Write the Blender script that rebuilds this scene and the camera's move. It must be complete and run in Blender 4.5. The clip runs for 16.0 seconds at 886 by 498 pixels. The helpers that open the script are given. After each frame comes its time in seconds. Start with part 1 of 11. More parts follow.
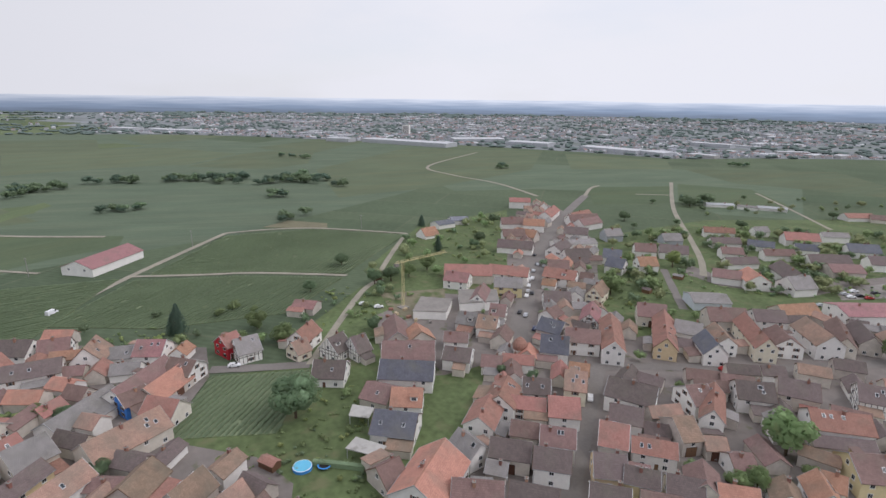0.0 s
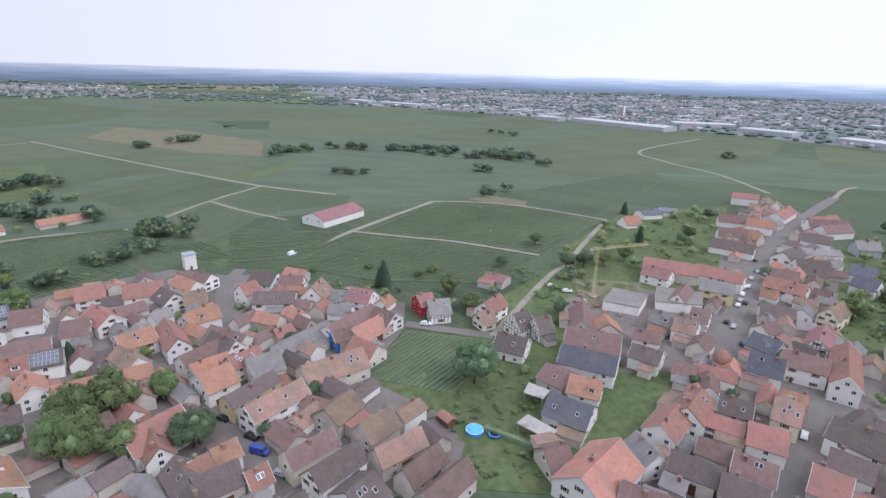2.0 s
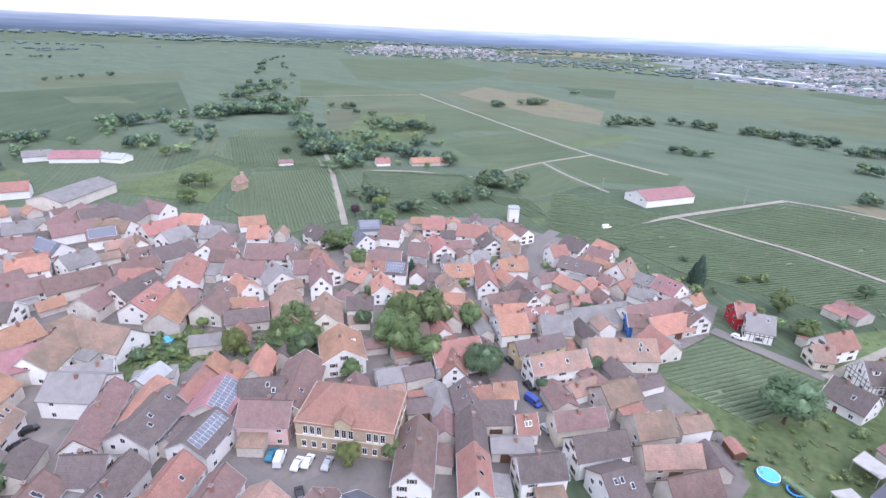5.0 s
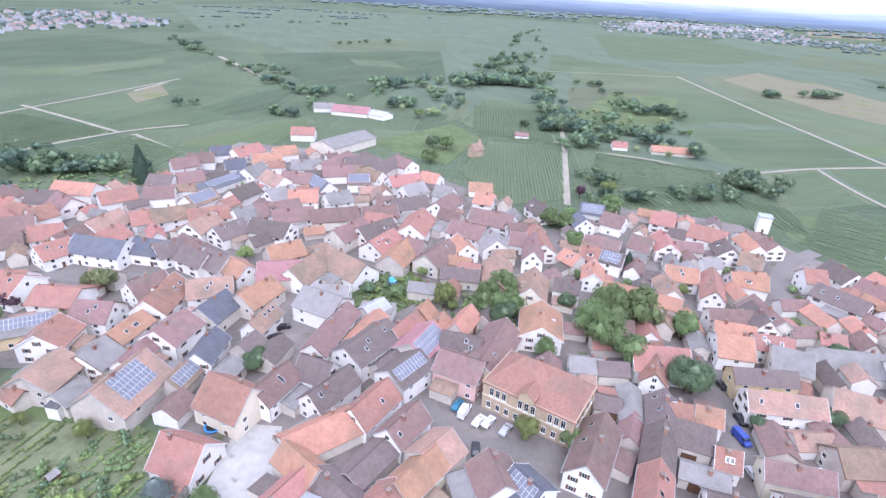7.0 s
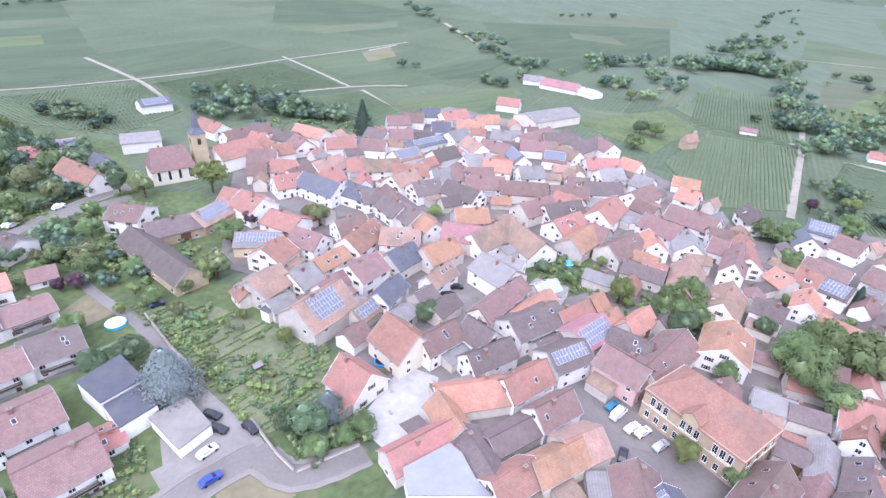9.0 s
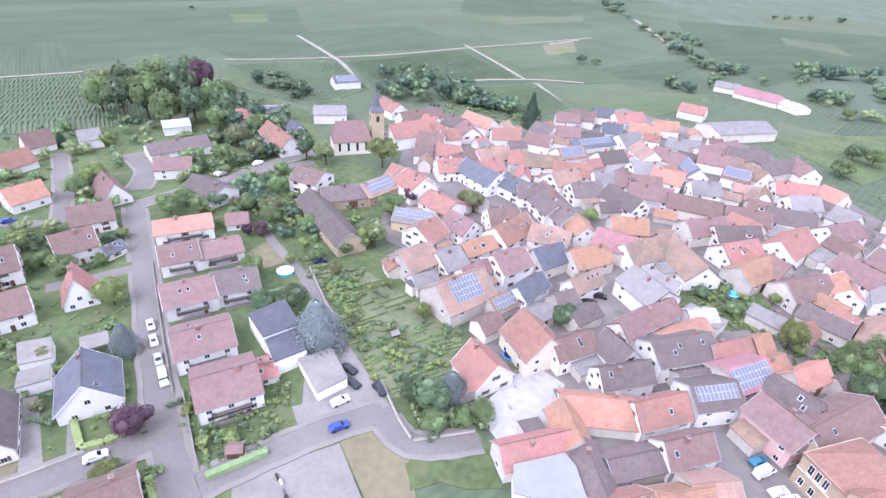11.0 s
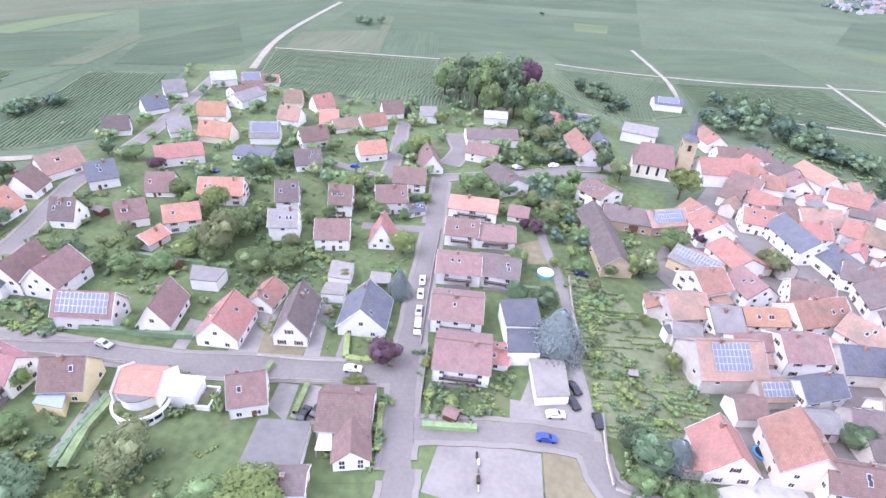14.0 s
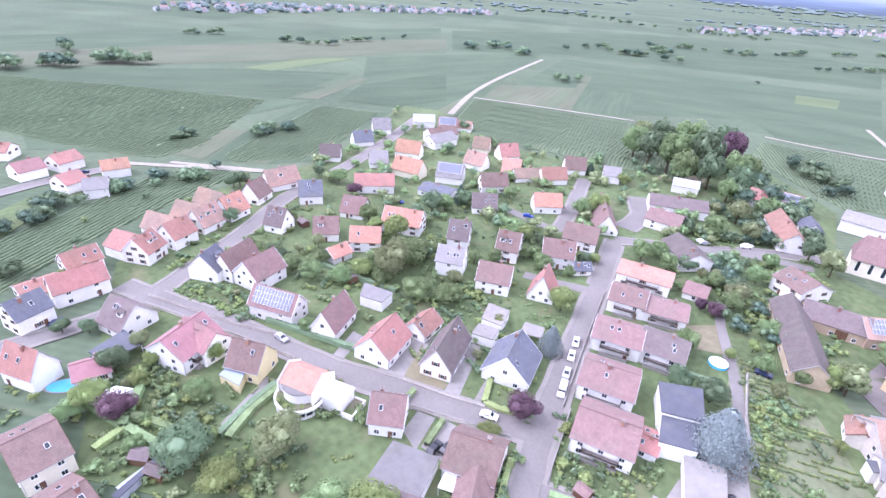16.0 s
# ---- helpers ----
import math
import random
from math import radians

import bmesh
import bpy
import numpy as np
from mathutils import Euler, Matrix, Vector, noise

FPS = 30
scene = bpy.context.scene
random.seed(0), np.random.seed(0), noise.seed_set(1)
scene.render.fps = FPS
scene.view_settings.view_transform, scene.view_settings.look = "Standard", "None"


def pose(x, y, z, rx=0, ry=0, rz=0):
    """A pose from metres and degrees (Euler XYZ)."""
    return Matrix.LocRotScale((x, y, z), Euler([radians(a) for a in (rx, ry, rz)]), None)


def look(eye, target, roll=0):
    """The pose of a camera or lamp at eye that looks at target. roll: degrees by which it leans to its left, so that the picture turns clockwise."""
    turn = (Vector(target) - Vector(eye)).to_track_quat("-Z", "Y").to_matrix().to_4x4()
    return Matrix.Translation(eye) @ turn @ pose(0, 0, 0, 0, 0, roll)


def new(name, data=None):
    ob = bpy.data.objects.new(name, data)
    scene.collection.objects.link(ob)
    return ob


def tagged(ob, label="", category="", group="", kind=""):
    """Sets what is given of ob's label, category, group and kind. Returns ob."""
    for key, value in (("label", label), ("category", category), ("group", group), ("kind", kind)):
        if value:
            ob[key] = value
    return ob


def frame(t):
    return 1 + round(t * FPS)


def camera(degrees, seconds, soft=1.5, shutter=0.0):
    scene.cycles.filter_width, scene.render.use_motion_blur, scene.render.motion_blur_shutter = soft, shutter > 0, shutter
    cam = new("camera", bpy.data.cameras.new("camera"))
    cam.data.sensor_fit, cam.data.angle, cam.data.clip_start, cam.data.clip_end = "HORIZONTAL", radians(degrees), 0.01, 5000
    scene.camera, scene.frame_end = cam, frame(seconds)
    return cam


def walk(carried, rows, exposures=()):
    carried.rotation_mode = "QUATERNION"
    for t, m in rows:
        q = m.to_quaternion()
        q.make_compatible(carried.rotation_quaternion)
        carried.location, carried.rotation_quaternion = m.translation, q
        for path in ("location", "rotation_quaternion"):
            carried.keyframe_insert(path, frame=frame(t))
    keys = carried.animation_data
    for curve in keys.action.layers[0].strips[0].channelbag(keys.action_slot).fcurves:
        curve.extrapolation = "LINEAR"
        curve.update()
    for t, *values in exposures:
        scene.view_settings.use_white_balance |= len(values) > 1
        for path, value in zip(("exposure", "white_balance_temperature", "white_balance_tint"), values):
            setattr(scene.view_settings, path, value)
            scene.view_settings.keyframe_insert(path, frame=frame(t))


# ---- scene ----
import collections

EYE = 92.0
cam = camera(80.1, 16.0, soft=1.5)


def view(yaw, pitch, roll):
    return pose(0, 0, EYE, 0, 0, yaw) @ pose(0, 0, 0, 90 + pitch) @ pose(0, 0, 0, 0, 0, roll)


walk(cam, [
    (0.0, view(48.69, -15.79, 0.75)),
    (0.5, view(54.55, -16.46, 0.97)),
    (1.0, view(60.19, -17.11, 1.14)),
    (1.5, view(65.47, -17.78, 1.29)),
    (2.0, view(70.47, -18.39, 1.48)),
    (2.5, view(75.49, -19.05, 1.67)),
    (3.0, view(80.90, -19.75, 1.91)),
    (3.5, view(86.61, -20.45, 2.07)),
    (4.0, view(92.88, -21.15, 2.23)),
    (6.5, view(124.14, -25.13, 2.87)),
    (7.0, view(130.52, -26.10, 3.01)),
    (7.5, view(136.47, -27.01, 3.19)),
    (8.0, view(142.04, -27.96, 3.30)),
    (8.5, view(147.17, -28.87, 3.46)),
    (9.0, view(152.22, -29.80, 3.53)),
    (9.5, view(157.09, -30.67, 3.63)),
    (12.0, view(179.98, -31.63, 3.85)),
    (12.5, view(185.26, -31.75, 3.97)),
    (13.0, view(190.80, -31.90, 4.10)),
    (13.5, view(197.23, -32.14, 4.13)),
    (14.0, view(203.74, -32.36, 4.26)),
    (14.5, view(210.22, -32.16, 4.30)),
    (15.0, view(215.74, -31.09, 4.25)),
    (15.5, view(220.15, -29.73, 4.14)),
    (16.0, view(224.34, -28.30, 4.04)),
], exposures=[
    (0.0, 0.2, 6150, 15), (1.5, 0.40, 5820, 16.5), (3.5, 0.78, 5520, 20), (4.2, 0.93, 5490, 21), (6.5, 1.28, 5400, 22), (9.0, 1.47, 5380, 25),
    (12.0, 1.53, 5420, 26), (14.5, 1.67, 5410, 29), (16.0, 1.79, 5350, 32)])

# ---------------------------------------------------------------- world and sun
SUN_EL, SUN_AZ = radians(50), radians(48)  # azimuth from +y towards +x
world = bpy.data.worlds.new("overcast_sky")
scene.world = world
world.use_nodes = True
wt = world.node_tree
wt.nodes.clear()


def wnode(kind, **kw):
    n = wt.nodes.new(kind)
    for k, v in kw.items():
        n.inputs[k].default_value = v
    return n


w_out = wnode("ShaderNodeOutputWorld")
w_bg = wnode("ShaderNodeBackground", Strength=1.0)
w_sky = wt.nodes.new("ShaderNodeTexSky")
w_sky.sky_type, w_sky.sun_disc = "NISHITA", False
w_sky.sun_elevation, w_sky.sun_rotation = SUN_EL, SUN_AZ
w_dim = wt.nodes.new("ShaderNodeVectorMath")
w_dim.operation = "SCALE"
w_dim.inputs["Scale"].default_value = 0.14
w_co = wt.nodes.new("ShaderNodeTexCoord")
w_map = wt.nodes.new("ShaderNodeMapping")
w_map.inputs["Scale"].default_value = (1.0, 1.0, 3.2)
w_noise = wnode("ShaderNodeTexNoise", Scale=2.6, Detail=5.0, Roughness=0.55)
w_ramp = wt.nodes.new("ShaderNodeValToRGB")
w_ramp.color_ramp.elements[0].position, w_ramp.color_ramp.elements[0].color = 0.30, (0.86, 0.86, 0.86, 1)
w_ramp.color_ramp.elements[1].position, w_ramp.color_ramp.elements[1].color = 0.52, (1, 1, 1, 1)
w_sep = wt.nodes.new("ShaderNodeSeparateXYZ")
w_up = wt.nodes.new("ShaderNodeMapRange")
w_up.inputs["From Min"].default_value, w_up.inputs["From Max"].default_value = 0.12, 0.75
w_up.inputs["To Min"].default_value, w_up.inputs["To Max"].default_value = 1.0, 0.85
w_mul = wt.nodes.new("ShaderNodeMath")
w_mul.operation = "MULTIPLY"
w_mix = wt.nodes.new("ShaderNodeMixRGB")
w_mix.inputs["Color2"].default_value = (0.812, 0.812, 0.818, 1)
wt.links.new(w_sky.outputs[0], w_dim.inputs[0])
wt.links.new(w_co.outputs["Generated"], w_map.inputs["Vector"])
wt.links.new(w_map.outputs[0], w_noise.inputs["Vector"])
wt.links.new(w_noise.outputs["Fac"], w_ramp.inputs[0])
wt.links.new(w_co.outputs["Generated"], w_sep.inputs[0])
wt.links.new(w_sep.outputs["Z"], w_up.inputs["Value"])
wt.links.new(w_ramp.outputs[0], w_mul.inputs[0])
wt.links.new(w_up.outputs[0], w_mul.inputs[1])
wt.links.new(w_mul.outputs[0], w_mix.inputs["Fac"])
wt.links.new(w_dim.outputs[0], w_mix.inputs["Color1"])
# the overcast is dimmer towards the horizon, most of all on the side away from the sun
w_side = wt.nodes.new("ShaderNodeMapRange")
w_side.inputs["From Min"].default_value, w_side.inputs["From Max"].default_value = -0.7, 0.68
w_side.inputs["To Min"].default_value, w_side.inputs["To Max"].default_value = 0.66, 0.90
w_low = wt.nodes.new("ShaderNodeMapRange")
w_low.inputs["From Min"].default_value, w_low.inputs["From Max"].default_value = 0.14, 0.5
w_one = wt.nodes.new("ShaderNodeMix")
w_one.inputs["B"].default_value = 1.06
w_fade = wt.nodes.new("ShaderNodeVectorMath")
w_fade.operation = "SCALE"
wt.links.new(w_sep.outputs["Y"], w_side.inputs["Value"])
wt.links.new(w_sep.outputs["Z"], w_low.inputs["Value"])
wt.links.new(w_low.outputs[0], w_one.inputs["Factor"])
wt.links.new(w_side.outputs[0], w_one.inputs["A"])
wt.links.new(w_mix.outputs[0], w_fade.inputs[0])
wt.links.new(w_one.outputs["Result"], w_fade.inputs["Scale"])
wt.links.new(w_fade.outputs[0], w_bg.inputs["Color"])
wt.links.new(w_bg.outputs[0], w_out.inputs["Surface"])
sun = new("sun", bpy.data.lights.new("sun", "SUN"))
sun.data.energy, sun.data.angle, sun.data.color = 1.0, radians(40), (1.0, 0.95, 0.88)
sun.matrix_world = look((0, 0, 300), (-100 * math.sin(SUN_AZ), -100 * math.cos(SUN_AZ), 300 - 100 * math.tan(SUN_EL)))

# ---------------------------------------------------------------- materials
MATS = {}


def mat(name, color, rough=0.9, var=0.12, scale=1.5, big=0.08, bigscale=0.12, bump=0.0, rand=0.0, metal=0.0, tint=None, spec=0.3, thin=0.0):
    """A procedural surface: fine grain, broad stains, an optional tint in patches and a change from thing to thing."""
    if name in MATS:
        return MATS[name]
    m = bpy.data.materials.new(name)
    m.use_nodes = True
    nt = m.node_tree
    b = nt.nodes["Principled BSDF"]
    b.inputs["Roughness"].default_value, b.inputs["Metallic"].default_value = rough, metal
    b.inputs["Specular IOR Level"].default_value = spec
    co = nt.nodes.new("ShaderNodeTexCoord")
    n1, n2 = nt.nodes.new("ShaderNodeTexNoise"), nt.nodes.new("ShaderNodeTexNoise")
    geo = nt.nodes.new("ShaderNodeNewGeometry")
    for n, s in ((n1, scale), (n2, bigscale)):
        n.inputs["Scale"].default_value, n.inputs["Detail"].default_value = s, 4.0
        nt.links.new(geo.outputs["Position"], n.inputs["Vector"])
    hsv = nt.nodes.new("ShaderNodeHueSaturation")
    hsv.inputs["Color"].default_value = (*color, 1)
    # value = 1 + var*(n1-.5)*2 + big*(n2-.5)*4 + rand*(r-.5)*2

    def madd(src, mul, add):
        n = nt.nodes.new("ShaderNodeMath")
        n.operation = "MULTIPLY_ADD"
        nt.links.new(src, n.inputs[0])
        n.inputs[1].default_value = mul
        if isinstance(add, float):
            n.inputs[2].default_value = add
        else:
            nt.links.new(add, n.inputs[2])
        return n.outputs[0]

    v = madd(n1.outputs["Fac"], var * 2.6, 1.0 - var * 1.3)
    v2 = madd(n2.outputs["Fac"], big * 5, -big * 2.5)
    a = nt.nodes.new("ShaderNodeMath")
    a.operation = "ADD"
    nt.links.new(v, a.inputs[0])
    nt.links.new(v2, a.inputs[1])
    val = a.outputs[0]
    if rand:
        oi = nt.nodes.new("ShaderNodeObjectInfo")
        val = madd(oi.outputs["Random"], rand * 2, madd(val, 1.0, -rand))
        hue = madd(oi.outputs["Random"], 0.03, 0.485)
        nt.links.new(hue, hsv.inputs["Hue"])
    nt.links.new(val, hsv.inputs["Value"])
    col = hsv.outputs["Color"]
    if tint:
        mix = nt.nodes.new("ShaderNodeMixRGB")
        mix.inputs["Color2"].default_value = (*tint[0], 1)
        n3 = nt.nodes.new("ShaderNodeTexNoise")
        n3.inputs["Scale"].default_value, n3.inputs["Detail"].default_value = tint[1], 3.0
        nt.links.new(geo.outputs["Position"], n3.inputs["Vector"])
        ramp = nt.nodes.new("ShaderNodeValToRGB")
        ramp.color_ramp.elements[0].position, ramp.color_ramp.elements[1].position = tint[2], tint[2] + 0.15
        nt.links.new(n3.outputs["Fac"], ramp.inputs[0])
        nt.links.new(ramp.outputs[0], mix.inputs["Fac"])
        nt.links.new(col, mix.inputs["Color1"])
        col = mix.outputs[0]
    nt.links.new(col, b.inputs["Base Color"])
    if thin:  # leaves let light through
        tr, mx = nt.nodes.new("ShaderNodeBsdfTranslucent"), nt.nodes.new("ShaderNodeMixShader")
        mx.inputs["Fac"].default_value = thin
        nt.links.new(col, tr.inputs["Color"])
        nt.links.new(b.outputs[0], mx.inputs[1])
        nt.links.new(tr.outputs[0], mx.inputs[2])
        nt.links.new(mx.outputs[0], nt.nodes["Material Output"].inputs["Surface"])
    if bump:
        bp = nt.nodes.new("ShaderNodeBump")
        bp.inputs["Strength"].default_value, bp.inputs["Distance"].default_value = bump, 0.1
        nt.links.new(n1.outputs["Fac"], bp.inputs["Height"])
        nt.links.new(bp.outputs[0], b.inputs["Normal"])
    MATS[name] = m
    return m


def tile_mat(name, color, color2, rand=0.17, moss=0.62):
    """Roof tiles: rows and joints by the slope's own metres, uneven firing, lichen patches."""
    m = bpy.data.materials.new(name)
    m.use_nodes = True
    nt = m.node_tree
    b = nt.nodes["Principled BSDF"]
    b.inputs["Roughness"].default_value = 0.85
    b.inputs["Specular IOR Level"].default_value = 0.25
    uv = nt.nodes.new("ShaderNodeUVMap")
    br = nt.nodes.new("ShaderNodeTexBrick")
    br.inputs["Color1"].default_value, br.inputs["Color2"].default_value = (*color, 1), (*color2, 1)
    br.inputs["Mortar"].default_value = (*[c * 0.66 for c in color], 1)
    br.inputs["Scale"].default_value, br.inputs["Mortar Size"].default_value = 1.0, 0.03
    br.inputs["Brick Width"].default_value, br.inputs["Row Height"].default_value = 0.42, 0.5
    nt.links.new(uv.outputs[0], br.inputs["Vector"])
    geo = nt.nodes.new("ShaderNodeNewGeometry")
    n2, n3 = nt.nodes.new("ShaderNodeTexNoise"), nt.nodes.new("ShaderNodeTexNoise")
    n2.inputs["Scale"].default_value, n2.inputs["Detail"].default_value = 0.45, 5.0
    n3.inputs["Scale"].default_value, n3.inputs["Detail"].default_value = 0.17, 4.0
    nt.links.new(geo.outputs["Position"], n2.inputs["Vector"])
    nt.links.new(geo.outputs["Position"], n3.inputs["Vector"])
    mix = nt.nodes.new("ShaderNodeMixRGB")
    mix.inputs["Color2"].default_value = (0.16, 0.15, 0.12, 1)
    ramp = nt.nodes.new("ShaderNodeValToRGB")
    ramp.color_ramp.elements[0].position, ramp.color_ramp.elements[1].position = moss - 0.12, moss + 0.25
    ramp.color_ramp.elements[1].color = (0.7, 0.7, 0.7, 1)
    nt.links.new(n3.outputs["Fac"], ramp.inputs[0])
    nt.links.new(ramp.outputs[0], mix.inputs["Fac"])
    nt.links.new(br.outputs["Color"], mix.inputs["Color1"])
    hsv = nt.nodes.new("ShaderNodeHueSaturation")
    oi = nt.nodes.new("ShaderNodeObjectInfo")
    ma = nt.nodes.new("ShaderNodeMath")
    ma.operation = "MULTIPLY_ADD"
    ma.inputs[1].default_value, ma.inputs[2].default_value = rand * 2, 0.75 - rand
    nt.links.new(oi.outputs["Random"], ma.inputs[0])
    mb = nt.nodes.new("ShaderNodeMath")
    mb.operation = "MULTIPLY_ADD"
    mb.inputs[1].default_value = 0.5
    nt.links.new(n2.outputs["Fac"], mb.inputs[0])
    nt.links.new(ma.outputs[0], mb.inputs[2])
    mh = nt.nodes.new("ShaderNodeMath")
    mh.operation = "MULTIPLY_ADD"
    mh.inputs[1].default_value, mh.inputs[2].default_value = -0.025, 0.512
    nt.links.new(oi.outputs["Random"], mh.inputs[0])
    nt.links.new(mh.outputs[0], hsv.inputs["Hue"])
    nt.links.new(mb.outputs[0], hsv.inputs["Value"])
    nt.links.new(mix.outputs[0], hsv.inputs["Color"])
    nt.links.new(hsv.outputs["Color"], b.inputs["Base Color"])
    bp = nt.nodes.new("ShaderNodeBump")
    bp.inputs["Strength"].default_value, bp.inputs["Distance"].default_value = 0.5, 0.05
    nt.links.new(br.outputs["Fac"], bp.inputs["Height"])
    bp.invert = True
    nt.links.new(bp.outputs[0], b.inputs["Normal"])
    return m


ROOFS = {  # code: (material, words)
    "r": (tile_mat("red_tiles", (0.37, 0.20, 0.16), (0.31, 0.162, 0.13)), "red clay-tiled"),
    "o": (tile_mat("orange_tiles", (0.45, 0.25, 0.175), (0.375, 0.205, 0.14)), "bright orange-tiled"),
    "b": (tile_mat("brown_tiles", (0.248, 0.165, 0.146), (0.200, 0.132, 0.120)), "brown-tiled"),
    "d": (tile_mat("dark_tiles", (0.178, 0.142, 0.133), (0.142, 0.114, 0.108)), "dark brown-tiled"),
    "g": (tile_mat("grey_sheet", (0.275, 0.258, 0.248), (0.245, 0.23, 0.222), 0.15), "grey fibre-cement"),
    "k": (tile_mat("slate", (0.15, 0.155, 0.18), (0.12, 0.125, 0.15), 0.15), "dark slate-grey"),
    "p": (tile_mat("wine_red_tiles", (0.35, 0.19, 0.185), (0.30, 0.155, 0.155), 0.12), "wine-red"),
    "w": (tile_mat("weathered_tiles", (0.375, 0.25, 0.187), (0.295, 0.197, 0.148), 0.2, 0.5), "weathered tan-tiled"),
    "s": (tile_mat("white_sheet", (0.44, 0.45, 0.46), (0.41, 0.42, 0.43), 0.06, 0.8), "pale metal-sheet"),
}
WALLS = {
    "w": (mat("white_render", (0.765, 0.742, 0.705), 0.92, 0.06, 1.2, 0.05, 0.3, rand=0.10), "white rendered"),
    "c": (mat("cream_render", (0.68, 0.62, 0.50), 0.92, 0.06, 1.2, 0.05, 0.3, rand=0.06), "cream rendered"),
    "y": (mat("yellow_render", (0.66, 0.55, 0.33), 0.92, 0.06, 1.2, 0.05, 0.3, rand=0.05), "yellow rendered"),
    "t": (mat("bare_render", (0.56, 0.51, 0.45), 0.95, 0.14, 1.0, 0.10, 0.3, rand=0.15), "weathered grey-beige"),
    "s": (mat("sandstone", (0.42, 0.33, 0.23), 0.95, 0.16, 1.4, 0.10, 0.3, rand=0.08), "sandstone"),
    "g": (mat("grey_render", (0.36, 0.38, 0.40), 0.9, 0.06, 1.2, 0.05, 0.3, rand=0.05), "grey clad"),
    "B": (mat("blue_render", (0.60, 0.64, 0.68), 0.9, 0.06, 1.2, 0.05, 0.3, rand=0.04), "pale blue rendered"),
    "R": (mat("red_render", (0.42, 0.03, 0.04), 0.9, 0.06, 1.2, 0.05, 0.3), "bright red"),
    "p": (mat("pink_render", (0.62, 0.42, 0.38), 0.92, 0.06, 1.2, 0.05, 0.3), "pink rendered"),
    "U": (mat("blue_sheeting", (0.06, 0.22, 0.62), 0.6, 0.15, 1.2, 0.08, 0.3), "blue-sheeted"),
    "f": (mat("timber_frame_infill", (0.81, 0.79, 0.75), 0.92, 0.06, 1.2, 0.05, 0.3), "half-timbered white"),
}
M_WHITE = mat("white_paint", (0.78, 0.78, 0.77), 0.6, 0.03)
M_GLASS = mat("window_glass", (0.025, 0.03, 0.035), 0.08, 0.3, 0.4, spec=0.6)
M_TIMBER = mat("dark_timber", (0.05, 0.035, 0.028), 0.85, 0.2, 3)
M_DOOR = mat("brown_door", (0.14, 0.075, 0.045), 0.7, 0.2, 3, rand=0.3)
M_BRICK = mat("chimney_brick", (0.30, 0.16, 0.12), 0.95, 0.25, 4, rand=0.2)
M_PV = mat("solar_cell", (0.165, 0.172, 0.205), 0.45, 0.12, 3, spec=0.4)
M_ALU = mat("aluminium", (0.62, 0.63, 0.65), 0.4, 0.05, metal=0.6)
M_ASPHALT = mat("asphalt", (0.188, 0.171, 0.156), 0.92, 0.14, 1.2, 0.12, 0.06)
M_CONCRETE = mat("concrete", (0.238, 0.220, 0.200), 0.93, 0.14, 0.8, 0.12, 0.15)
M_TRACK = mat("farm_track", (0.285, 0.262, 0.21), 0.95, 0.2, 0.6, 0.12, 0.1, tint=((0.20, 0.20, 0.10), 0.35, 0.62))
M_COURT = mat("courtyard_paving", (0.185, 0.163, 0.148), 0.93, 0.2, 0.35, 0.2, 0.05, tint=((0.09, 0.105, 0.045), 0.16, 0.60))
M_GRASS = mat("grass", (0.098, 0.130, 0.054), 0.95, 0.42, 0.45, 0.22, 0.045, tint=((0.138, 0.142, 0.072), 0.13, 0.56))
M_DRY = mat("dry_grass", (0.195, 0.172, 0.105), 0.95, 0.25, 0.5, 0.12, 0.08)
M_VINE = mat("vine_leaves", (0.195, 0.252, 0.148), 0.9, 0.25, 1.1, 0.10, 0.03, thin=0.5, tint=((0.255, 0.305, 0.180), 0.25, 0.60))
M_POLE = mat("pole_concrete", (0.30, 0.29, 0.27), 0.9, 0.1)
M_SOIL = mat("vineyard_grass", (0.165, 0.200, 0.114), 0.95, 0.2, 0.7, 0.10, 0.04, tint=((0.195, 0.21, 0.122), 0.12, 0.62))


# ---------------------------------------------------------------- mesh helpers
def mesh_from(name, verts, faces, material, uvs=None, mats=None, smooth=False):
    me = bpy.data.meshes.new(name)
    me.from_pydata([tuple(v) for v in verts], [], [tuple(f) for f in faces])
    for m in (material if isinstance(material, (list, tuple)) else [material]):
        me.materials.append(m)
    if mats is not None:
        me.polygons.foreach_set("material_index", mats)
    if uvs is not None:
        layer = me.uv_layers.new(name="UVMap")
        layer.data.foreach_set("uv", [c for face in uvs for p in face for c in p])
    if smooth:
        me.polygons.foreach_set("use_smooth", [True] * len(me.polygons))
    me.update()
    return me


def child(name, me, parent, m=None, label=""):
    ob = new(name, me)
    ob.parent = parent
    if m is not None:
        ob.matrix_basis = m
    return tagged(ob, label)


def box(x0, x1, y0, y1, z0, z1):
    v = [(x, y, z) for z in (z0, z1) for x, y in ((x0, y0), (x1, y0), (x1, y1), (x0, y1))]
    return v, [(3, 2, 1, 0), (4, 5, 6, 7), (0, 1, 5, 4), (1, 2, 6, 5), (2, 3, 7, 6), (3, 0, 4, 7)]


def boxes(name, spec, material, mats=None):
    """One mesh of several boxes."""
    vs, fs, ms = [], [], []
    for i, s in enumerate(spec):
        v, f = box(*s)
        fs += [tuple(k + len(vs) for k in q) for q in f]
        vs += v
        ms += [mats[i] if mats else 0] * 6
    return mesh_from(name, vs, fs, material, mats=ms)


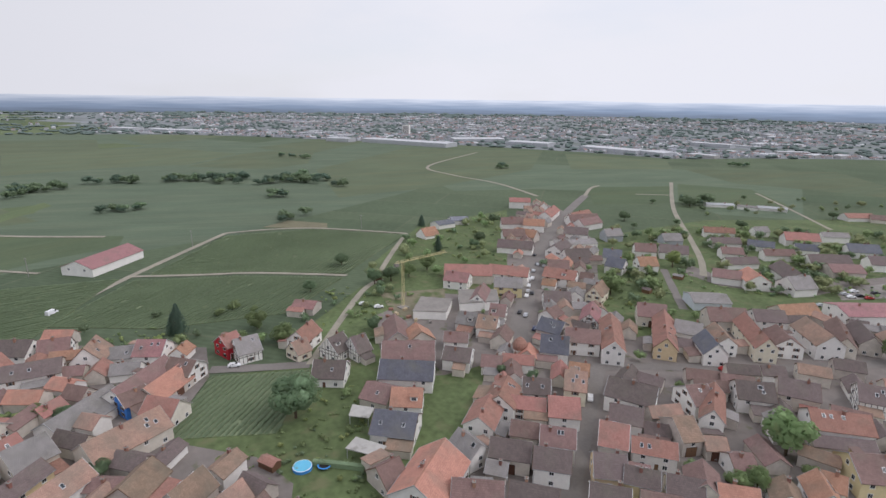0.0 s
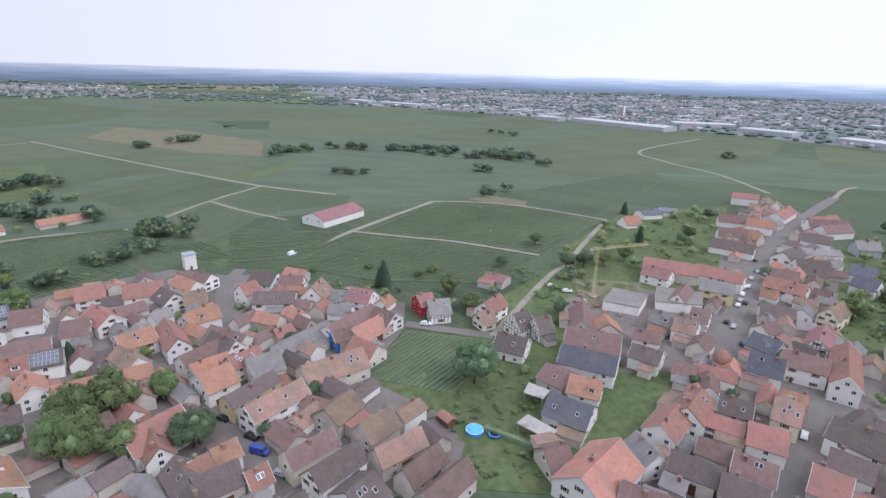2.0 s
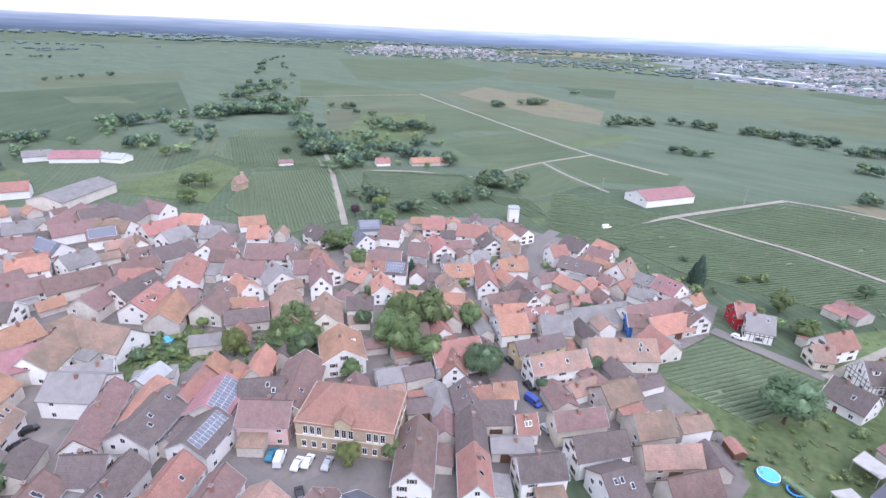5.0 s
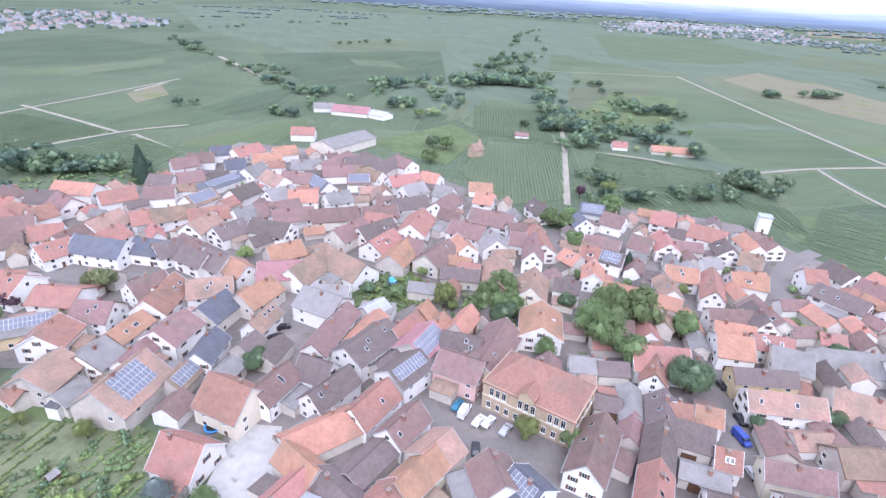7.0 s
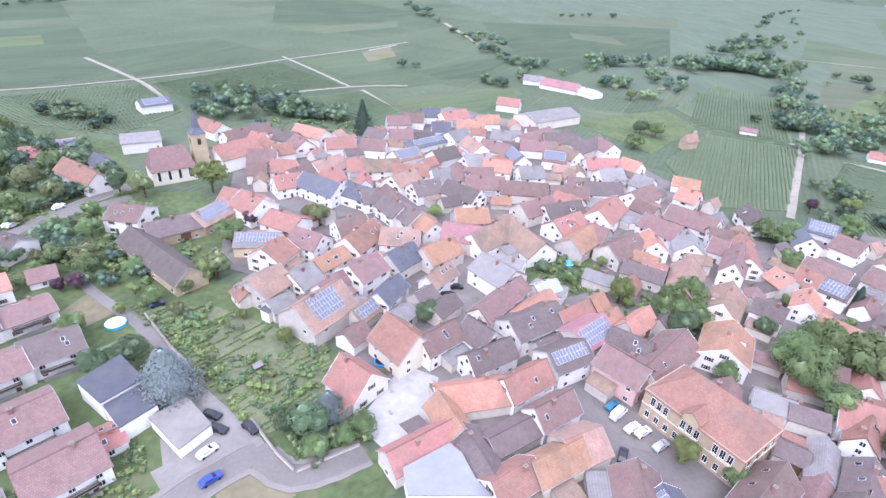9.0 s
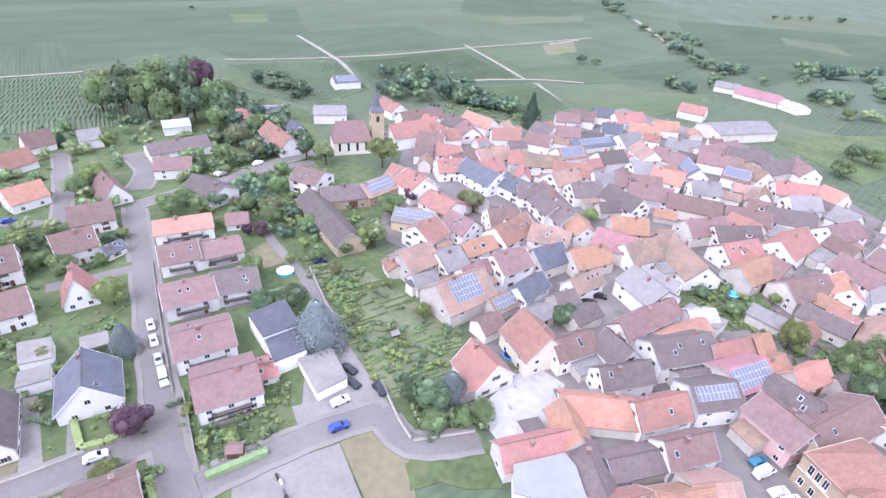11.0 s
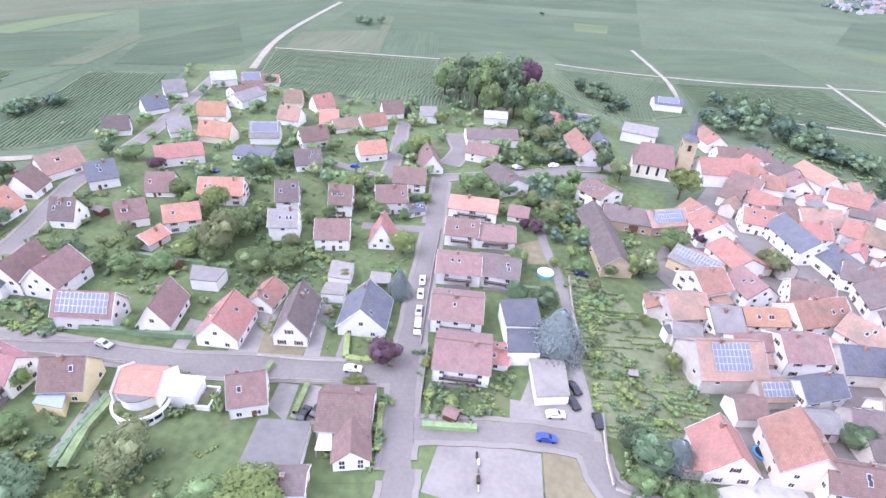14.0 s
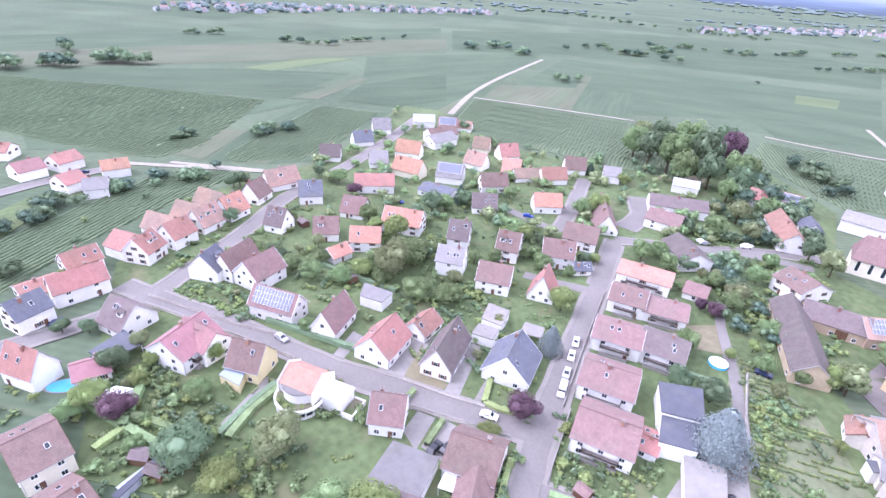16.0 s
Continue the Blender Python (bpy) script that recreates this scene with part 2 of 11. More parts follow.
def slab(name, pts, z, thick, material):
    """A level plate with the outline pts (counter-clockwise or not), its top at z."""
    n = len(pts)
    area = sum(pts[i][0] * pts[(i + 1) % n][1] - pts[(i + 1) % n][0] * pts[i][1] for i in range(n))
    if area < 0:
        pts = pts[::-1]
    vs = [(x, y, z) for x, y in pts] + [(x, y, z - thick) for x, y in pts]
    fs = [tuple(range(n))] + [(i, i + n, (i + 1) % n + n, (i + 1) % n) for i in range(n)]
    return mesh_from(name, vs, fs, material)


# ---------------------------------------------------------------- ground
def rise(d):
    """Height of the plain at a distance: level all the way."""
    return 0.0 * d


def ground_material():
    """Farmland: a patchwork of fields with rows, each in its own green, and paler ones among them."""
    m = bpy.data.materials.new("farmland")
    m.use_nodes = True
    nt = m.node_tree
    b = nt.nodes["Principled BSDF"]
    b.inputs["Roughness"].default_value, b.inputs["Specular IOR Level"].default_value = 0.95, 0.1
    geo = nt.nodes.new("ShaderNodeNewGeometry")
    warp = nt.nodes.new("ShaderNodeTexNoise")
    warp.inputs["Scale"].default_value = 0.0016
    nt.links.new(geo.outputs["Position"], warp.inputs["Vector"])
    wmix = nt.nodes.new("ShaderNodeVectorMath")
    wmix.operation = "MULTIPLY_ADD"
    wmix.inputs[1].default_value = (45, 45, 0)
    nt.links.new(warp.outputs["Color"], wmix.inputs[0])
    nt.links.new(geo.outputs["Position"], wmix.inputs[2])

    def strips(turn, length, width, c1, c2, edge, gap):
        mp, br = nt.nodes.new("ShaderNodeMapping"), nt.nodes.new("ShaderNodeTexBrick")
        mp.inputs["Rotation"].default_value = (0, 0, radians(turn))
        br.inputs["Scale"].default_value, br.inputs["Brick Width"].default_value, br.inputs["Row Height"].default_value = 1.0, length, width
        br.inputs["Mortar Size"].default_value, br.offset, br.squash = gap, 0.37, 1.0
        for k, c in (("Color1", c1), ("Color2", c2), ("Mortar", edge)):
            br.inputs[k].default_value = (*c, 1)
        nt.links.new(wmix.outputs[0], mp.inputs["Vector"])
        nt.links.new(mp.outputs[0], br.inputs["Vector"])
        return br.outputs["Color"]

    fields = strips(-35, 240, 58, (0.083, 0.110, 0.067), (0.103, 0.130, 0.079), (0.113, 0.132, 0.083), 0.8)
    large = strips(-35, 520, 190, (0.90, 0.92, 0.92), (1.10, 1.07, 1.08), (1.02, 1.02, 1.02), 0.0)
    ramp = nt.nodes.new("ShaderNodeMixRGB")
    ramp.blend_type = "MULTIPLY"
    ramp.inputs["Fac"].default_value = 1.0
    nt.links.new(fields, ramp.inputs["Color1"])
    nt.links.new(large, ramp.inputs["Color2"])
    n1, n2 = nt.nodes.new("ShaderNodeTexNoise"), nt.nodes.new("ShaderNodeTexNoise")
    n1.inputs["Scale"].default_value, n1.inputs["Detail"].default_value = 0.25, 6.0
    n2.inputs["Scale"].default_value, n2.inputs["Detail"].default_value = 0.012, 4.0
    nt.links.new(geo.outputs["Position"], n1.inputs["Vector"])
    nt.links.new(geo.outputs["Position"], n2.inputs["Vector"])
    add = nt.nodes.new("ShaderNodeMath")
    add.operation = "MULTIPLY_ADD"
    add.inputs[1].default_value, add.inputs[2].default_value = 0.55, 0.45
    nt.links.new(n1.outputs["Fac"], add.inputs[0])
    add2 = nt.nodes.new("ShaderNodeMath")
    add2.operation = "MULTIPLY_ADD"
    add2.inputs[1].default_value = 0.6
    nt.links.new(n2.outputs["Fac"], add2.inputs[0])
    nt.links.new(add.outputs[0], add2.inputs[2])
    turn, wave = nt.nodes.new("ShaderNodeMapping"), nt.nodes.new("ShaderNodeTexWave")
    turn.inputs["Rotation"].default_value = (0, 0, radians(-35))
    wave.bands_direction = "Y"
    wave.inputs["Scale"].default_value, wave.inputs["Distortion"].default_value = 0.105, 0.4
    nt.links.new(wmix.outputs[0], turn.inputs["Vector"])
    nt.links.new(turn.outputs[0], wave.inputs["Vector"])
    add3 = nt.nodes.new("ShaderNodeMath")
    add3.operation = "MULTIPLY_ADD"
    add3.inputs[1].default_value = 0.12
    nt.links.new(wave.outputs["Fac"], add3.inputs[0])
    less = nt.nodes.new("ShaderNodeMath")
    less.operation = "SUBTRACT"
    less.inputs[1].default_value = 0.06
    nt.links.new(add2.outputs[0], less.inputs[0])
    nt.links.new(less.outputs[0], add3.inputs[2])
    hsv = nt.nodes.new("ShaderNodeHueSaturation")
    nt.links.new(add3.outputs[0], hsv.inputs["Value"])
    nt.links.new(ramp.outputs[0], hsv.inputs["Color"])
    nt.links.new(hsv.outputs[0], b.inputs["Base Color"])
    return m


def ground_sheet():
    rings = [0, 60, 120, 200, 300, 450, 650, 900, 1200, 1600, 2000, 2300] + [2700, 3100, 3500, 4000, 4500, 4900]
    n, vs, fs = 96, [(0, 0, 0)], []
    for r in rings[1:]:
        vs += [(r * math.cos(a * math.tau / n), r * math.sin(a * math.tau / n), rise(r)) for a in range(n)]
    fs += [(0, 1 + a, 1 + (a + 1) % n) for a in range(n)]
    for k in range(len(rings) - 2):
        o = 1 + k * n
        fs += [(o + a, o + n + a, o + n + (a + 1) % n, o + (a + 1) % n) for a in range(n)]
    ob = new("ground", mesh_from("ground", vs, fs, ground_material()))
    tagged(ob, "rolling farmland with green vineyards and meadows", "ground", kind="structure")


ground_sheet()


def far_hills():
    """The blue edge of the plain and its low hills, all round, glowing with painted haze."""
    m = bpy.data.materials.new("painted_haze")
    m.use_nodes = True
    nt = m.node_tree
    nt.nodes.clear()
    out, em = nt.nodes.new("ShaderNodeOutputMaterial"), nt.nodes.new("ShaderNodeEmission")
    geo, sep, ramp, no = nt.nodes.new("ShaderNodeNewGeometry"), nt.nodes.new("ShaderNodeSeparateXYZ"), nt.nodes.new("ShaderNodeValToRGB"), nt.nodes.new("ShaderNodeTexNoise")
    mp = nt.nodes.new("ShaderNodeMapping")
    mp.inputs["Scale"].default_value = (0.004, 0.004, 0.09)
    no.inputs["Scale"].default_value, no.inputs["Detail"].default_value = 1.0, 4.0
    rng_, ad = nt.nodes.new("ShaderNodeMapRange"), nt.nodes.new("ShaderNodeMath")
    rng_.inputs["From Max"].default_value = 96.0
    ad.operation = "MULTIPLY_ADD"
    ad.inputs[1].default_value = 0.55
    # haze painted as glow: darker blue below, paling to sky colour above
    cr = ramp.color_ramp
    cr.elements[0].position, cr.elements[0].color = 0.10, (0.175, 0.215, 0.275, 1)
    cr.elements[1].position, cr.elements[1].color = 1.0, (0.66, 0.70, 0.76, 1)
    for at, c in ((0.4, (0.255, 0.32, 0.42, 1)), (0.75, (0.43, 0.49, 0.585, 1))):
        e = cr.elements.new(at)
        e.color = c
    # painted fall-off: the glow dims towards -y
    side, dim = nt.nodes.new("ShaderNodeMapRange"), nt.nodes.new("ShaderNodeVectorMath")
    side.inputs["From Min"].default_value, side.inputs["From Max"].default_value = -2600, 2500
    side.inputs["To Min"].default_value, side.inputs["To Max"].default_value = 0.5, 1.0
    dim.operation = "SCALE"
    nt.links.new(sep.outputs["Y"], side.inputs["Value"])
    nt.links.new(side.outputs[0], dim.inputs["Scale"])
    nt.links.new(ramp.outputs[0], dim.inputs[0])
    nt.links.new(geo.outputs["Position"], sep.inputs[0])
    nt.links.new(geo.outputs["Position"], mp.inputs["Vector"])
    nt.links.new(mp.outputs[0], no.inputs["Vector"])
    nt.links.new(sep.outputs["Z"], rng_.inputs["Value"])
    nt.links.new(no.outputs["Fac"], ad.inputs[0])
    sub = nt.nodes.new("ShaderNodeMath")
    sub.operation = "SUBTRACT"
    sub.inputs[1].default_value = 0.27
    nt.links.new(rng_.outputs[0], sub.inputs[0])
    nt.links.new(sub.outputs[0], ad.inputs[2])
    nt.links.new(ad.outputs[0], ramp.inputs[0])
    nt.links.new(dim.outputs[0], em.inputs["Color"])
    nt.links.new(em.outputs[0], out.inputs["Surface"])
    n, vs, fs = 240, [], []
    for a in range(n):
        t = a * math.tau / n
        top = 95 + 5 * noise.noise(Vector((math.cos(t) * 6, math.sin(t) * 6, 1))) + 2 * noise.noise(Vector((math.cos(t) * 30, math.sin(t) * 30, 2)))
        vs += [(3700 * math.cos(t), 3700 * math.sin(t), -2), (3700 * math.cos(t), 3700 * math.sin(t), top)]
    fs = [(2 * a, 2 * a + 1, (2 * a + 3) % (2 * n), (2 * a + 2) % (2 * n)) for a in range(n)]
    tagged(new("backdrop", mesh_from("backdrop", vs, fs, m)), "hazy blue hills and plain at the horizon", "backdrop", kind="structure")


far_hills()

Z_LAYER, R_LAYER, WAYS, KERBS = [0.02], [0], [], []


def patch(name, pts, material, label, category, lift=0.0):
    """A level piece of ground; each lies a little above the one before it."""
    Z_LAYER[0] += 0.0016
    return tagged(new(name, slab(name, pts, Z_LAYER[0] + lift, 0.03 + Z_LAYER[0] + lift, material)), label, category, kind="structure")


M_KERB = mat("kerb_stone", (0.225, 0.206, 0.182), 0.9, 0.1)


def road(pts, width, material, label, name="road", kerb=False):
    """A strip along pts, smoothed through its bends."""
    P = [Vector((x, y)) for x, y in pts]
    fine = []
    for i in range(len(P) - 1):
        a, b, c, d = P[max(i - 1, 0)], P[i], P[i + 1], P[min(i + 2, len(P) - 1)]
        for s in range(6):
            t = s / 6
            fine.append(0.5 * ((2 * b) + (c - a) * t + (2 * a - 5 * b + 4 * c - d) * t * t + (3 * b - a - 3 * c + d) * t ** 3))
    fine.append(P[-1])
    WAYS.append((P, width / 2))
    R_LAYER[0] = (R_LAYER[0] + 1) % 12
    z, vs = 0.25 + R_LAYER[0] * 0.004, []
    for i, p in enumerate(fine):
        t = (fine[min(i + 1, len(fine) - 1)] - fine[max(i - 1, 0)]).normalized()
        n = Vector((-t.y, t.x)) * width / 2 * (1 + 0.05 * math.sin(i * 1.7))
        h = z + rise(p.length)
        vs += [(p.x + n.x, p.y + n.y, h), (p.x - n.x, p.y - n.y, h)]
    fs = [(2 * i + 1, 2 * i + 3, 2 * i + 2, 2 * i) for i in range(len(fine) - 1)]
    way = tagged(new(name, mesh_from(name, vs, fs, material)), label, "road", kind="structure")
    if kerb:
        KERBS.append((way, vs, len(fine), len(WAYS) - 1))
    return way


def kerbs():
    """Raised kerbs along the streets, left out where another street joins."""
    def crossed(p, own):
        for k, (pts, half) in enumerate(WAYS):
            if k != own:
                for a, b in zip(pts, pts[1:]):
                    ab = b - a
                    t = max(0, min(1, (p - a).dot(ab) / max(ab.length_squared, 1e-6)))
                    if (a + ab * t - p).length < half + 0.3:
                        return True
        return False

    for way, vs, n, own in KERBS:
        for side in (0, 1):
            kv = []
            for i in range(n):
                a, b = Vector(vs[2 * i + side]), Vector(vs[2 * i + 1 - side])
                out = (a - b).normalized()
                for d, z in ((0.0, -0.1), (0.0, 0.09), (0.28, 0.09), (1.25, 0.08), (1.25, -0.1)):
                    kv.append(a + out * d + Vector((0, 0, z)))
            kf = []
            for i in range(n - 1):
                mid = (kv[5 * i + 2] + kv[5 * i + 7]) / 2
                if not crossed(mid.to_2d(), own):
                    kf += [(5 * i + j, 5 * i + j + 1, 5 * i + j + 6, 5 * i + j + 5) for j in range(4)]
            if kf:
                ob = new("kerb", mesh_from("kerb", kv, kf, M_KERB))
                ob.parent = way


M_TANFIELD = mat("stubble", (0.17, 0.158, 0.10), 0.95, 0.2, 0.3, 0.12, 0.03, tint=((0.14, 0.15, 0.065), 0.03, 0.55))
M_DIRT = mat("bare_earth", (0.19, 0.17, 0.115), 0.95, 0.25, 0.3, 0.15, 0.06, tint=((0.09, 0.12, 0.045), 0.1, 0.48))
M_PALE = mat("pale_yard", (0.40, 0.385, 0.36), 0.9, 0.12, 0.6, 0.10, 0.15, tint=((0.13, 0.12, 0.10), 0.22, 0.64))
M_POOL = mat("pool_water", (0.10, 0.42, 0.62), 0.08, 0.06, 1.0, spec=0.6)
M_POOLWALL = mat("pool_wall", (0.06, 0.26, 0.62), 0.5, 0.05)
M_YELLOW = mat("crane_yellow", (0.60, 0.52, 0.28), 0.5, 0.08)


def field_mat(name, color, second, rows=0.16):
    """A planted field: rows across its second texture axis, streaks along the first, broad uneven growth."""
    m = bpy.data.materials.new(name)
    m.use_nodes = True
    nt = m.node_tree
    b = nt.nodes["Principled BSDF"]
    b.inputs["Roughness"].default_value, b.inputs["Specular IOR Level"].default_value = 0.95, 0.1
    uv = nt.nodes.new("ShaderNodeUVMap")

    def streak(sx, sy, detail):
        mp, no = nt.nodes.new("ShaderNodeMapping"), nt.nodes.new("ShaderNodeTexNoise")
        mp.inputs["Scale"].default_value = (sx, sy, 1)
        no.inputs["Scale"].default_value, no.inputs["Detail"].default_value = 1.0, detail
        nt.links.new(uv.outputs[0], mp.inputs["Vector"])
        nt.links.new(mp.outputs[0], no.inputs["Vector"])
        return no.outputs["Fac"]

    def madd(src, mul, add):
        n = nt.nodes.new("ShaderNodeMath")
        n.operation = "MULTIPLY_ADD"
        nt.links.new(src, n.inputs[0])
        n.inputs[1].default_value = mul
        if isinstance(add, float):
            n.inputs[2].default_value = add
        else:
            nt.links.new(add, n.inputs[2])
        return n.outputs[0]

    wave = nt.nodes.new("ShaderNodeTexWave")
    wave.bands_direction = "Y"
    wave.inputs["Scale"].default_value, wave.inputs["Distortion"].default_value, wave.inputs["Detail Scale"].default_value = 0.15, 0.6, 0.4
    nt.links.new(uv.outputs[0], wave.inputs["Vector"])
    v = madd(wave.outputs["Fac"], rows, 0.5 - rows / 2)
    v = madd(streak(0.02, 0.35, 4.0), 0.5, v)
    v = madd(streak(0.4, 0.5, 3.0), 0.25, v)
    v = madd(streak(0.012, 0.02, 3.0), 0.4, v)
    oi = nt.nodes.new("ShaderNodeObjectInfo")
    v = madd(oi.outputs["Random"], 0.14, madd(v, 1.0, -0.14))
    mix, hsv = nt.nodes.new("ShaderNodeMixRGB"), nt.nodes.new("ShaderNodeHueSaturation")
    mix.inputs["Color1"].default_value, mix.inputs["Color2"].default_value = (*color, 1), (*second, 1)
    ramp = nt.nodes.new("ShaderNodeMapRange")
    ramp.inputs["From Min"].default_value, ramp.inputs["From Max"].default_value = 0.42, 0.66
    nt.links.new(streak(0.010, 0.05, 4.0), ramp.inputs["Value"])
    nt.links.new(ramp.outputs[0], mix.inputs["Fac"])
    nt.links.new(mix.outputs[0], hsv.inputs["Color"])
    nt.links.new(v, hsv.inputs["Value"])
    nt.links.new(hsv.outputs[0], b.inputs["Base Color"])
    return m


FIELDS = {
    # W: vine green lightened and blued to stand for distance haze
    "W": (field_mat("western_vine_field", (0.106, 0.138, 0.093), (0.124, 0.152, 0.102)), "broad vineyards towards the town, their green lightened for haze"),
    "D": (field_mat("dark_vine_field", (0.079, 0.107, 0.065), (0.092, 0.120, 0.071)), "dark green vineyard parcel with close rows"),
    "M": (field_mat("green_vine_field", (0.097, 0.127, 0.074), (0.108, 0.133, 0.075)), "green vineyard parcel with even rows"),
    "L": (field_mat("pale_green_field", (0.112, 0.138, 0.085), (0.125, 0.141, 0.083), 0.08), "pale green meadow strip between vineyards"),
    "Y": (field_mat("yellow_green_field", (0.122, 0.150, 0.075), (0.110, 0.143, 0.076), 0.14), "yellow-green vineyard parcel with young vines"),
    "O": (field_mat("olive_field", (0.127, 0.136, 0.088), (0.109, 0.132, 0.079), 0.12), "dull olive fallow strip with dry grass"),
}


def parcel(pts, tone, heading):
    """A field of its own crop; its rows run along heading."""
    Z_LAYER[0] += 0.0016
    m, words = FIELDS[tone]
    area = sum(pts[i - 1][0] * pts[i][1] - pts[i][0] * pts[i - 1][1] for i in range(len(pts)))
    pts = pts if area > 0 else pts[::-1]
    c, s = math.cos(radians(heading)), math.sin(radians(heading))
    me = mesh_from("field", [(x, y, Z_LAYER[0]) for x, y in pts], [tuple(range(len(pts)))], m, [[(x * c + y * s, y * c - x * s) for x, y in pts]])
    return tagged(new("field", me), words, "field", kind="structure")


# ---------------------------------------------------------------- ground cover
# two pale underlays put haze into the colour of the far fields
parcel([(-730, 489), (-546, 611), (-361, 745), (-225, 862), (-124, 505), (-178, 473), (-279, 526), (-361, 451), (-406, 372)], "W", 62)
parcel([(-330, -330), (-470, -640), (-520, -1100), (-900, -2100), (-1900, -1500), (-2250, -500), (-1640, 60), (-1500, 400), (-1000, 760), (-560, 600), (-430, 330), (-360, 120)], "W", 62)
parcel([(-1915, -136), (-2009, 299), (-1735, 463), (-1600, -116)], "Y", 62)
parcel([(-1422, 245), (-1670, 677), (-1537, 772), (-1190, 258)], "L", 62)
parcel([(-1280, 392), (-1620, 845), (-1372, 799), (-1109, 448)], "D", 62)
parcel([(-1206, 14), (-1242, 213), (-1146, 248), (-1078, 27)], "Y", 62)
parcel([(-1068, -83), (-1067, 50), (-950, 161), (-916, -18)], "D", 62)
parcel([(-1004, 405), (-1260, 806), (-1122, 793), (-828, 415)], "L", 62)
parcel([(-2732, 52), (-2512, 562), (-1864, 466), (-1828, 106)], "Y", 62)
parcel([(-2215, -428), (-2094, -42), (-1653, -66), (-1740, -384)], "L", 62)
parcel([(-2590, -1071), (-2250, -570), (-1677, -484), (-1798, -777)], "D", 62)
parcel([(485, -359), (422, -588), (315, -377), (262, -285), (295, -243), (369, -267)], "D", -95)
parcel([(380, -578), (80, -702), (52, -532), (124, -470), (183, -390), (284, -341)], "D", -158)
parcel([(545, -51), (470, -212), (414, -287), (355, -190), (489, -43)], "D", -121)
parcel([(734, -77), (674, -648), (576, -555), (602, -402), (629, -62)], "D", -101)
parcel([(639, -640), (495, -1021), (132, -1017), (91, -767), (401, -608), (482, -485)], "D", -136)
# western and northern parcels below sit a tone lighter, also for haze
parcel([(-1161, 30), (-1082, 271), (-912, 333), (-796, 218), (-817, 133), (-802, 16)], "L", 96)
parcel([(-776, 213), (-907, 341), (-937, 495), (-712, 361), (-686, 286)], "L", 103)
parcel([(-567, 6), (-569, 37), (-529, 26), (-520, 5)], "Y", 147)
parcel([(-648, 340), (-843, 642), (-643, 815), (-476, 581), (-438, 381), (-445, 256)], "L", 70)
parcel([(-334, 508), (-281, 592), (-229, 492), (-272, 425)], "M", 53)
parcel([(-284, 617), (-213, 644), (-147, 562), (-211, 466)], "M", 52)
parcel([(-591, 815), (-417, 855), (-356, 751), (-443, 628)], "L", 67)
parcel([(-346, 765), (-198, 919), (-122, 806), (-105, 705), (-178, 697), (-244, 679)], "L", 68)
parcel([(-1508, -765), (-1698, -516), (-1319, -218), (-1008, -283), (-926, -429)], "M", 83)
parcel([(-866, -514), (-812, -275), (-642, -381)], "M", 115)
parcel([(-623, -343), (-736, -251), (-631, -120), (-545, -67), (-512, -124), (-459, -139), (-591, -226)], "M", 141)
parcel([(-459, -135), (-507, -88), (-463, -8), (-419, -38), (-370, -63), (-374, -94)], "M", 136)
parcel([(-816, -246), (-1004, -197), (-750, -75), (-574, -47), (-611, -99), (-670, -160)], "O", 41)
parcel([(-630, -126), (-563, -46), (-596, 0), (-492, 26), (-483, -15), (-545, -67)], "L", 43)
parcel([(-494, -28), (-579, 37), (-557, 41), (-473, -18)], "Y", 143)
parcel([(-415, -33), (-455, 0), (-404, 66), (-376, 57), (-369, 19), (-361, 1)], "M", 105)
parcel([(-411, -38), (-358, 1), (-332, -15), (-299, -33), (-367, -58)], "L", 147)
parcel([(-291, -36), (-313, -14), (-268, 23), (-256, -1), (-266, -24)], "Y", 45)
parcel([(-1534, -238), (-1354, 198), (-1106, 163), (-1126, -43), (-1156, -203)], "L", 68)
parcel([(-123, -674), (-231, -706), (-243, -658), (-159, -633)], "Y", -164)
parcel([(-173, -963), (-314, -962), (-361, -816), (-262, -720), (-123, -719)], "D", -158)
parcel([(-175, -414), (-255, -452), (-321, -469), (-226, -386), (-192, -385)], "D", -151)
parcel([(-136, -336), (-200, -351), (-237, -350), (-233, -329), (-161, -313), (-132, -319)], "L", -164)
parcel([(-101, -480), (-166, -509), (-180, -444), (-174, -420), (-119, -384)], "M", -159)
parcel([(-418, -716), (-710, -636), (-480, -419), (-330, -426), (-370, -610)], "D", 164)
parcel([(-625, -868), (-844, -741), (-735, -644), (-537, -690)], "L", 112)
parcel([(-444, -126), (-510, -91), (-527, -61), (-447, -6), (-396, -48), (-386, -79)], "M", 140)
parcel([(-740, -402), (-843, -281), (-660, -159), (-613, -230), (-581, -311)], "L", 135)
parcel([(-853, -191), (-954, -126), (-801, -33), (-703, -25), (-723, -67), (-752, -128)], "O", 145)
parcel([(-658, -144), (-694, -105), (-719, -66), (-671, -20), (-533, -10), (-538, -62)], "L", 81)
parcel([(-495, -37), (-528, -9), (-493, -6), (-480, -28)], "Y", 127)
parcel([(-558, -303), (-629, -237), (-520, -165), (-450, -173), (-420, -222)], "O", 137)
parcel([(-369, -50), (-401, -36), (-351, -3), (-311, -32)], "M", 159)
parcel([(86, -465), (56, -513), (32, -446), (74, -437)], "D", -121)
parcel([(138, -624), (103, -638), (94, -585), (125, -574)], "Y", -163)
parcel([(50, -536), (-48, -604), (-93, -504), (16, -450)], "D", -149)
parcel([(12, -440), (-96, -493), (-118, -398), (-56, -375), (0, -380)], "M", -152)
parcel([(-51, -370), (-111, -384), (-113, -344), (-77, -328)], "D", -166)
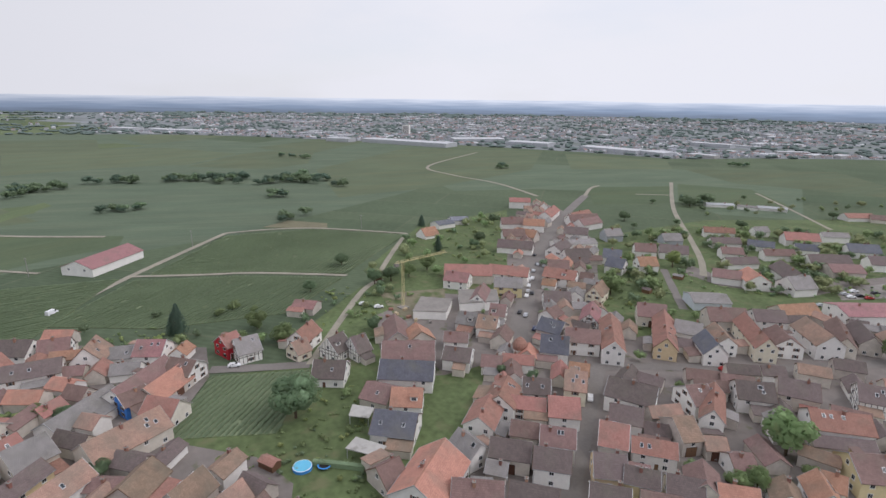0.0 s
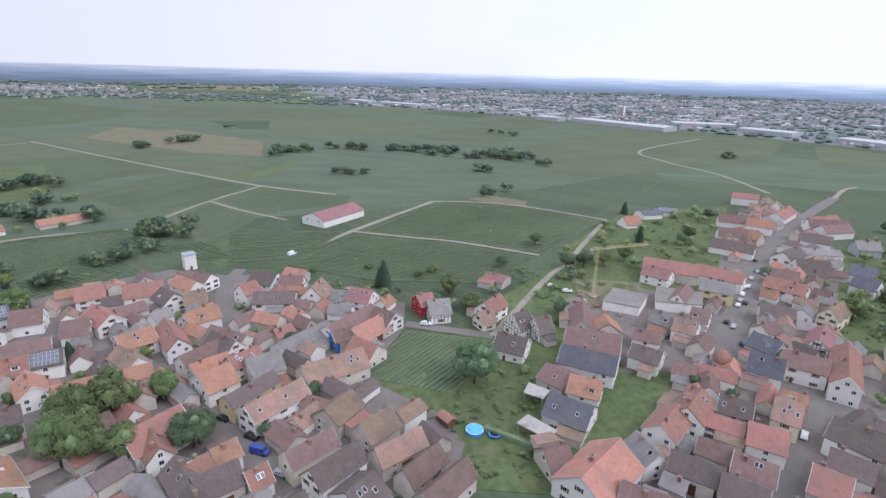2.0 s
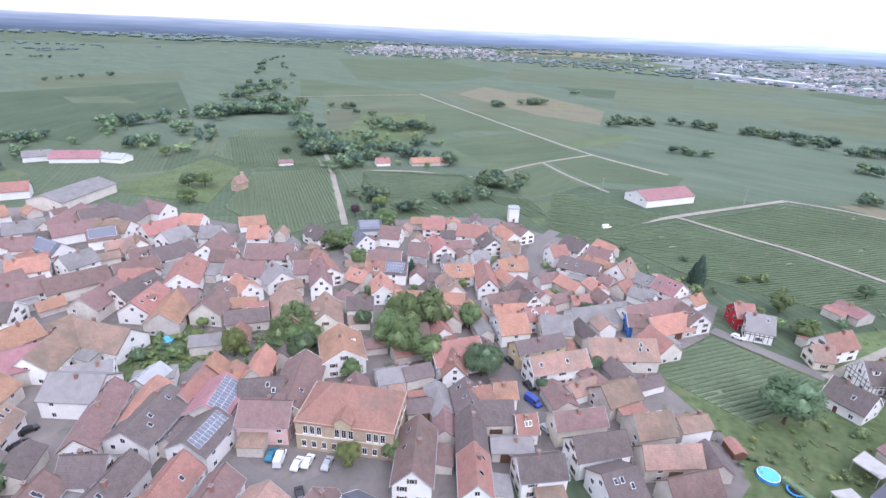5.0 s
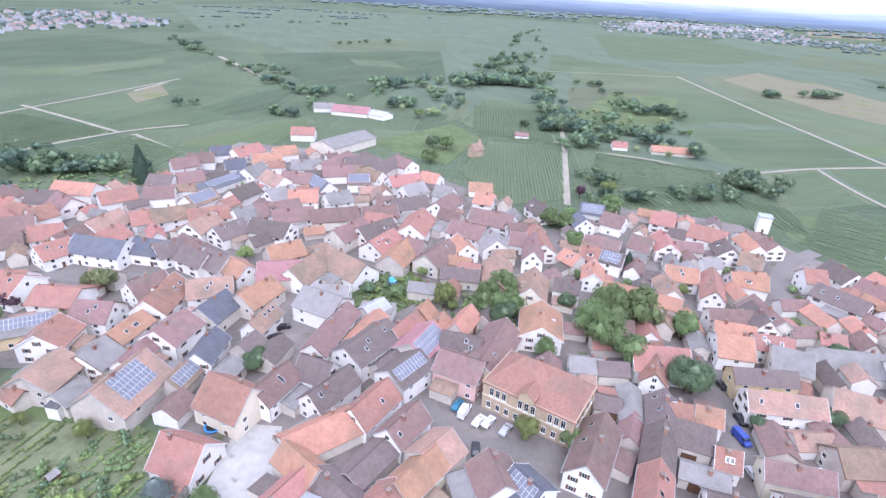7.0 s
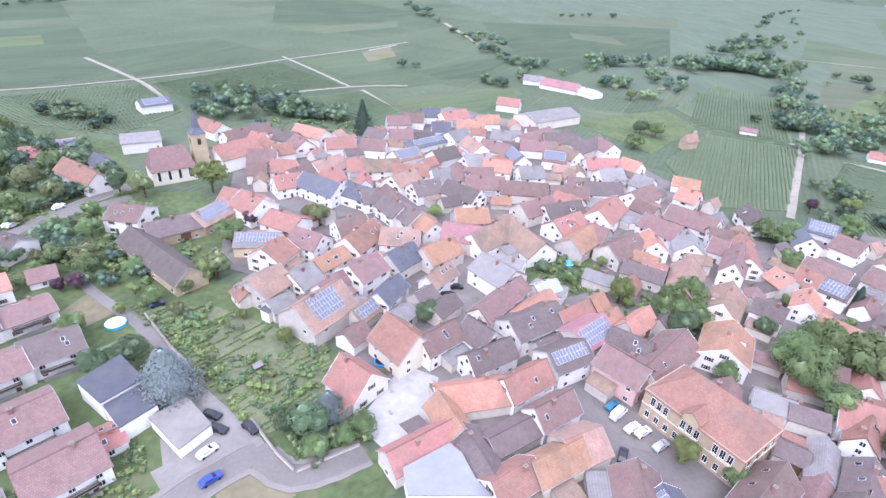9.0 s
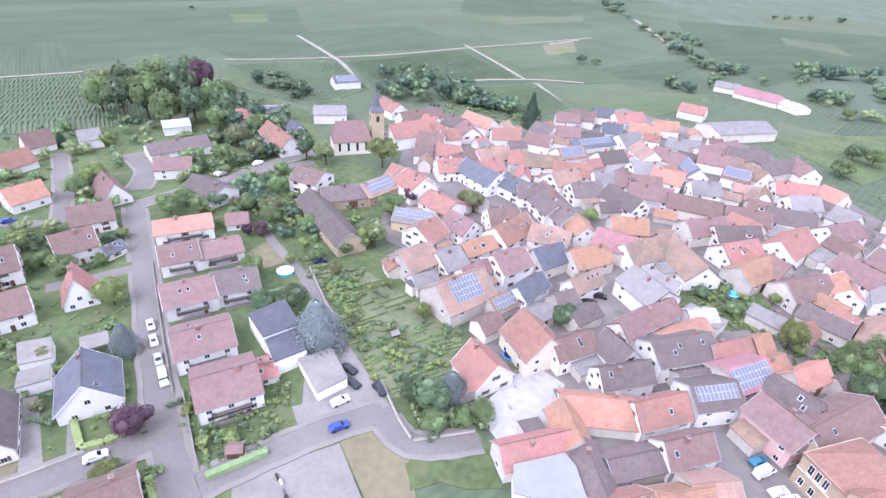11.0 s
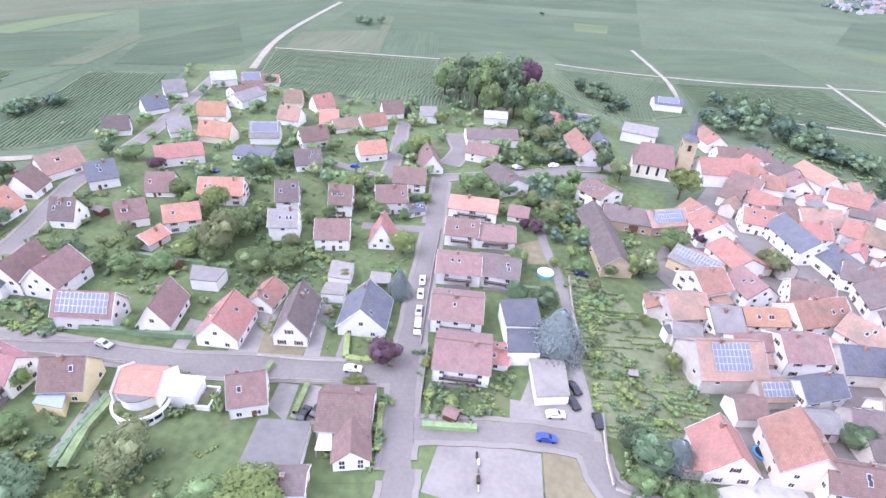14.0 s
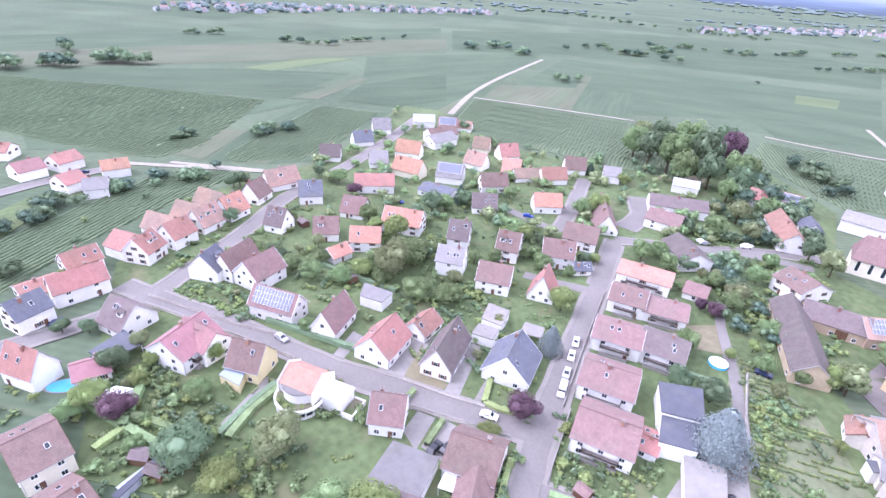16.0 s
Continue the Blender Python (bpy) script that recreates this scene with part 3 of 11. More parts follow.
parcel([(-159, -670), (-290, -727), (-270, -674), (-162, -628)], "L", -154)
parcel([(-362, -571), (-525, -652), (-627, -557), (-503, -443), (-424, -430), (-371, -408), (-307, -375), (-316, -458)], "D", -155)
parcel([(-495, -613), (-532, -568), (-498, -506), (-464, -561)], "L", 97)
parcel([(-310, -272), (-394, -323), (-402, -318), (-325, -269)], "L", -148)
parcel([(-250, -285), (-284, -255), (-268, -230), (-238, -230), (-217, -245)], "L", 140)
parcel([(254, -260), (280, -310), (252, -327), (217, -238)], "D", -69)
parcel([(250, -327), (218, -351), (171, -252), (214, -238)], "D", -66)
parcel([(217, -351), (184, -373), (133, -267), (170, -252)], "D", -66)
parcel([(280, -320), (312, -378), (267, -438), (228, -348)], "O", -71)
parcel([(262, -440), (226, -466), (184, -380), (220, -354)], "D", -64)
parcel([(306, -509), (294, -502), (219, -350), (227, -347)], "O", -64)
parcel([(268, -253), (293, -310), (290, -318), (256, -263)], "O", -64)
parcel([(52, -523), (-51, -592), (-94, -491), (22, -447)], "D", -135)
parcel([(12, -432), (-93, -482), (-116, -393), (-55, -374), (-40, -344), (-5, -349)], "D", -157)
parcel([(-53, -365), (-113, -372), (-95, -325), (-55, -318)], "D", -173)
parcel([(-102, -481), (-169, -507), (-174, -437), (-123, -415)], "M", -158)
parcel([(-126, -406), (-187, -428), (-192, -376), (-150, -368), (-133, -376)], "M", -158)
parcel([(-126, -326), (-211, -343), (-235, -346), (-222, -322), (-160, -286), (-148, -308)], "Y", -172)
parcel([(479, -42), (409, -125), (338, -203), (317, -105), (283, -71), (317, -30)], "D", -84)
parcel([(292, -75), (315, -105), (294, -132), (258, -91)], "O", -52)
parcel([(256, -92), (293, -131), (334, -200), (316, -208), (249, -101)], "D", -55)
parcel([(249, -102), (314, -209), (300, -217), (237, -113)], "O", -59)
parcel([(236, -114), (298, -217), (284, -229), (245, -161), (227, -136)], "D", -60)
parcel([(475, -214), (501, -306), (476, -334), (451, -229)], "Y", -75)
parcel([(354, -192), (392, -284), (382, -284), (341, -208)], "O", -68)
parcel([(623, -61), (598, -399), (564, -554), (492, -484), (493, -263), (545, -51)], "O", -98)
parcel([(369, -267), (376, -372), (290, -289), (295, -243), (331, -219)], "D", -106)
parcel([(124, -459), (68, -500), (50, -521), (41, -466), (91, -416)], "D", 171)
patch("field", [(95.7, -0.0), (177.1, -30.0), (184.0, -48.2), (213.8, -64.7), (223.3, -104.3), (223.3, -139.7), (294.4, -250.7), (270.7, -263.7), (198.3, -235.5), (153.6, -249.6), (125.4, -277.1), (85.9, -263.8), (54.6, -225.0), (31.1, -179.9), (-13.3, -137.2), (-30.5, -89.0)], M_GRASS, "mown green lawn", "ground")
patch("field", [(49.0, -87.5), (102.7, -341.1), (70.0, -329.0), (31.4, -296.3), (16.4, -225.5), (-2.3, -218.7), (-11.2, -170.7), (11.0, -147.0), (-5.1, -126.3), (-21.8, -107.1), (-21.9, -79.1), (-24.7, -59.9), (-18.0, -60.2)], M_GRASS, "mown green lawn", "ground")
patch("field", [(-145.7, 25.0), (-172.8, 48.1), (-156.2, 78.0), (-189.0, 91.1), (-216.7, 135.2), (-217.8, 156.1), (-230.8, 203.8), (-75.7, 75.9), (-91.3, 39.7), (-107.1, 43.1)], M_GRASS, "mown green lawn", "ground")
patch("field", [(-199.8, 319.4), (-176.2, 437.7), (-77.1, 569.6), (-30.6, 291.2), (-62.3, 264.5), (-95.8, 189.2), (-126.3, 209.8)], M_GRASS, "mown green lawn", "ground")
patch("field", [(-238.8, 151.1), (-303.2, 241.8), (-304.8, 342.1), (-175.5, 199.7), (-125.6, 138.4), (-149.6, 124.9)], M_GRASS, "mown green lawn", "ground")
patch("field", [(-128.0, 84.0), (-142.0, 116.0), (-112.0, 130.0), (-78.0, 96.0), (-90.0, 74.0)], M_GRASS, "mown green lawn", "ground")
patch("pavement", [(-76.9, 77.0), (-106.8, 110.6), (-132.4, 145.6), (-175.5, 199.7), (-261.8, 294.8), (-321.2, 400.0), (-271.8, 377.6), (-191.1, 306.2), (-126.3, 209.8), (-95.8, 189.2), (-62.3, 264.5), (-32.0, 299.5), (1.5, 155.0), (-52.0, 82.0)], M_COURT, "worn paved courtyards and lanes between old houses", "ground")
patch("pavement", [(-122.7, -51.1), (-247.1, -94.6), (-264.1, -43.5), (-230.1, 15.1), (-196.4, 53.3), (-173.3, 46.8), (-145.7, 25.0), (-121.8, 42.2), (-106.3, 45.1), (-89.4, 35.4)], M_COURT, "worn paved courtyards and lanes between old houses", "ground")
patch("pavement", [(-29.1, -72.3), (-27.3, -103.3), (-37.8, -124.0), (-2.8, -156.9), (-28.2, -299.1), (-89.0, -273.2), (-161.7, -311.0), (-207.2, -240.7), (-204.9, -142.0), (-189.2, -106.1), (-256.9, -45.4), (-242.0, 14.9), (-122.1, 27.4)], M_COURT, "worn paved courtyards and lanes between old houses", "ground")
patch("pavement", [(26.6, -66.5), (6.8, -73.0), (1.4, -57.9), (24.6, -53.9)], M_CONCRETE, "pale stained concrete slab in the open", "ground")
patch("field", [(6.6, -73.3), (-2.8, -78.4), (-6.7, -72.5), (-7.9, -59.4), (0.9, -58.0)], M_DRY, "dry yellowed meadow grass", "ground")
patch("pavement", [(17.4, -83.6), (-2.6, -89.1), (-3.3, -80.0), (14.1, -73.8)], M_CONCRETE, "pale stained concrete slab in the open", "ground")
patch("field", [(40.1, -146.0), (32.7, -155.2), (25.4, -142.3), (34.1, -137.0)], M_DRY, "dry yellowed meadow grass", "ground")
patch("field", [(116.5, -151.1), (105.4, -160.0), (106.4, -165.9), (124.2, -161.6)], M_GRASS, "mown green lawn", "ground")
patch("field", [(-7.4, -71.2), (-22.1, -70.9), (-25.0, -65.0), (-6.8, -60.9)], M_GRASS, "mown green lawn", "ground")
patch("pavement", [(87.1, -76.6), (84.3, -84.0), (77.8, -66.7), (82.3, -62.9)], M_CONCRETE, "pale stained concrete slab in the open", "ground")
patch("field", [(74.5, -66.6), (76.5, -73.5), (67.1, -73.8), (66.4, -70.3)], M_DRY, "dry yellowed meadow grass", "ground")
patch("field", [(106.6, -265.7), (88.3, -281.5), (91.3, -291.5), (113.2, -279.2)], M_DRY, "dry yellowed meadow grass", "ground")
patch("field", [(-224.0, -260.1), (-311.3, -263.7), (-294.7, -223.4), (-227.1, -194.9), (-224.5, -234.4)], M_GRASS, "mown green lawn", "ground")
patch("field", [(235.1, 1.2), (251.7, -19.7), (241.7, -53.8), (243.7, -30.4), (215.2, -3.3)], M_GRASS, "mown green lawn", "ground")
patch("field", [(68.3, -23.7), (80.5, -37.4), (69.7, -49.2), (57.2, -39.2), (56.8, -30.7)], M_GRASS, "mown green lawn", "ground")
patch("field", [(-812.3, -210.1), (-916.9, -116.3), (-748.9, 7.9), (-623.8, 3.7), (-657.9, -63.9)], M_TANFIELD, "harvested tan stubble field", "ground")
patch("field", [(-408.9, -216.4), (-571.2, -255.2), (-598.1, -193.1), (-458.8, -150.1), (-373.9, -187.2)], M_GRASS, "mown green lawn", "ground")
patch("field", [(-823.3, -213.6), (-964.9, -202.9), (-799.2, -21.3), (-629.2, -10.5), (-701.9, -77.1)], M_TANFIELD, "harvested tan stubble field", "ground")
patch("field", [(-371.4, 149.5), (-380.7, 173.7), (-353.6, 192.6), (-337.7, 183.8)], M_TANFIELD, "harvested tan stubble field", "ground")
patch("pavement", [(-39.7, -92.9), (-45.9, -85.2), (-36.7, -72.6), (-26.8, -68.9), (-22.8, -79.2), (-32.4, -87.0)], M_PALE, "white sunlit yard with dark stains", "ground")
patch("pavement", [(80.2, -61.3), (87.8, -74.2), (83.2, -84.5), (75.1, -64.9)], M_CONCRETE, "pale stained concrete slab in the open", "ground")
patch("pavement", [(65.5, -70.2), (74.5, -90.5), (71.8, -91.4), (62.1, -72.4)], M_CONCRETE, "pale stained concrete slab in the open", "ground")
patch("pavement", [(58.8, -74.0), (64.5, -88.1), (63.1, -88.7), (56.5, -74.2)], M_CONCRETE, "pale stained concrete slab in the open", "ground")
patch("pavement", [(90.5, -26.5), (86.9, -28.5), (95.3, -42.8), (97.9, -41.4)], M_CONCRETE, "pale board walk beside a hedge", "ground")
patch("pavement", [(63.0, -55.8), (65.3, -62.2), (61.1, -63.9), (57.1, -54.4)], M_CONCRETE, "pale stained concrete slab in the open", "ground")
patch("pavement", [(57.1, -55.9), (60.1, -65.1), (54.1, -66.3), (50.6, -56.8)], M_CONCRETE, "pale stained concrete slab in the open", "ground")
patch("field", [(75.3, -65.4), (83.2, -79.8), (72.3, -70.9), (64.6, -70.3)], M_DRY, "dry yellowed meadow grass", "ground")
patch("pavement", [(94.6, -58.4), (99.5, -68.3), (95.8, -69.0), (91.5, -59.4)], M_CONCRETE, "pale stained concrete slab in the open", "ground")
patch("pavement", [(90.8, -28.3), (95.2, -42.4), (92.9, -41.9), (88.9, -29.6)], M_CONCRETE, "pale stained concrete slab in the open", "ground")
patch("pavement", [(14.8, -76.6), (15.5, -91.3), (9.2, -103.5), (4.6, -105.5), (-2.2, -87.7), (-4.0, -81.7), (-0.8, -80.2)], M_CONCRETE, "pale stained concrete slab in the open", "ground")
patch("field", [(-6.2, -67.0), (-25.8, -71.2), (-24.5, -64.7), (-7.1, -62.0)], M_GRASS, "mown green lawn", "ground")
patch("pavement", [(-64.5, 334.3), (-43.6, 368.3), (-37.2, 330.5), (-52.7, 306.3)], M_CONCRETE, "pale stained concrete slab in the open", "ground")
patch("lawn", [(44.6, -50.3), (35.9, -55.5), (34.5, -50.5), (42.1, -46.3)], M_GRASS, "mown green lawn", "ground")
patch("lawn", [(-86.5, -113.0), (-93.5, -126.5), (-113.5, -126.5), (-121.0, -117.5), (-110.5, -101.0), (-97.0, -101.5)], M_GRASS, "green walled garden behind old houses", "lawn", 0.012)
patch("pavement", [(-127.3, 305.5), (-102.4, 295.9), (-67.6, 309.9), (-63.5, 335.6), (-44.4, 373.4), (-42.3, 360.8), (-57.6, 321.9), (-64.5, 298.4), (-99.5, 281.1), (-122.1, 287.2)], M_COURT, "worn paved courtyards and lanes between old houses", "ground")
patch("pavement", [(-180.7, 118.0), (-189.0, 156.2), (-165.0, 178.0), (-146.5, 176.3), (-115.1, 141.4), (-122.5, 109.1), (-133.9, 92.9)], M_COURT, "worn paved courtyards and lanes between old houses", "ground")
patch("field", [(-202.9, 137.4), (-188.0, 166.7), (-163.5, 145.6), (-170.5, 124.4)], M_DIRT, "allotment ground with bare earth and weeds", "ground")
patch("field", [(-167.7, -510.0), (-207.2, -535.5), (-193.3, -485.0), (-158.7, -464.2)], M_TANFIELD, "harvested tan stubble field", "ground")
patch("field", [(24.5, -145.1), (0.8, -136.0), (-13.6, -119.1), (-24.2, -112.4), (-23.1, -96.8), (-16.5, -85.4), (-3.0, -84.0), (5.6, -103.1), (19.1, -127.5)], mat("allotment_ground", (0.150, 0.168, 0.092), 0.95, 0.3, 0.6, 0.2, 0.12, tint=((0.175, 0.160, 0.105), 0.3, 0.58)), "allotment ground with grass paths and worked earth", "ground")
# ---------------------------------------------------------------- roads and tracks
road([(-60.1, 93.4), (-72.8, 117.7), (-85.1, 141.5), (-91.8, 154.3)], 7, M_ASPHALT, "grey asphalt village street", "road")
road([(-89.9, 150.4), (-100.7, 147.2), (-118.0, 147.4), (-130.2, 156.6), (-153.0, 188.8), (-185.1, 234.2), (-225.7, 299.2), (-261.7, 367.9), (-304.4, 459.0)], 8, M_ASPHALT, "grey asphalt village street", "road")
road([(-304.4, 459.0), (-327.7, 503.7), (-333.5, 529.1)], 3.8, M_TRACK, "pale gravel farm track between vineyards", "track")
road([(-92.2, 153.9), (-80.3, 169.7), (-59.3, 191.9), (-38.9, 218.2), (-22.5, 243.2)], 5.5, M_ASPHALT, "grey asphalt village street", "road")
road([(-294.3, 622.0), (-216.4, 468.0), (-158.1, 372.5), (-128.1, 322.6), (-112.7, 291.0)], 3.8, M_TRACK, "pale gravel farm track between vineyards", "track")
road([(-132.8, 285.3), (-110.2, 252.7), (-97.0, 234.0)], 4, M_ASPHALT, "grey asphalt village street", "road")
road([(-200.7, 621.4), (-145.6, 547.1), (-99.1, 481.6)], 3.0, M_TRACK, "pale gravel farm track between vineyards", "track")
road([(-693.4, 688.4), (-588.9, 487.8), (-499.6, 452.4), (-417.3, 447.2), (-331.4, 416.8)], 4.5, M_TRACK, "pale gravel farm track between vineyards", "track")
road([(-276.6, 508.4), (-249.9, 534.3)], 3.0, M_TRACK, "pale gravel farm track between vineyards", "track")
road([(-254.5, 1.1), (-278.1, 21.0), (-306.4, 49.8), (-336.7, 83.9), (-369.9, 122.2)], 3.8, M_TRACK, "pale gravel farm track between vineyards", "track")
road([(-306.4, 49.8), (-286.5, 79.2), (-272.9, 101.1), (-251.9, 124.1), (-236.7, 139.3)], 3.0, M_TRACK, "pale gravel farm track between vineyards", "track")
road([(-369.9, 122.2), (-361.5, 150.3), (-346.0, 176.5), (-317.4, 201.2), (-291.0, 220.6)], 3.0, M_TRACK, "pale gravel farm track between vineyards", "track")
road([(-291.0, 220.6), (-259.0, 185.9), (-232.2, 158.1)], 3.0, M_TRACK, "pale gravel farm track between vineyards", "track")
road([(-788.1, -263.8), (-647.7, -155.6), (-530.9, -62.9), (-455.3, 0.7), (-409.4, 55.6)], 3.8, M_TRACK, "pale gravel farm track between vineyards", "track")
road([(-455.3, 0.7), (-407.9, -35.9), (-366.6, -59.6)], 3.0, M_TRACK, "pale gravel farm track between vineyards", "track")
road([(-342.6, -76.0), (-340.0, -113.5), (-331.5, -139.1), (-325.5, -149.0)], 3.0, M_TRACK, "pale gravel farm track between vineyards", "track")
road([(-653.9, -391.4), (-713.9, -330.6), (-774.2, -263.2)], 3.0, M_TRACK, "pale gravel farm track between vineyards", "track")
road([(-407.9, -35.9), (-373.8, -13.1), (-342.2, 13.9)], 2.6, M_TRACK, "pale gravel farm track between vineyards", "track")
road([(-455.3, -258.9), (-345.0, -185.7), (-274.2, -142.6), (-224.5, -113.0)], 3.4, M_TRACK, "pale gravel farm track between vineyards", "track")
road([(-47.4, -363.6), (-84.4, -373.8), (-125.9, -378.1), (-157.6, -372.1)], 3.0, M_TRACK, "pale gravel farm track between vineyards", "track")
road([(-91.4, -500.4), (-104.8, -434.3), (-115.1, -377.6)], 3.0, M_TRACK, "pale gravel farm track between vineyards", "track")
road([(-120.2, -367.6), (-122.0, -341.1), (-123.6, -316.9)], 3.8, M_TRACK, "pale gravel farm track between vineyards", "track")
road([(-298.2, -228.7), (-312.3, -202.4), (-330.7, -177.3)], 3.0, M_TRACK, "pale gravel farm track between vineyards", "track")
road([(-353.6, -707.3), (-327.9, -597.4), (-309.1, -524.1)], 6.0, M_TRACK, "pale gravel farm track between vineyards", "track")
road([(101.1, -416.6), (63.6, -421.9), (15.5, -435.7), (-32.1, -453.9), (-90.2, -486.4), (-147.9, -513.5), (-235.9, -559.9)], 3.0, M_TRACK, "pale gravel farm track between vineyards", "track")
road([(59.2, -518.9), (34.5, -460.8), (15.6, -411.2), (2.1, -348.6)], 3.4, M_TRACK, "pale gravel farm track between vineyards", "track")
road([(-177.0, -517.6), (-216.8, -544.4)], 3.8, M_TRACK, "pale gravel farm track between vineyards", "track")
road([(259.7, -263.6), (299.3, -327.6), (334.5, -402.9), (388.9, -543.9)], 4.5, M_TRACK, "pale gravel farm track between vineyards", "track")
road([(288.2, -317.7), (244.0, -340.2), (177.0, -370.8)], 3.0, M_TRACK, "pale gravel farm track between vineyards", "track")
road([(90.5, -55.3), (79.5, -61.0), (67.8, -66.4), (53.5, -72.9), (41.4, -77.6)], 5.6, M_ASPHALT, "grey asphalt village street", "road", kerb=True)
road([(24.7, -42.5), (28.3, -51.2), (30.4, -56.5)], 6, M_ASPHALT, "grey asphalt village street", "road", kerb=True)
road([(31.0, -55.3), (35.5, -64.9), (41.8, -78.0), (49.2, -96.5), (58.0, -119.5), (70.2, -150.4), (82.9, -181.8)], 6, M_ASPHALT, "grey asphalt village street", "road", kerb=True)
road([(32.5, -65.7), (22.9, -70.7), (9.7, -76.6), (-2.6, -80.4)], 5.5, M_ASPHALT, "grey asphalt village street", "road", kerb=True)
road([(-2.0, -81.3), (-4.2, -75.6), (-7.9, -71.6), (-14.2, -70.7), (-22.4, -71.5)], 5, M_ASPHALT, "grey asphalt village street", "road", kerb=True)
road([(6.7, -100.8), (10.6, -113.6), (18.1, -131.1), (26.0, -145.6), (33.1, -159.1), (36.1, -169.0)], 3, M_ASPHALT, "grey asphalt village street", "road")
road([(82.9, -181.8), (70.8, -192.0), (55.5, -204.8), (38.2, -222.4), (13.2, -240.1)], 5, M_ASPHALT, "grey asphalt village street", "road", kerb=True)
road([(131.7, -169.8), (118.6, -169.3), (101.6, -169.5)], 4.5, M_ASPHALT, "grey asphalt village street", "road")
road([(101.6, -169.5), (111.8, -194.4), (129.3, -232.3)], 5, M_ASPHALT, "grey asphalt village street", "road", kerb=True)
road([(88.8, -131.4), (78.0, -136.2), (67.4, -141.5)], 4.5, M_ASPHALT, "grey asphalt village street", "road")
road([(86.2, -195.0), (88.4, -213.5), (101.0, -232.1)], 8, M_ASPHALT, "grey asphalt village street", "road", kerb=True)
road([(162.3, -27.4), (142.4, -35.9), (120.7, -45.0), (100.3, -51.8), (79.2, -59.6), (62.3, -68.3), (45.7, -76.7)], 5.6, M_ASPHALT, "grey asphalt village street", "road", kerb=True)
road([(148.1, -21.3), (150.5, -31.3), (158.7, -46.1), (169.3, -64.1), (177.0, -76.3), (193.3, -99.5), (198.7, -113.6)], 5.5, M_ASPHALT, "grey asphalt village street", "road", kerb=True)
road([(207.6, -134.3), (219.2, -158.7), (237.2, -191.7), (266.0, -241.6)], 5.5, M_ASPHALT, "grey asphalt village street", "road", kerb=True)
road([(263.2, -77.3), (247.6, -90.7), (229.1, -107.6)], 3.0, M_TRACK, "pale gravel farm track between vineyards", "track")
road([(275.7, -57.5), (257.7, -76.1), (240.1, -94.5), (226.2, -108.9)], 3.8, M_TRACK, "pale gravel farm track between vineyards", "track")
road([(258.5, -1.3), (265.0, -22.0), (268.2, -42.4), (268.6, -54.3)], 5, M_ASPHALT, "grey asphalt village street", "road", kerb=True)
road([(148.1, -21.3), (148.0, -7.1), (148.9, 5.6)], 5, M_ASPHALT, "grey asphalt village street", "road", kerb=True)
road([(-107.7, -1.7), (-128.2, -9.9), (-147.9, -20.7), (-163.0, -28.5), (-177.1, -28.9)], 5, M_ASPHALT, "grey asphalt village street", "road")
road([(-256.3, -12.4), (-231.1, -18.8), (-204.9, -16.0), (-193.1, -4.4)], 6, M_ASPHALT, "grey asphalt village street", "road")
road([(-177.6, 48.4), (-168.0, 62.8), (-159.0, 77.0)], 5, M_ASPHALT, "grey asphalt village street", "road")
road([(-159.0, 77.0), (-209.8, 131.0), (-219.9, 150.6)], 3.0, M_TRACK, "pale gravel farm track between vineyards", "track")
road([(-76.4, -70.9), (-69.8, -54.0), (-77.3, -43.8), (-85.3, -35.6)], 6, M_ASPHALT, "grey asphalt village street", "road")
road([(-21.7, -199.8), (-39.2, -194.3), (-47.5, -181.2), (-60.9, -163.4)], 5, M_ASPHALT, "grey asphalt village street", "road")
road([(62.0, -198.3), (54.8, -206.3), (43.2, -213.8), (22.5, -222.0)], 5, M_ASPHALT, "grey asphalt village street", "road")
road([(-19.1, -212.7), (-29.7, -197.4), (-38.1, -186.4)], 5, M_ASPHALT, "grey asphalt village street", "road")
kerbs()
YARDS = [[(-21.9, -81.2), (-33.1, -87.9), (-42.4, -90.5), (-45.1, -83.9), (-36.6, -74.2), (-26.4, -70.1), (-23.9, -74.8)], [(-62.0, -117.7), (-70.7, -118.2), (-77.8, -112.1), (-63.8, -110.9)]]


# ---------------------------------------------------------------- houses
def window_mesh():
    spec = [(-0.6, 0.6, -0.02, 0.05, 0, 1.4), (-0.5, -0.04, 0.03, 0.07, 0.1, 1.3), (0.04, 0.5, 0.03, 0.07, 0.1, 1.3), (-0.7, 0.7, -0.02, 0.14, -0.08, 0)]
    return boxes("window", spec, [M_WHITE, M_GLASS], [0, 1, 1, 0])


def shutter_window_mesh():
    spec = [(-0.55, 0.55, -0.02, 0.05, 0, 1.4), (-0.47, -0.03, 0.03, 0.07, 0.08, 1.32), (0.03, 0.47, 0.03, 0.07, 0.08, 1.32),
            (-1.05, -0.57, 0.0, 0.08, 0, 1.4), (0.57, 1.05, 0.0, 0.08, 0, 1.4)]
    return boxes("shutter_window", spec, [M_WHITE, M_GLASS, M_DOOR], [0, 1, 1, 2, 2])


WINDOW, SHUTTERED = window_mesh(), shutter_window_mesh()
DOOR = boxes("door", [(-0.6, 0.6, -0.02, 0.05, 0, 2.15), (-0.5, 0.5, 0.04, 0.07, 0.02, 2.05)], [M_WHITE, M_DOOR], [0, 1])
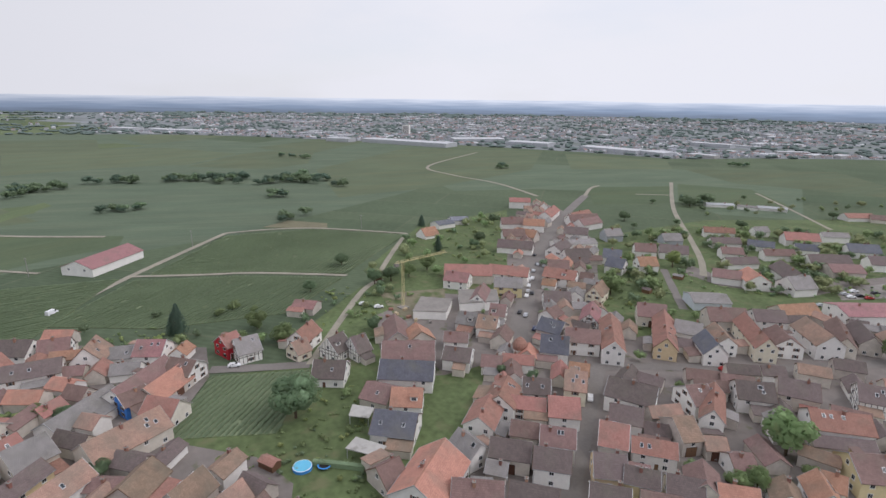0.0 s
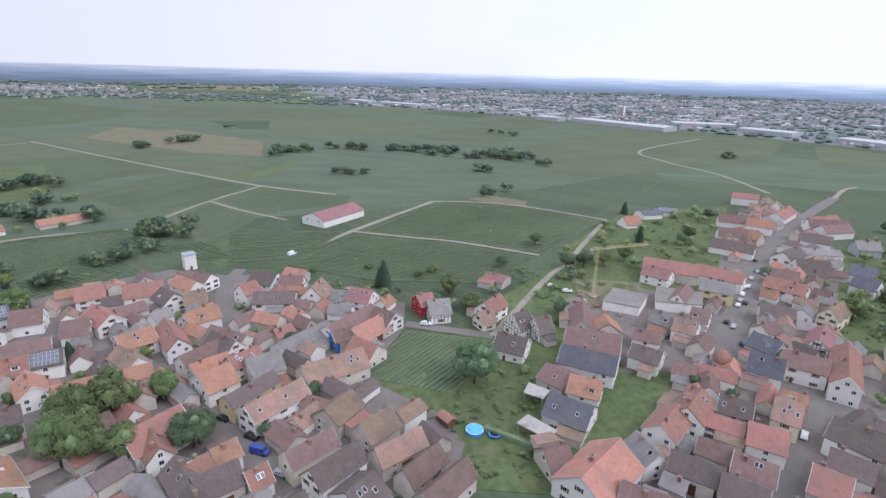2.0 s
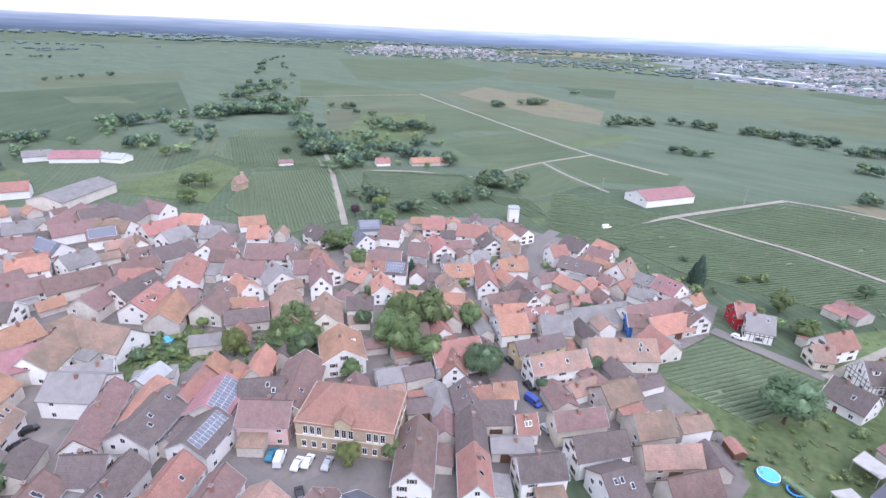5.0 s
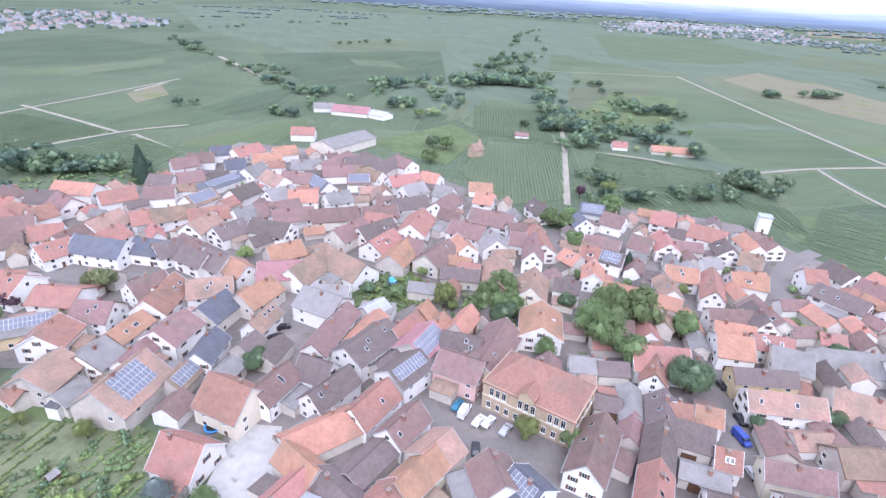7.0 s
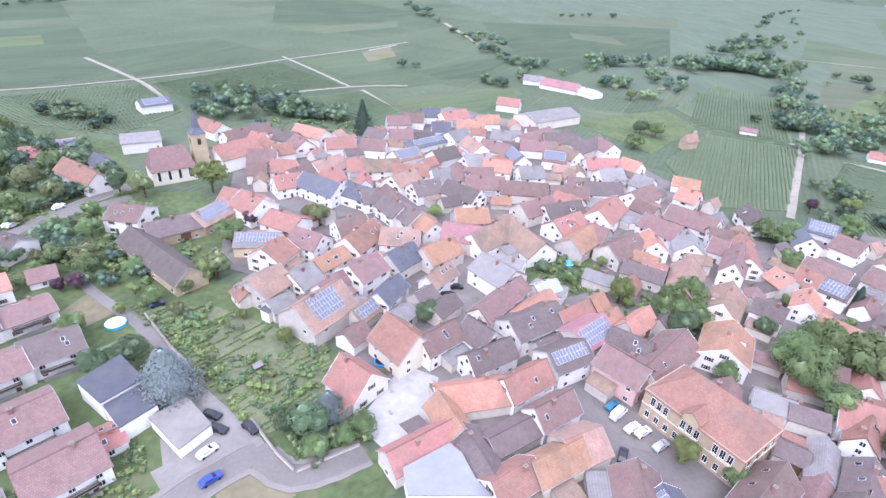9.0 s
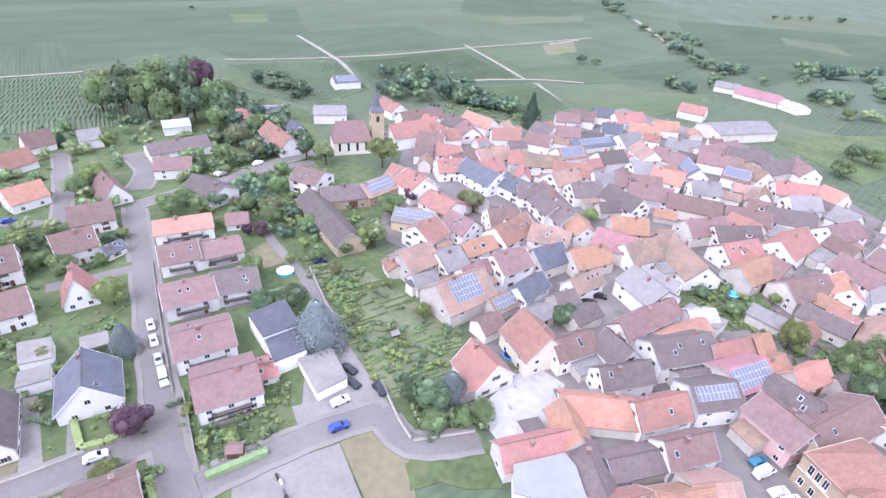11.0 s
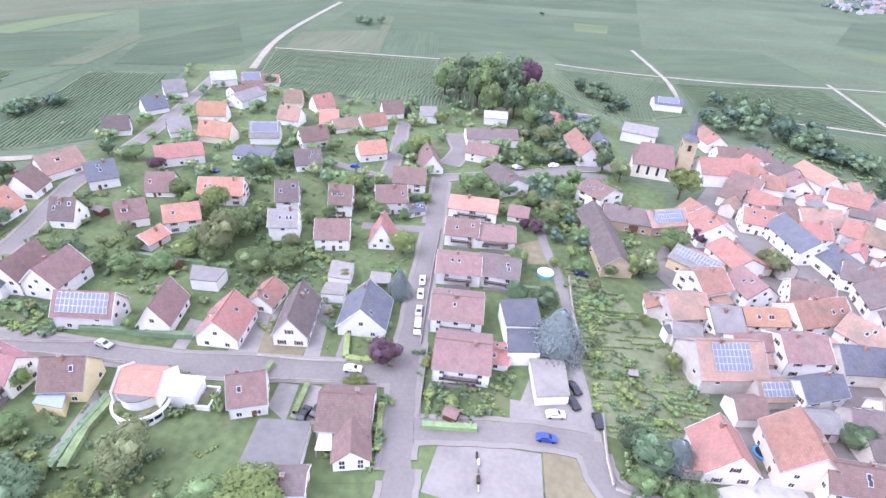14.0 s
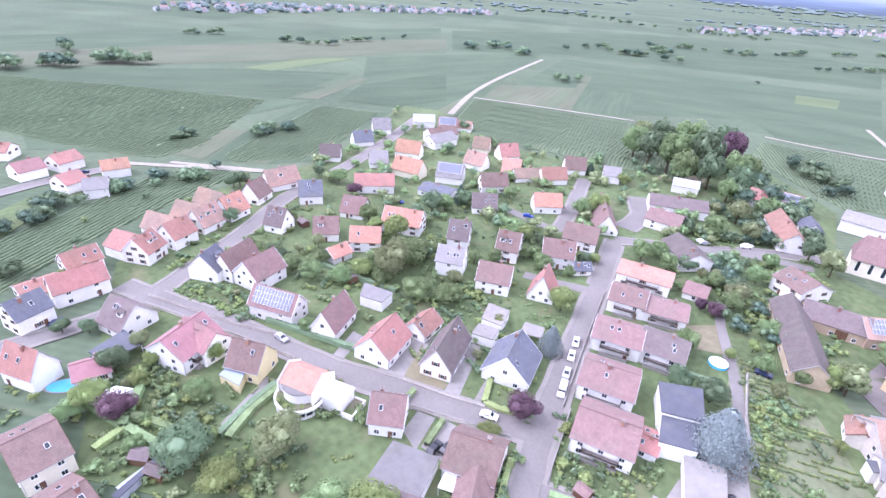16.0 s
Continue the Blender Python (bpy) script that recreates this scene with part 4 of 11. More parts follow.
GATE = boxes("barn_gate", [(-1.6, 1.6, -0.02, 0.05, 0, 3.1), (-1.5, -0.04, 0.04, 0.08, 0.02, 3.0), (0.04, 1.5, 0.04, 0.08, 0.02, 3.0)], [M_TIMBER, M_DOOR], [0, 1, 1])
SKYLIGHT = boxes("skylight", [(-0.45, 0.45, -0.65, 0.65, 0, 0.10), (-0.36, 0.36, -0.55, 0.55, 0.08, 0.13)], [M_ALU, M_GLASS], [0, 1])
CHIMNEY = boxes("chimney", [(-0.35, 0.35, -0.35, 0.35, -1.2, 1.1), (-0.45, 0.45, -0.45, 0.45, 1.0, 1.15), (-0.14, 0.14, -0.14, 0.14, 1.1, 1.4)], [M_BRICK, M_CONCRETE, M_BRICK], [0, 1, 2])
PANEL = boxes("solar_panel", [(-0.5, 0.5, -0.8, 0.8, 0.0, 0.05), (-0.455, 0.455, -0.755, 0.755, 0.04, 0.065)], [M_ALU, M_PV], [0, 1])
rng = random.Random(7)
FOOT = []
trim = random.Random(19)


def prism_walls(L, W, eave, ridge, base=-0.3):
    """A closed body with two gables."""
    l, w = L / 2, W / 2
    v = []
    for x in (-l, l):
        v += [(x, -w, base), (x, w, base), (x, w, eave), (x, 0, ridge), (x, -w, eave)]
    f = [(0, 4, 3, 2, 1), (5, 6, 7, 8, 9), (0, 5, 9, 4), (1, 2, 7, 6), (0, 1, 6, 5)]
    return v, f


def roof_slabs(L, W, eave, ridge, over=0.45, verge=0.3, thick=0.2, hip=0.0):
    """Two slopes with thickness; hip cuts the ridge short at both ends."""
    w, l = W / 2, L / 2 + verge
    k = (ridge - eave) / w
    yo, zo = w + over, eave - over * k
    lr = l - hip * w
    top = [(-l, -yo, zo), (l, -yo, zo), (lr, 0, ridge), (-lr, 0, ridge), (-l, yo, zo), (l, yo, zo)]
    v = [(x, y, z + thick) for x, y, z in top] + top
    s = math.hypot(yo, ridge - zo)
    f, uv = [], []

    def face(idx, coords):
        f.append(idx)
        uv.append(coords)

    face((0, 1, 2, 3), [(0, 0), (2 * l, 0), (l + lr, s), (l - lr, s)])
    face((5, 4, 3, 2), [(0, 0), (2 * l, 0), (l + lr, s), (l - lr, s)])
    if hip:
        face((1, 5, 2), [(0, 0), (2 * yo, 0), (yo, s)])
        face((4, 0, 3), [(0, 0), (2 * yo, 0), (yo, s)])
    for a, b in ((0, 1), (1, 2), (2, 5), (5, 4), (4, 3), (3, 0)) if not hip else ((0, 1), (1, 5), (5, 4), (4, 0)):
        face((b, a, a + 6, b + 6), [(0, 0), (0.2, 0), (0.2, 0.2), (0, 0.2)])
    face((9, 8, 7, 6), [(0, 0)] * 4)
    face((8, 9, 10, 11), [(0, 0)] * 4)
    return v, f, uv


def timber_mesh(L, W, eave, ridge):
    """The dark beams of a half-timbered gable and eaves wall."""
    spec = []
    for x in (-L / 2 - 0.04, L / 2 - 0.02):
        for z in (2.6, eave - 0.1):
            spec.append((x, x + 0.06, -W / 2, W / 2, z, z + 0.2))
        for i in range(7):
            y = -W / 2 + W * i / 6
            top = eave + (ridge - eave) * (1 - abs(y) / (W / 2)) - 0.2
            spec.append((x, x + 0.06, y - 0.09, y + 0.09, 0.3, max(top, eave)))
    for y in (-W / 2 - 0.04, W / 2 - 0.02):
        for z in (2.6, eave - 0.25):
            spec.append((-L / 2, L / 2, y, y + 0.06, z, z + 0.2))
        for i in range(7):
            x = -L / 2 + L * i / 6
            spec.append((x - 0.09, x + 0.09, y, y + 0.06, 0.3, eave - 0.1))
    return boxes("timber_frame", spec, M_TIMBER)


LAST = [None]


def wing(root, x, y, heading, L, W, eave, ridge, roof, wall):
    """A lower cross wing that belongs to the house root."""
    FOOT.append((x, y, heading, L / 2, W / 2))
    m = root.matrix_basis.inverted() @ pose(x, y, 0, 0, 0, heading)
    v, f = prism_walls(L, W, eave, ridge)
    w = child("wing_wall", mesh_from("wing_wall", v, f, WALLS[wall][0]), root, m)
    v, f, uv = roof_slabs(L, W, eave, ridge)
    child("wing_roof", mesh_from("wing_roof", v, f, ROOFS[roof][0], uv), root, m)
    for sx in (-1, 1):
        for sy in (-0.25, 0.25):
            for z in (0.8, eave - 0.9):
                child("window", WINDOW, w, pose(sx * L / 2, sy * W, z, 0, 0, -90 * sx) @ Matrix.Diagonal((1, 1, 0.85, 1)))


def balcony_mesh(L):
    """A slab with a parapet of upright bars on posts, before an upper floor."""
    l = L * 0.3
    spec = [(-l, l, 0, 1.5, -0.2, 0), (-l, l, 1.42, 1.5, 0.95, 1.05), (-l, l, 1.44, 1.48, 0.1, 0.5), (-l, -l + 0.08, 0, 1.5, 0.0, 1.0), (l - 0.08, l, 0, 1.5, 0.0, 1.0)]
    n = int(2 * l / 0.25)
    spec += [(-l + i * 2 * l / n - 0.03, -l + i * 2 * l / n + 0.03, 1.44, 1.48, 0, 0.95) for i in range(n + 1)]
    return boxes("balcony", spec, [M_CONCRETE, M_TIMBER], [0] + [1] * (len(spec) - 1))


def ridge_cap_mesh(L, material):
    """The rounded row of ridge tiles, as one strip."""
    vs, fs, n = [], [], max(6, int(L / 0.6))
    for i in range(n + 1):
        x, r = -L / 2 - 0.3 + (L + 0.6) * i / n, 0.15 + 0.03 * (i % 2)
        vs += [(x, -r, -0.12), (x, -r * 0.7, r * 0.35), (x, r * 0.7, r * 0.35), (x, r, -0.12)]
    fs = [(4 * i + j, 4 * i + j + 1, 4 * i + j + 5, 4 * i + j + 4) for i in range(n) for j in range(3)]
    return mesh_from("ridge_cap", vs, fs, material, [[(0.2, 0.2)] * 4] * len(fs))


TRIMS = [M_WHITE, mat("grey_boards", (0.36, 0.34, 0.32), 0.8, 0.1, 2), mat("brown_boards", (0.16, 0.10, 0.07), 0.8, 0.15, 2), mat("zinc", (0.42, 0.43, 0.44), 0.45, 0.08, metal=0.4)]


def verge_mesh(L, W, eave, ridge, material, over=0.45, verge=0.3):
    """The pair of boards along one gable, under the edge of the tiles."""
    k, vs, fs = (ridge - eave) / (W / 2), [], []
    for sx in (1,):
        x0, x1 = L / 2 + verge, L / 2 + verge + 0.07
        for sy in (-1, 1):
            yo, b = sy * (W / 2 + over + 0.03), len(vs)
            zo = eave - (over + 0.03) * k
            for x in (x0, x1):
                vs += [(x, yo, zo - 0.04), (x, yo, zo + 0.24), (x, 0, ridge + 0.25), (x, 0, ridge - 0.03)]
            fs += [(b, b + 1, b + 2, b + 3), (b + 7, b + 6, b + 5, b + 4), (b + 1, b + 5, b + 6, b + 2), (b + 4, b + 5, b + 1, b), (b, b + 3, b + 7, b + 4)]
    return mesh_from("verge_board", vs, fs, material)


def gutter_mesh(L, W, eave, ridge, material, over=0.45):
    """A half-round gutter along one eave with its downpipe."""
    k = (ridge - eave) / (W / 2)
    z, vs, fs = eave - over * k + 0.04, [], []
    for sy in (1,):
        y, b = W / 2 + over + 0.07, len(vs)
        for x in (-L / 2 - 0.28, L / 2 + 0.28):
            vs += [(x, y + 0.08 * math.cos(a), z + 0.1 - 0.08 * math.sin(a)) for a in (0, 1.05, 2.09, 3.14)]
        fs += [(b + j, b + j + 1, b + j + 5, b + j + 4) for j in range(3)]
        v, f = box(L / 2 - 0.2, L / 2 - 0.1, sy * (W / 2 + 0.08) - 0.05, sy * (W / 2 + 0.08) + 0.05, 0, z)
        fs += [tuple(i + len(vs) for i in q) for q in f]
        vs += v
    return mesh_from("gutter", vs, fs, material)


def house(x, y, heading, L, W, eave, ridge, roof, wall, solar=0, hip=0.0, detail=2, category="", words="", balcony=0):
    """A gabled house or barn, its ridge along heading. solar: +1 or -1, the slope that carries panels."""
    barn = wall in "ts"
    FOOT.append((x, y, heading, L / 2, W / 2))
    kind = category or ("barn" if barn else "house")
    root = new(kind, None)
    root.matrix_basis = pose(x, y, 0, 0, 0, heading)
    body, tail = WALLS[wall][1], ROOFS[roof][1]
    label = words or f"{body} {kind} with a {'hipped ' if hip else ''}{tail} {'roof carrying solar panels' if solar else 'gabled roof'}"
    tagged(root, label, kind, group="village houses")
    LAST[0] = root
    if balcony:
        q = pose(0, 0, 0, 0, 0, 0 if balcony > 0 else 180)
        child("balcony", balcony_mesh(L), root, q @ pose(0, W / 2, 2.55))
        child("lower_terrace", boxes("lower_terrace", [(-L * 0.3, L * 0.3, 0, 1.6, 0.02, 0.25), (-L * 0.3, L * 0.3, 1.5, 1.6, 0.25, 1.1)], [M_CONCRETE]), root, q @ pose(0, W / 2, 0))
    v, f = prism_walls(L, W, eave, ridge) if not hip else box(-L / 2, L / 2, -W / 2, W / 2, -0.3, eave)
    child("wall", mesh_from("wall", v, f, WALLS[wall][0]), root)
    v, f, uv = roof_slabs(L, W, eave, ridge, hip=hip)
    child("roof", mesh_from("roof", v, f, ROOFS[roof][0], uv), root)
    slope = math.atan2(ridge - eave, W / 2)
    if detail == 2 and not hip:
        child("ridge_cap", ridge_cap_mesh(L, ROOFS[roof][0]), root, pose(0, 0, ridge + 0.2))
    near = x * x + y * y < 215 ** 2
    if detail and not hip and near:
        edge = verge_mesh(L, W, eave, ridge, TRIMS[trim.choice((1, 1, 2, 3) if barn else (0, 1, 3, 2))])
        for turn in (0, 180):
            child("verge_board", edge, root, pose(0, 0, 0, 0, 0, turn))
        if not barn and x * x + y * y < 140 ** 2:
            pipe = gutter_mesh(L, W, eave, ridge, TRIMS[3])
            for turn in (0, 180):
                child("gutter", pipe, root, pose(0, 0, 0, 0, 0, turn))
    if rng.random() < (0.25 if barn else 0.8) and not (solar and detail < 2):
        cx, cy = rng.uniform(-0.3, 0.3) * L, rng.choice((-1, 1)) * rng.uniform(0.3, 1.2)
        child("chimney", CHIMNEY, root, pose(cx, cy, ridge - abs(cy) * math.tan(slope) + 0.3))
    if wall == "f":
        child("timber_frame", timber_mesh(L, W, eave, ridge), root)
    win = SHUTTERED if rng.random() < 0.35 and not barn else WINDOW
    floors = [0.75] + ([eave - 1.55] if eave > 4.1 else [])
    sides = []
    if detail:
        n = max(1, int(L / (3.6 if not barn else 7))) if detail > 1 else max(1, int(L / 5.0))
        for side in (-1, 1):
            for z in floors:
                if z + 1.3 < eave:
                    for i in range(n):
                        if rng.random() < (0.88 if not barn else 0.45):
                            sides.append((-L / 2 + L * (i + 0.5) / n, side * W / 2, z, 180 if side < 0 else 0))
    g = 2 if W > 7 else 1
    for side in (-1, 1):
        for z in floors + ([eave + 0.6] if ridge - eave > 3 else []):
            if (detail == 0 and (z < 2 or z > eave or (x * x + y * y > 350 ** 2))) or (detail == 1 and z > eave and barn):
                continue
            cnt = 1 if z > eave else g
            for i in range(cnt):
                if rng.random() < (0.92 if not barn else 0.35):
                    sides.append((side * L / 2, -W / 2 + W * (i + 0.5) / cnt, z, 90 if side < 0 else -90))
    c_, s_ = math.cos(radians(heading)), math.sin(radians(heading))
    for k, (wx, wy, wz, turn) in enumerate(sides):
        nx, ny = {0: (0, 1), 180: (0, -1), 90: (-1, 0), -90: (1, 0)}[turn]
        if detail < 2 and (nx * c_ - ny * s_) * x + (nx * s_ + ny * c_) * y > 0 and (k % 3 or x * x + y * y > 165 ** 2):
            continue
        child("window", win, root, pose(wx, wy, wz, 0, 0, turn) @ Matrix.Diagonal((1, 1, 0.88, 1)))
    if barn and detail:
        s = rng.choice((-1, 1))
        child("gate", GATE, root, pose(rng.uniform(-0.2, 0.2) * L, s * (W / 2 + 0.04), 0, 0, 0, 180 if s < 0 else 0))
    elif detail:
        s = rng.choice((-1, 1))
        child("door", DOOR, root, pose(rng.uniform(-0.3, 0.3) * L, s * (W / 2 + 0.05), 0, 0, 0, 180 if s < 0 else 0))
    # roof furniture
    run = math.hypot(W / 2, ridge - eave)

    def on_slope(u, d, side, lift=0.2):
        """u along the ridge, d metres down the slope from the ridge."""
        q = pose(0, 0, 0, 0, 0, 0 if side < 0 else 180)
        return q @ Matrix.Translation((u, -d * math.cos(slope), ridge - d * math.sin(slope) + lift / math.cos(slope))) @ pose(0, 0, 0, math.degrees(slope))

    if detail and not barn and not solar and ridge - eave > 3 and W > 8.5 and rng.random() < 0.3:
        s, u = rng.choice((-1, 1)), rng.uniform(-0.25, 0.25) * L
        d0 = run * 0.3
        zt, yo = ridge - d0 * math.sin(slope), d0 * math.cos(slope)
        yf = yo + 1.5 / math.tan(slope) * 0.95
        q = pose(u, 0, 0, 0, 0, 0 if s > 0 else 180)
        dorm = child("dormer", mesh_from("dormer", [(-1.1, yo - 0.3, zt), (1.1, yo - 0.3, zt), (1.1, yf, zt), (-1.1, yf, zt), (-1.1, yf, zt - 1.7), (1.1, yf, zt - 1.7)], [(3, 4, 5, 2), (0, 4, 3), (1, 2, 5), (0, 3, 2, 1)], WALLS[wall][0]), root, q)
        child("dormer_roof", boxes("dormer_roof", [(-1.35, 1.35, yo - 0.5, yf + 0.3, zt, zt + 0.16)], ROOFS[roof][0]), dorm)
        child("window", WINDOW, dorm, pose(0, yf, zt - 1.25, 0, 0, 0) @ Matrix.Diagonal((1.3, 1, 0.75, 1)))
    if solar:
        cols, rows = max(2, int((L - 0.8) / 1.04)), max(1, int((run - 0.9) / 1.66))
        if cols * rows > 36:
            cols = 36 // rows
        if detail == 0:
            w2, h2 = cols * 1.03 / 2, rows * 1.65
            child("solar_panel", boxes("solar_panel", [(-w2, w2, -h2 / 2, h2 / 2, 0, 0.05), (-w2 + 0.1, w2 - 0.1, -h2 / 2 + 0.1, h2 / 2 - 0.1, 0.04, 0.07)], [M_ALU, M_PV], [0, 1]), root, on_slope(0, 0.6 + h2 / 2, solar, 0.24))
            cols = 0
        for i in range(cols):
            for j in range(rows):
                child("solar_panel", PANEL, root, on_slope((i - (cols - 1) / 2) * 1.03, 0.6 + 0.83 + j * 1.65, solar, 0.24))
    elif detail == 1 and near and trim.random() < (0.3 if barn else 0.65):
        side = trim.choice((-1, 1))
        for k in range(trim.choice((1, 2, 2, 3))):
            child("skylight", SKYLIGHT, root, on_slope(trim.uniform(-0.38, 0.38) * L, trim.choice((0.32, 0.55)) * run, side, 0.2))
    elif detail > 1 and not barn and rng.random() < 0.7:
        for k in range(rng.choice((1, 2, 2, 3))):
            child("skylight", SKYLIGHT, root, on_slope(rng.uniform(-0.38, 0.38) * L, rng.uniform(0.3, 0.6) * run, rng.choice((-1, 1)), 0.2))
    return root


def flat_roof(pts, h, wall, roof_material, label, category="garage"):
    """A low building with a flat roof and a raised edge, on the outline pts."""
    c = sum((Vector(p) for p in pts), Vector((0, 0))) / len(pts)
    loc = [(p[0] - c.x, p[1] - c.y) for p in pts]
    root = new(category.replace(" ", "_"), None)
    root.matrix_basis = pose(c.x, c.y, 0)
    tagged(root, label, category)
    if category == "carport":
        post = boxes("post", [(-0.08, 0.08, -0.08, 0.08, 0, h)], M_ALU)
        for a, b in loc:
            child("post", post, root, pose(a * 0.94, b * 0.94, 0))
    else:
        child("wall", slab("wall", loc, h, h + 0.3, WALLS[wall][0]), root)
    grow = [(a * 1.03, b * 1.03) for a, b in loc]
    child("roof", slab("roof", grow, h + 0.25, 0.25, roof_material), root)
    return root


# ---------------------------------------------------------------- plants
# tone f is greyed and bluish: distance haze put into the leaf colour
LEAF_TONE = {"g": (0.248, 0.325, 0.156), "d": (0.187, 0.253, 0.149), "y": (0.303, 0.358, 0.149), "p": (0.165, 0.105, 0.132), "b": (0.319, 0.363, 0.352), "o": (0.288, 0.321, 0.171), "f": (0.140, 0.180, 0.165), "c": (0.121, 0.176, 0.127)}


def leaf_mat(name, color, tint, thin=0.6):
    return mat(name, color, 0.85, 0.24, 0.9, 0.10, 0.2, rand=0.2, tint=(tint, 0.5, 0.55), spec=0.12, thin=thin)


LEAVES = {
    "g": leaf_mat("green_leaves", (0.248, 0.325, 0.156), (0.303, 0.369, 0.178)),
    "d": leaf_mat("dark_leaves", (0.187, 0.253, 0.149), (0.231, 0.295, 0.167)),
    "y": leaf_mat("yellow_green_leaves", (0.303, 0.358, 0.149), (0.270, 0.330, 0.141)),
    "p": leaf_mat("purple_leaves", (0.165, 0.105, 0.132), (0.209, 0.132, 0.160)),
    "b": leaf_mat("blue_needles", (0.319, 0.363, 0.352), (0.374, 0.424, 0.413)),
    "o": leaf_mat("olive_leaves", (0.288, 0.321, 0.171), (0.330, 0.343, 0.182)),
    "f": leaf_mat("hazy_far_leaves", (0.140, 0.180, 0.165), (0.160, 0.200, 0.180)),
    "c": leaf_mat("conifer_needles", (0.121, 0.176, 0.127), (0.149, 0.204, 0.143)),
}
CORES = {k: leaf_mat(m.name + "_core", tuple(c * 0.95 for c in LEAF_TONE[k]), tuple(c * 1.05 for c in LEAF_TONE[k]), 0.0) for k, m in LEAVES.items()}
LEAF_WORDS = {"g": "green", "d": "dark green", "y": "yellow-green", "p": "purple-leaved", "b": "blue-grey", "o": "olive-brown", "c": "dark needle-leaved", "f": "grey-green"}
M_BARK = mat("bark", (0.09, 0.065, 0.045), 0.95, 0.3, 3)


CROWN_NORMALS = {}


def crown_mesh(seed, material, conifer=False, count=700, lobes=11, fine=1.0, core=None):
    """A unit crown (height 1, radius 0.5): clumps of small leaves, set in uneven lobes."""
    r = random.Random(seed)
    vs, fs, ns = [], [], []
    if conifer:
        centres = [(Vector((0, 0, 0.12 + 0.86 * i / lobes)), 0.46 * (1 - i / lobes) + 0.05) for i in range(lobes)]
    else:
        centres = [(Vector((0, 0, 0.58)), 0.30)]
        for i in range(lobes):
            a, e = i * 2.4 + r.uniform(-0.5, 0.5), r.uniform(-0.5, 0.95)
            q = r.uniform(0.20, 0.31)
            centres.append((Vector((math.cos(a) * q * math.cos(e), math.sin(a) * q * math.cos(e), 0.58 + 0.27 * math.sin(e))), r.uniform(0.13, 0.24)))
    for k in range(count):
        c, rad = centres[k % len(centres)] if conifer else r.choice(centres)
        d = Vector((r.gauss(0, 1), r.gauss(0, 1), r.gauss(0, 0.35 if conifer else 0.85))).normalized()
        p = c + d * rad * r.uniform(0.84, 1.07)
        nrm = (d + Vector((r.uniform(-0.4, 0.4), r.uniform(-0.4, 0.4), r.uniform(0.1, 0.9)))).normalized()
        u = nrm.orthogonal().normalized()
        u = u * math.cos(k) + nrm.cross(u) * math.sin(k)
        w = nrm.cross(u)
        s = r.uniform(0.028, 0.055) * (0.85 if conifer else 1.05) * fine
        b = len(vs)
        vs += [p + u * s, p + w * s * 0.8 + nrm * s * 0.3, p - u * s, p - w * s * 0.8 - nrm * s * 0.25]
        soft = ((p - Vector((0, 0, 0.42))).normalized() * 0.75 + d * 0.55 + Vector((0, 0, 0.25))).normalized()
        ns += [(soft + nrm * 0.3).normalized()] * 4
        fs.append((b, b + 1, b + 2, b + 3))
    leaves = len(fs)
    # an inner mass that closes the view through the crown
    for c, rad in centres:
        b, q = len(vs), rad * 0.70
        ring = [c + Vector((math.cos(a) * q * r.uniform(0.8, 1.1), math.sin(a) * q * r.uniform(0.8, 1.1), r.uniform(-0.15, 0.15) * q)) for a in (0, 1.05, 2.1, 3.14, 4.19, 5.24)]
        vs += ring + [c + Vector((0, 0, q)), c - Vector((0, 0, q))]
        ns += [((v - c) / q + (v - Vector((0, 0, 0.42)))).normalized() for v in vs[b:]]
        for i in range(6):
            fs += [(b + i, b + (i + 1) % 6, b + 6), (b + (i + 1) % 6, b + i, b + 7)]
    me = mesh_from("crown", vs, fs, [material, core or material], mats=[0] * leaves + [1] * (len(fs) - leaves))
    CROWN_NORMALS[me.name] = [tuple(n) for n in ns]
    me.normals_split_custom_set_from_vertices(CROWN_NORMALS[me.name])
    return me


def trunk_mesh():
    """A tapered trunk with four limbs, height 1."""
    vs, fs = [], []

    def limb(p, q, r0, r1):
        d = (q - p).normalized()
        u = d.orthogonal().normalized()
        w = d.cross(u)
        b = len(vs)
        for c, rr in ((p, r0), (q, r1)):
            vs.extend(c + (u * math.cos(a) + w * math.sin(a)) * rr for a in (0, 1.26, 2.51, 3.77, 5.03))
        fs.extend((b + i, b + (i + 1) % 5, b + 5 + (i + 1) % 5, b + 5 + i) for i in range(5))

    limb(Vector((0, 0, -0.03)), Vector((0.01, 0, 0.55)), 0.035, 0.02)
    for a in range(4):
        limb(Vector((0, 0, 0.25 + 0.06 * a)), Vector((0.2 * math.cos(a * 1.6), 0.2 * math.sin(a * 1.6), 0.52 + 0.05 * a)), 0.016, 0.006)
    return mesh_from("trunk", vs, fs, M_BARK)


TRUNK = trunk_mesh()
CROWNS = {k: [crown_mesh(11 * i + ord(k), m, k in "cb", 1300 if k in "cb" else 1250, core=CORES[k]) for i in range(3)] for k, m in LEAVES.items()}
FINE = {k: [crown_mesh(11 * i + ord(k), m, k in "cb", 4200, 13, 0.52, CORES[k]) for i in range(2)] for k, m in LEAVES.items()}
TUFTS = [crown_mesh(300 + i, LEAVES["g"], False, 60, 5, 1.9, CORES["g"]) for i in range(4)]
BUSHES = {k: [crown_mesh(90 + 7 * i + ord(k), m, False, 300, 7, core=CORES[k]) for i in range(2)] for k, m in LEAVES.items()}


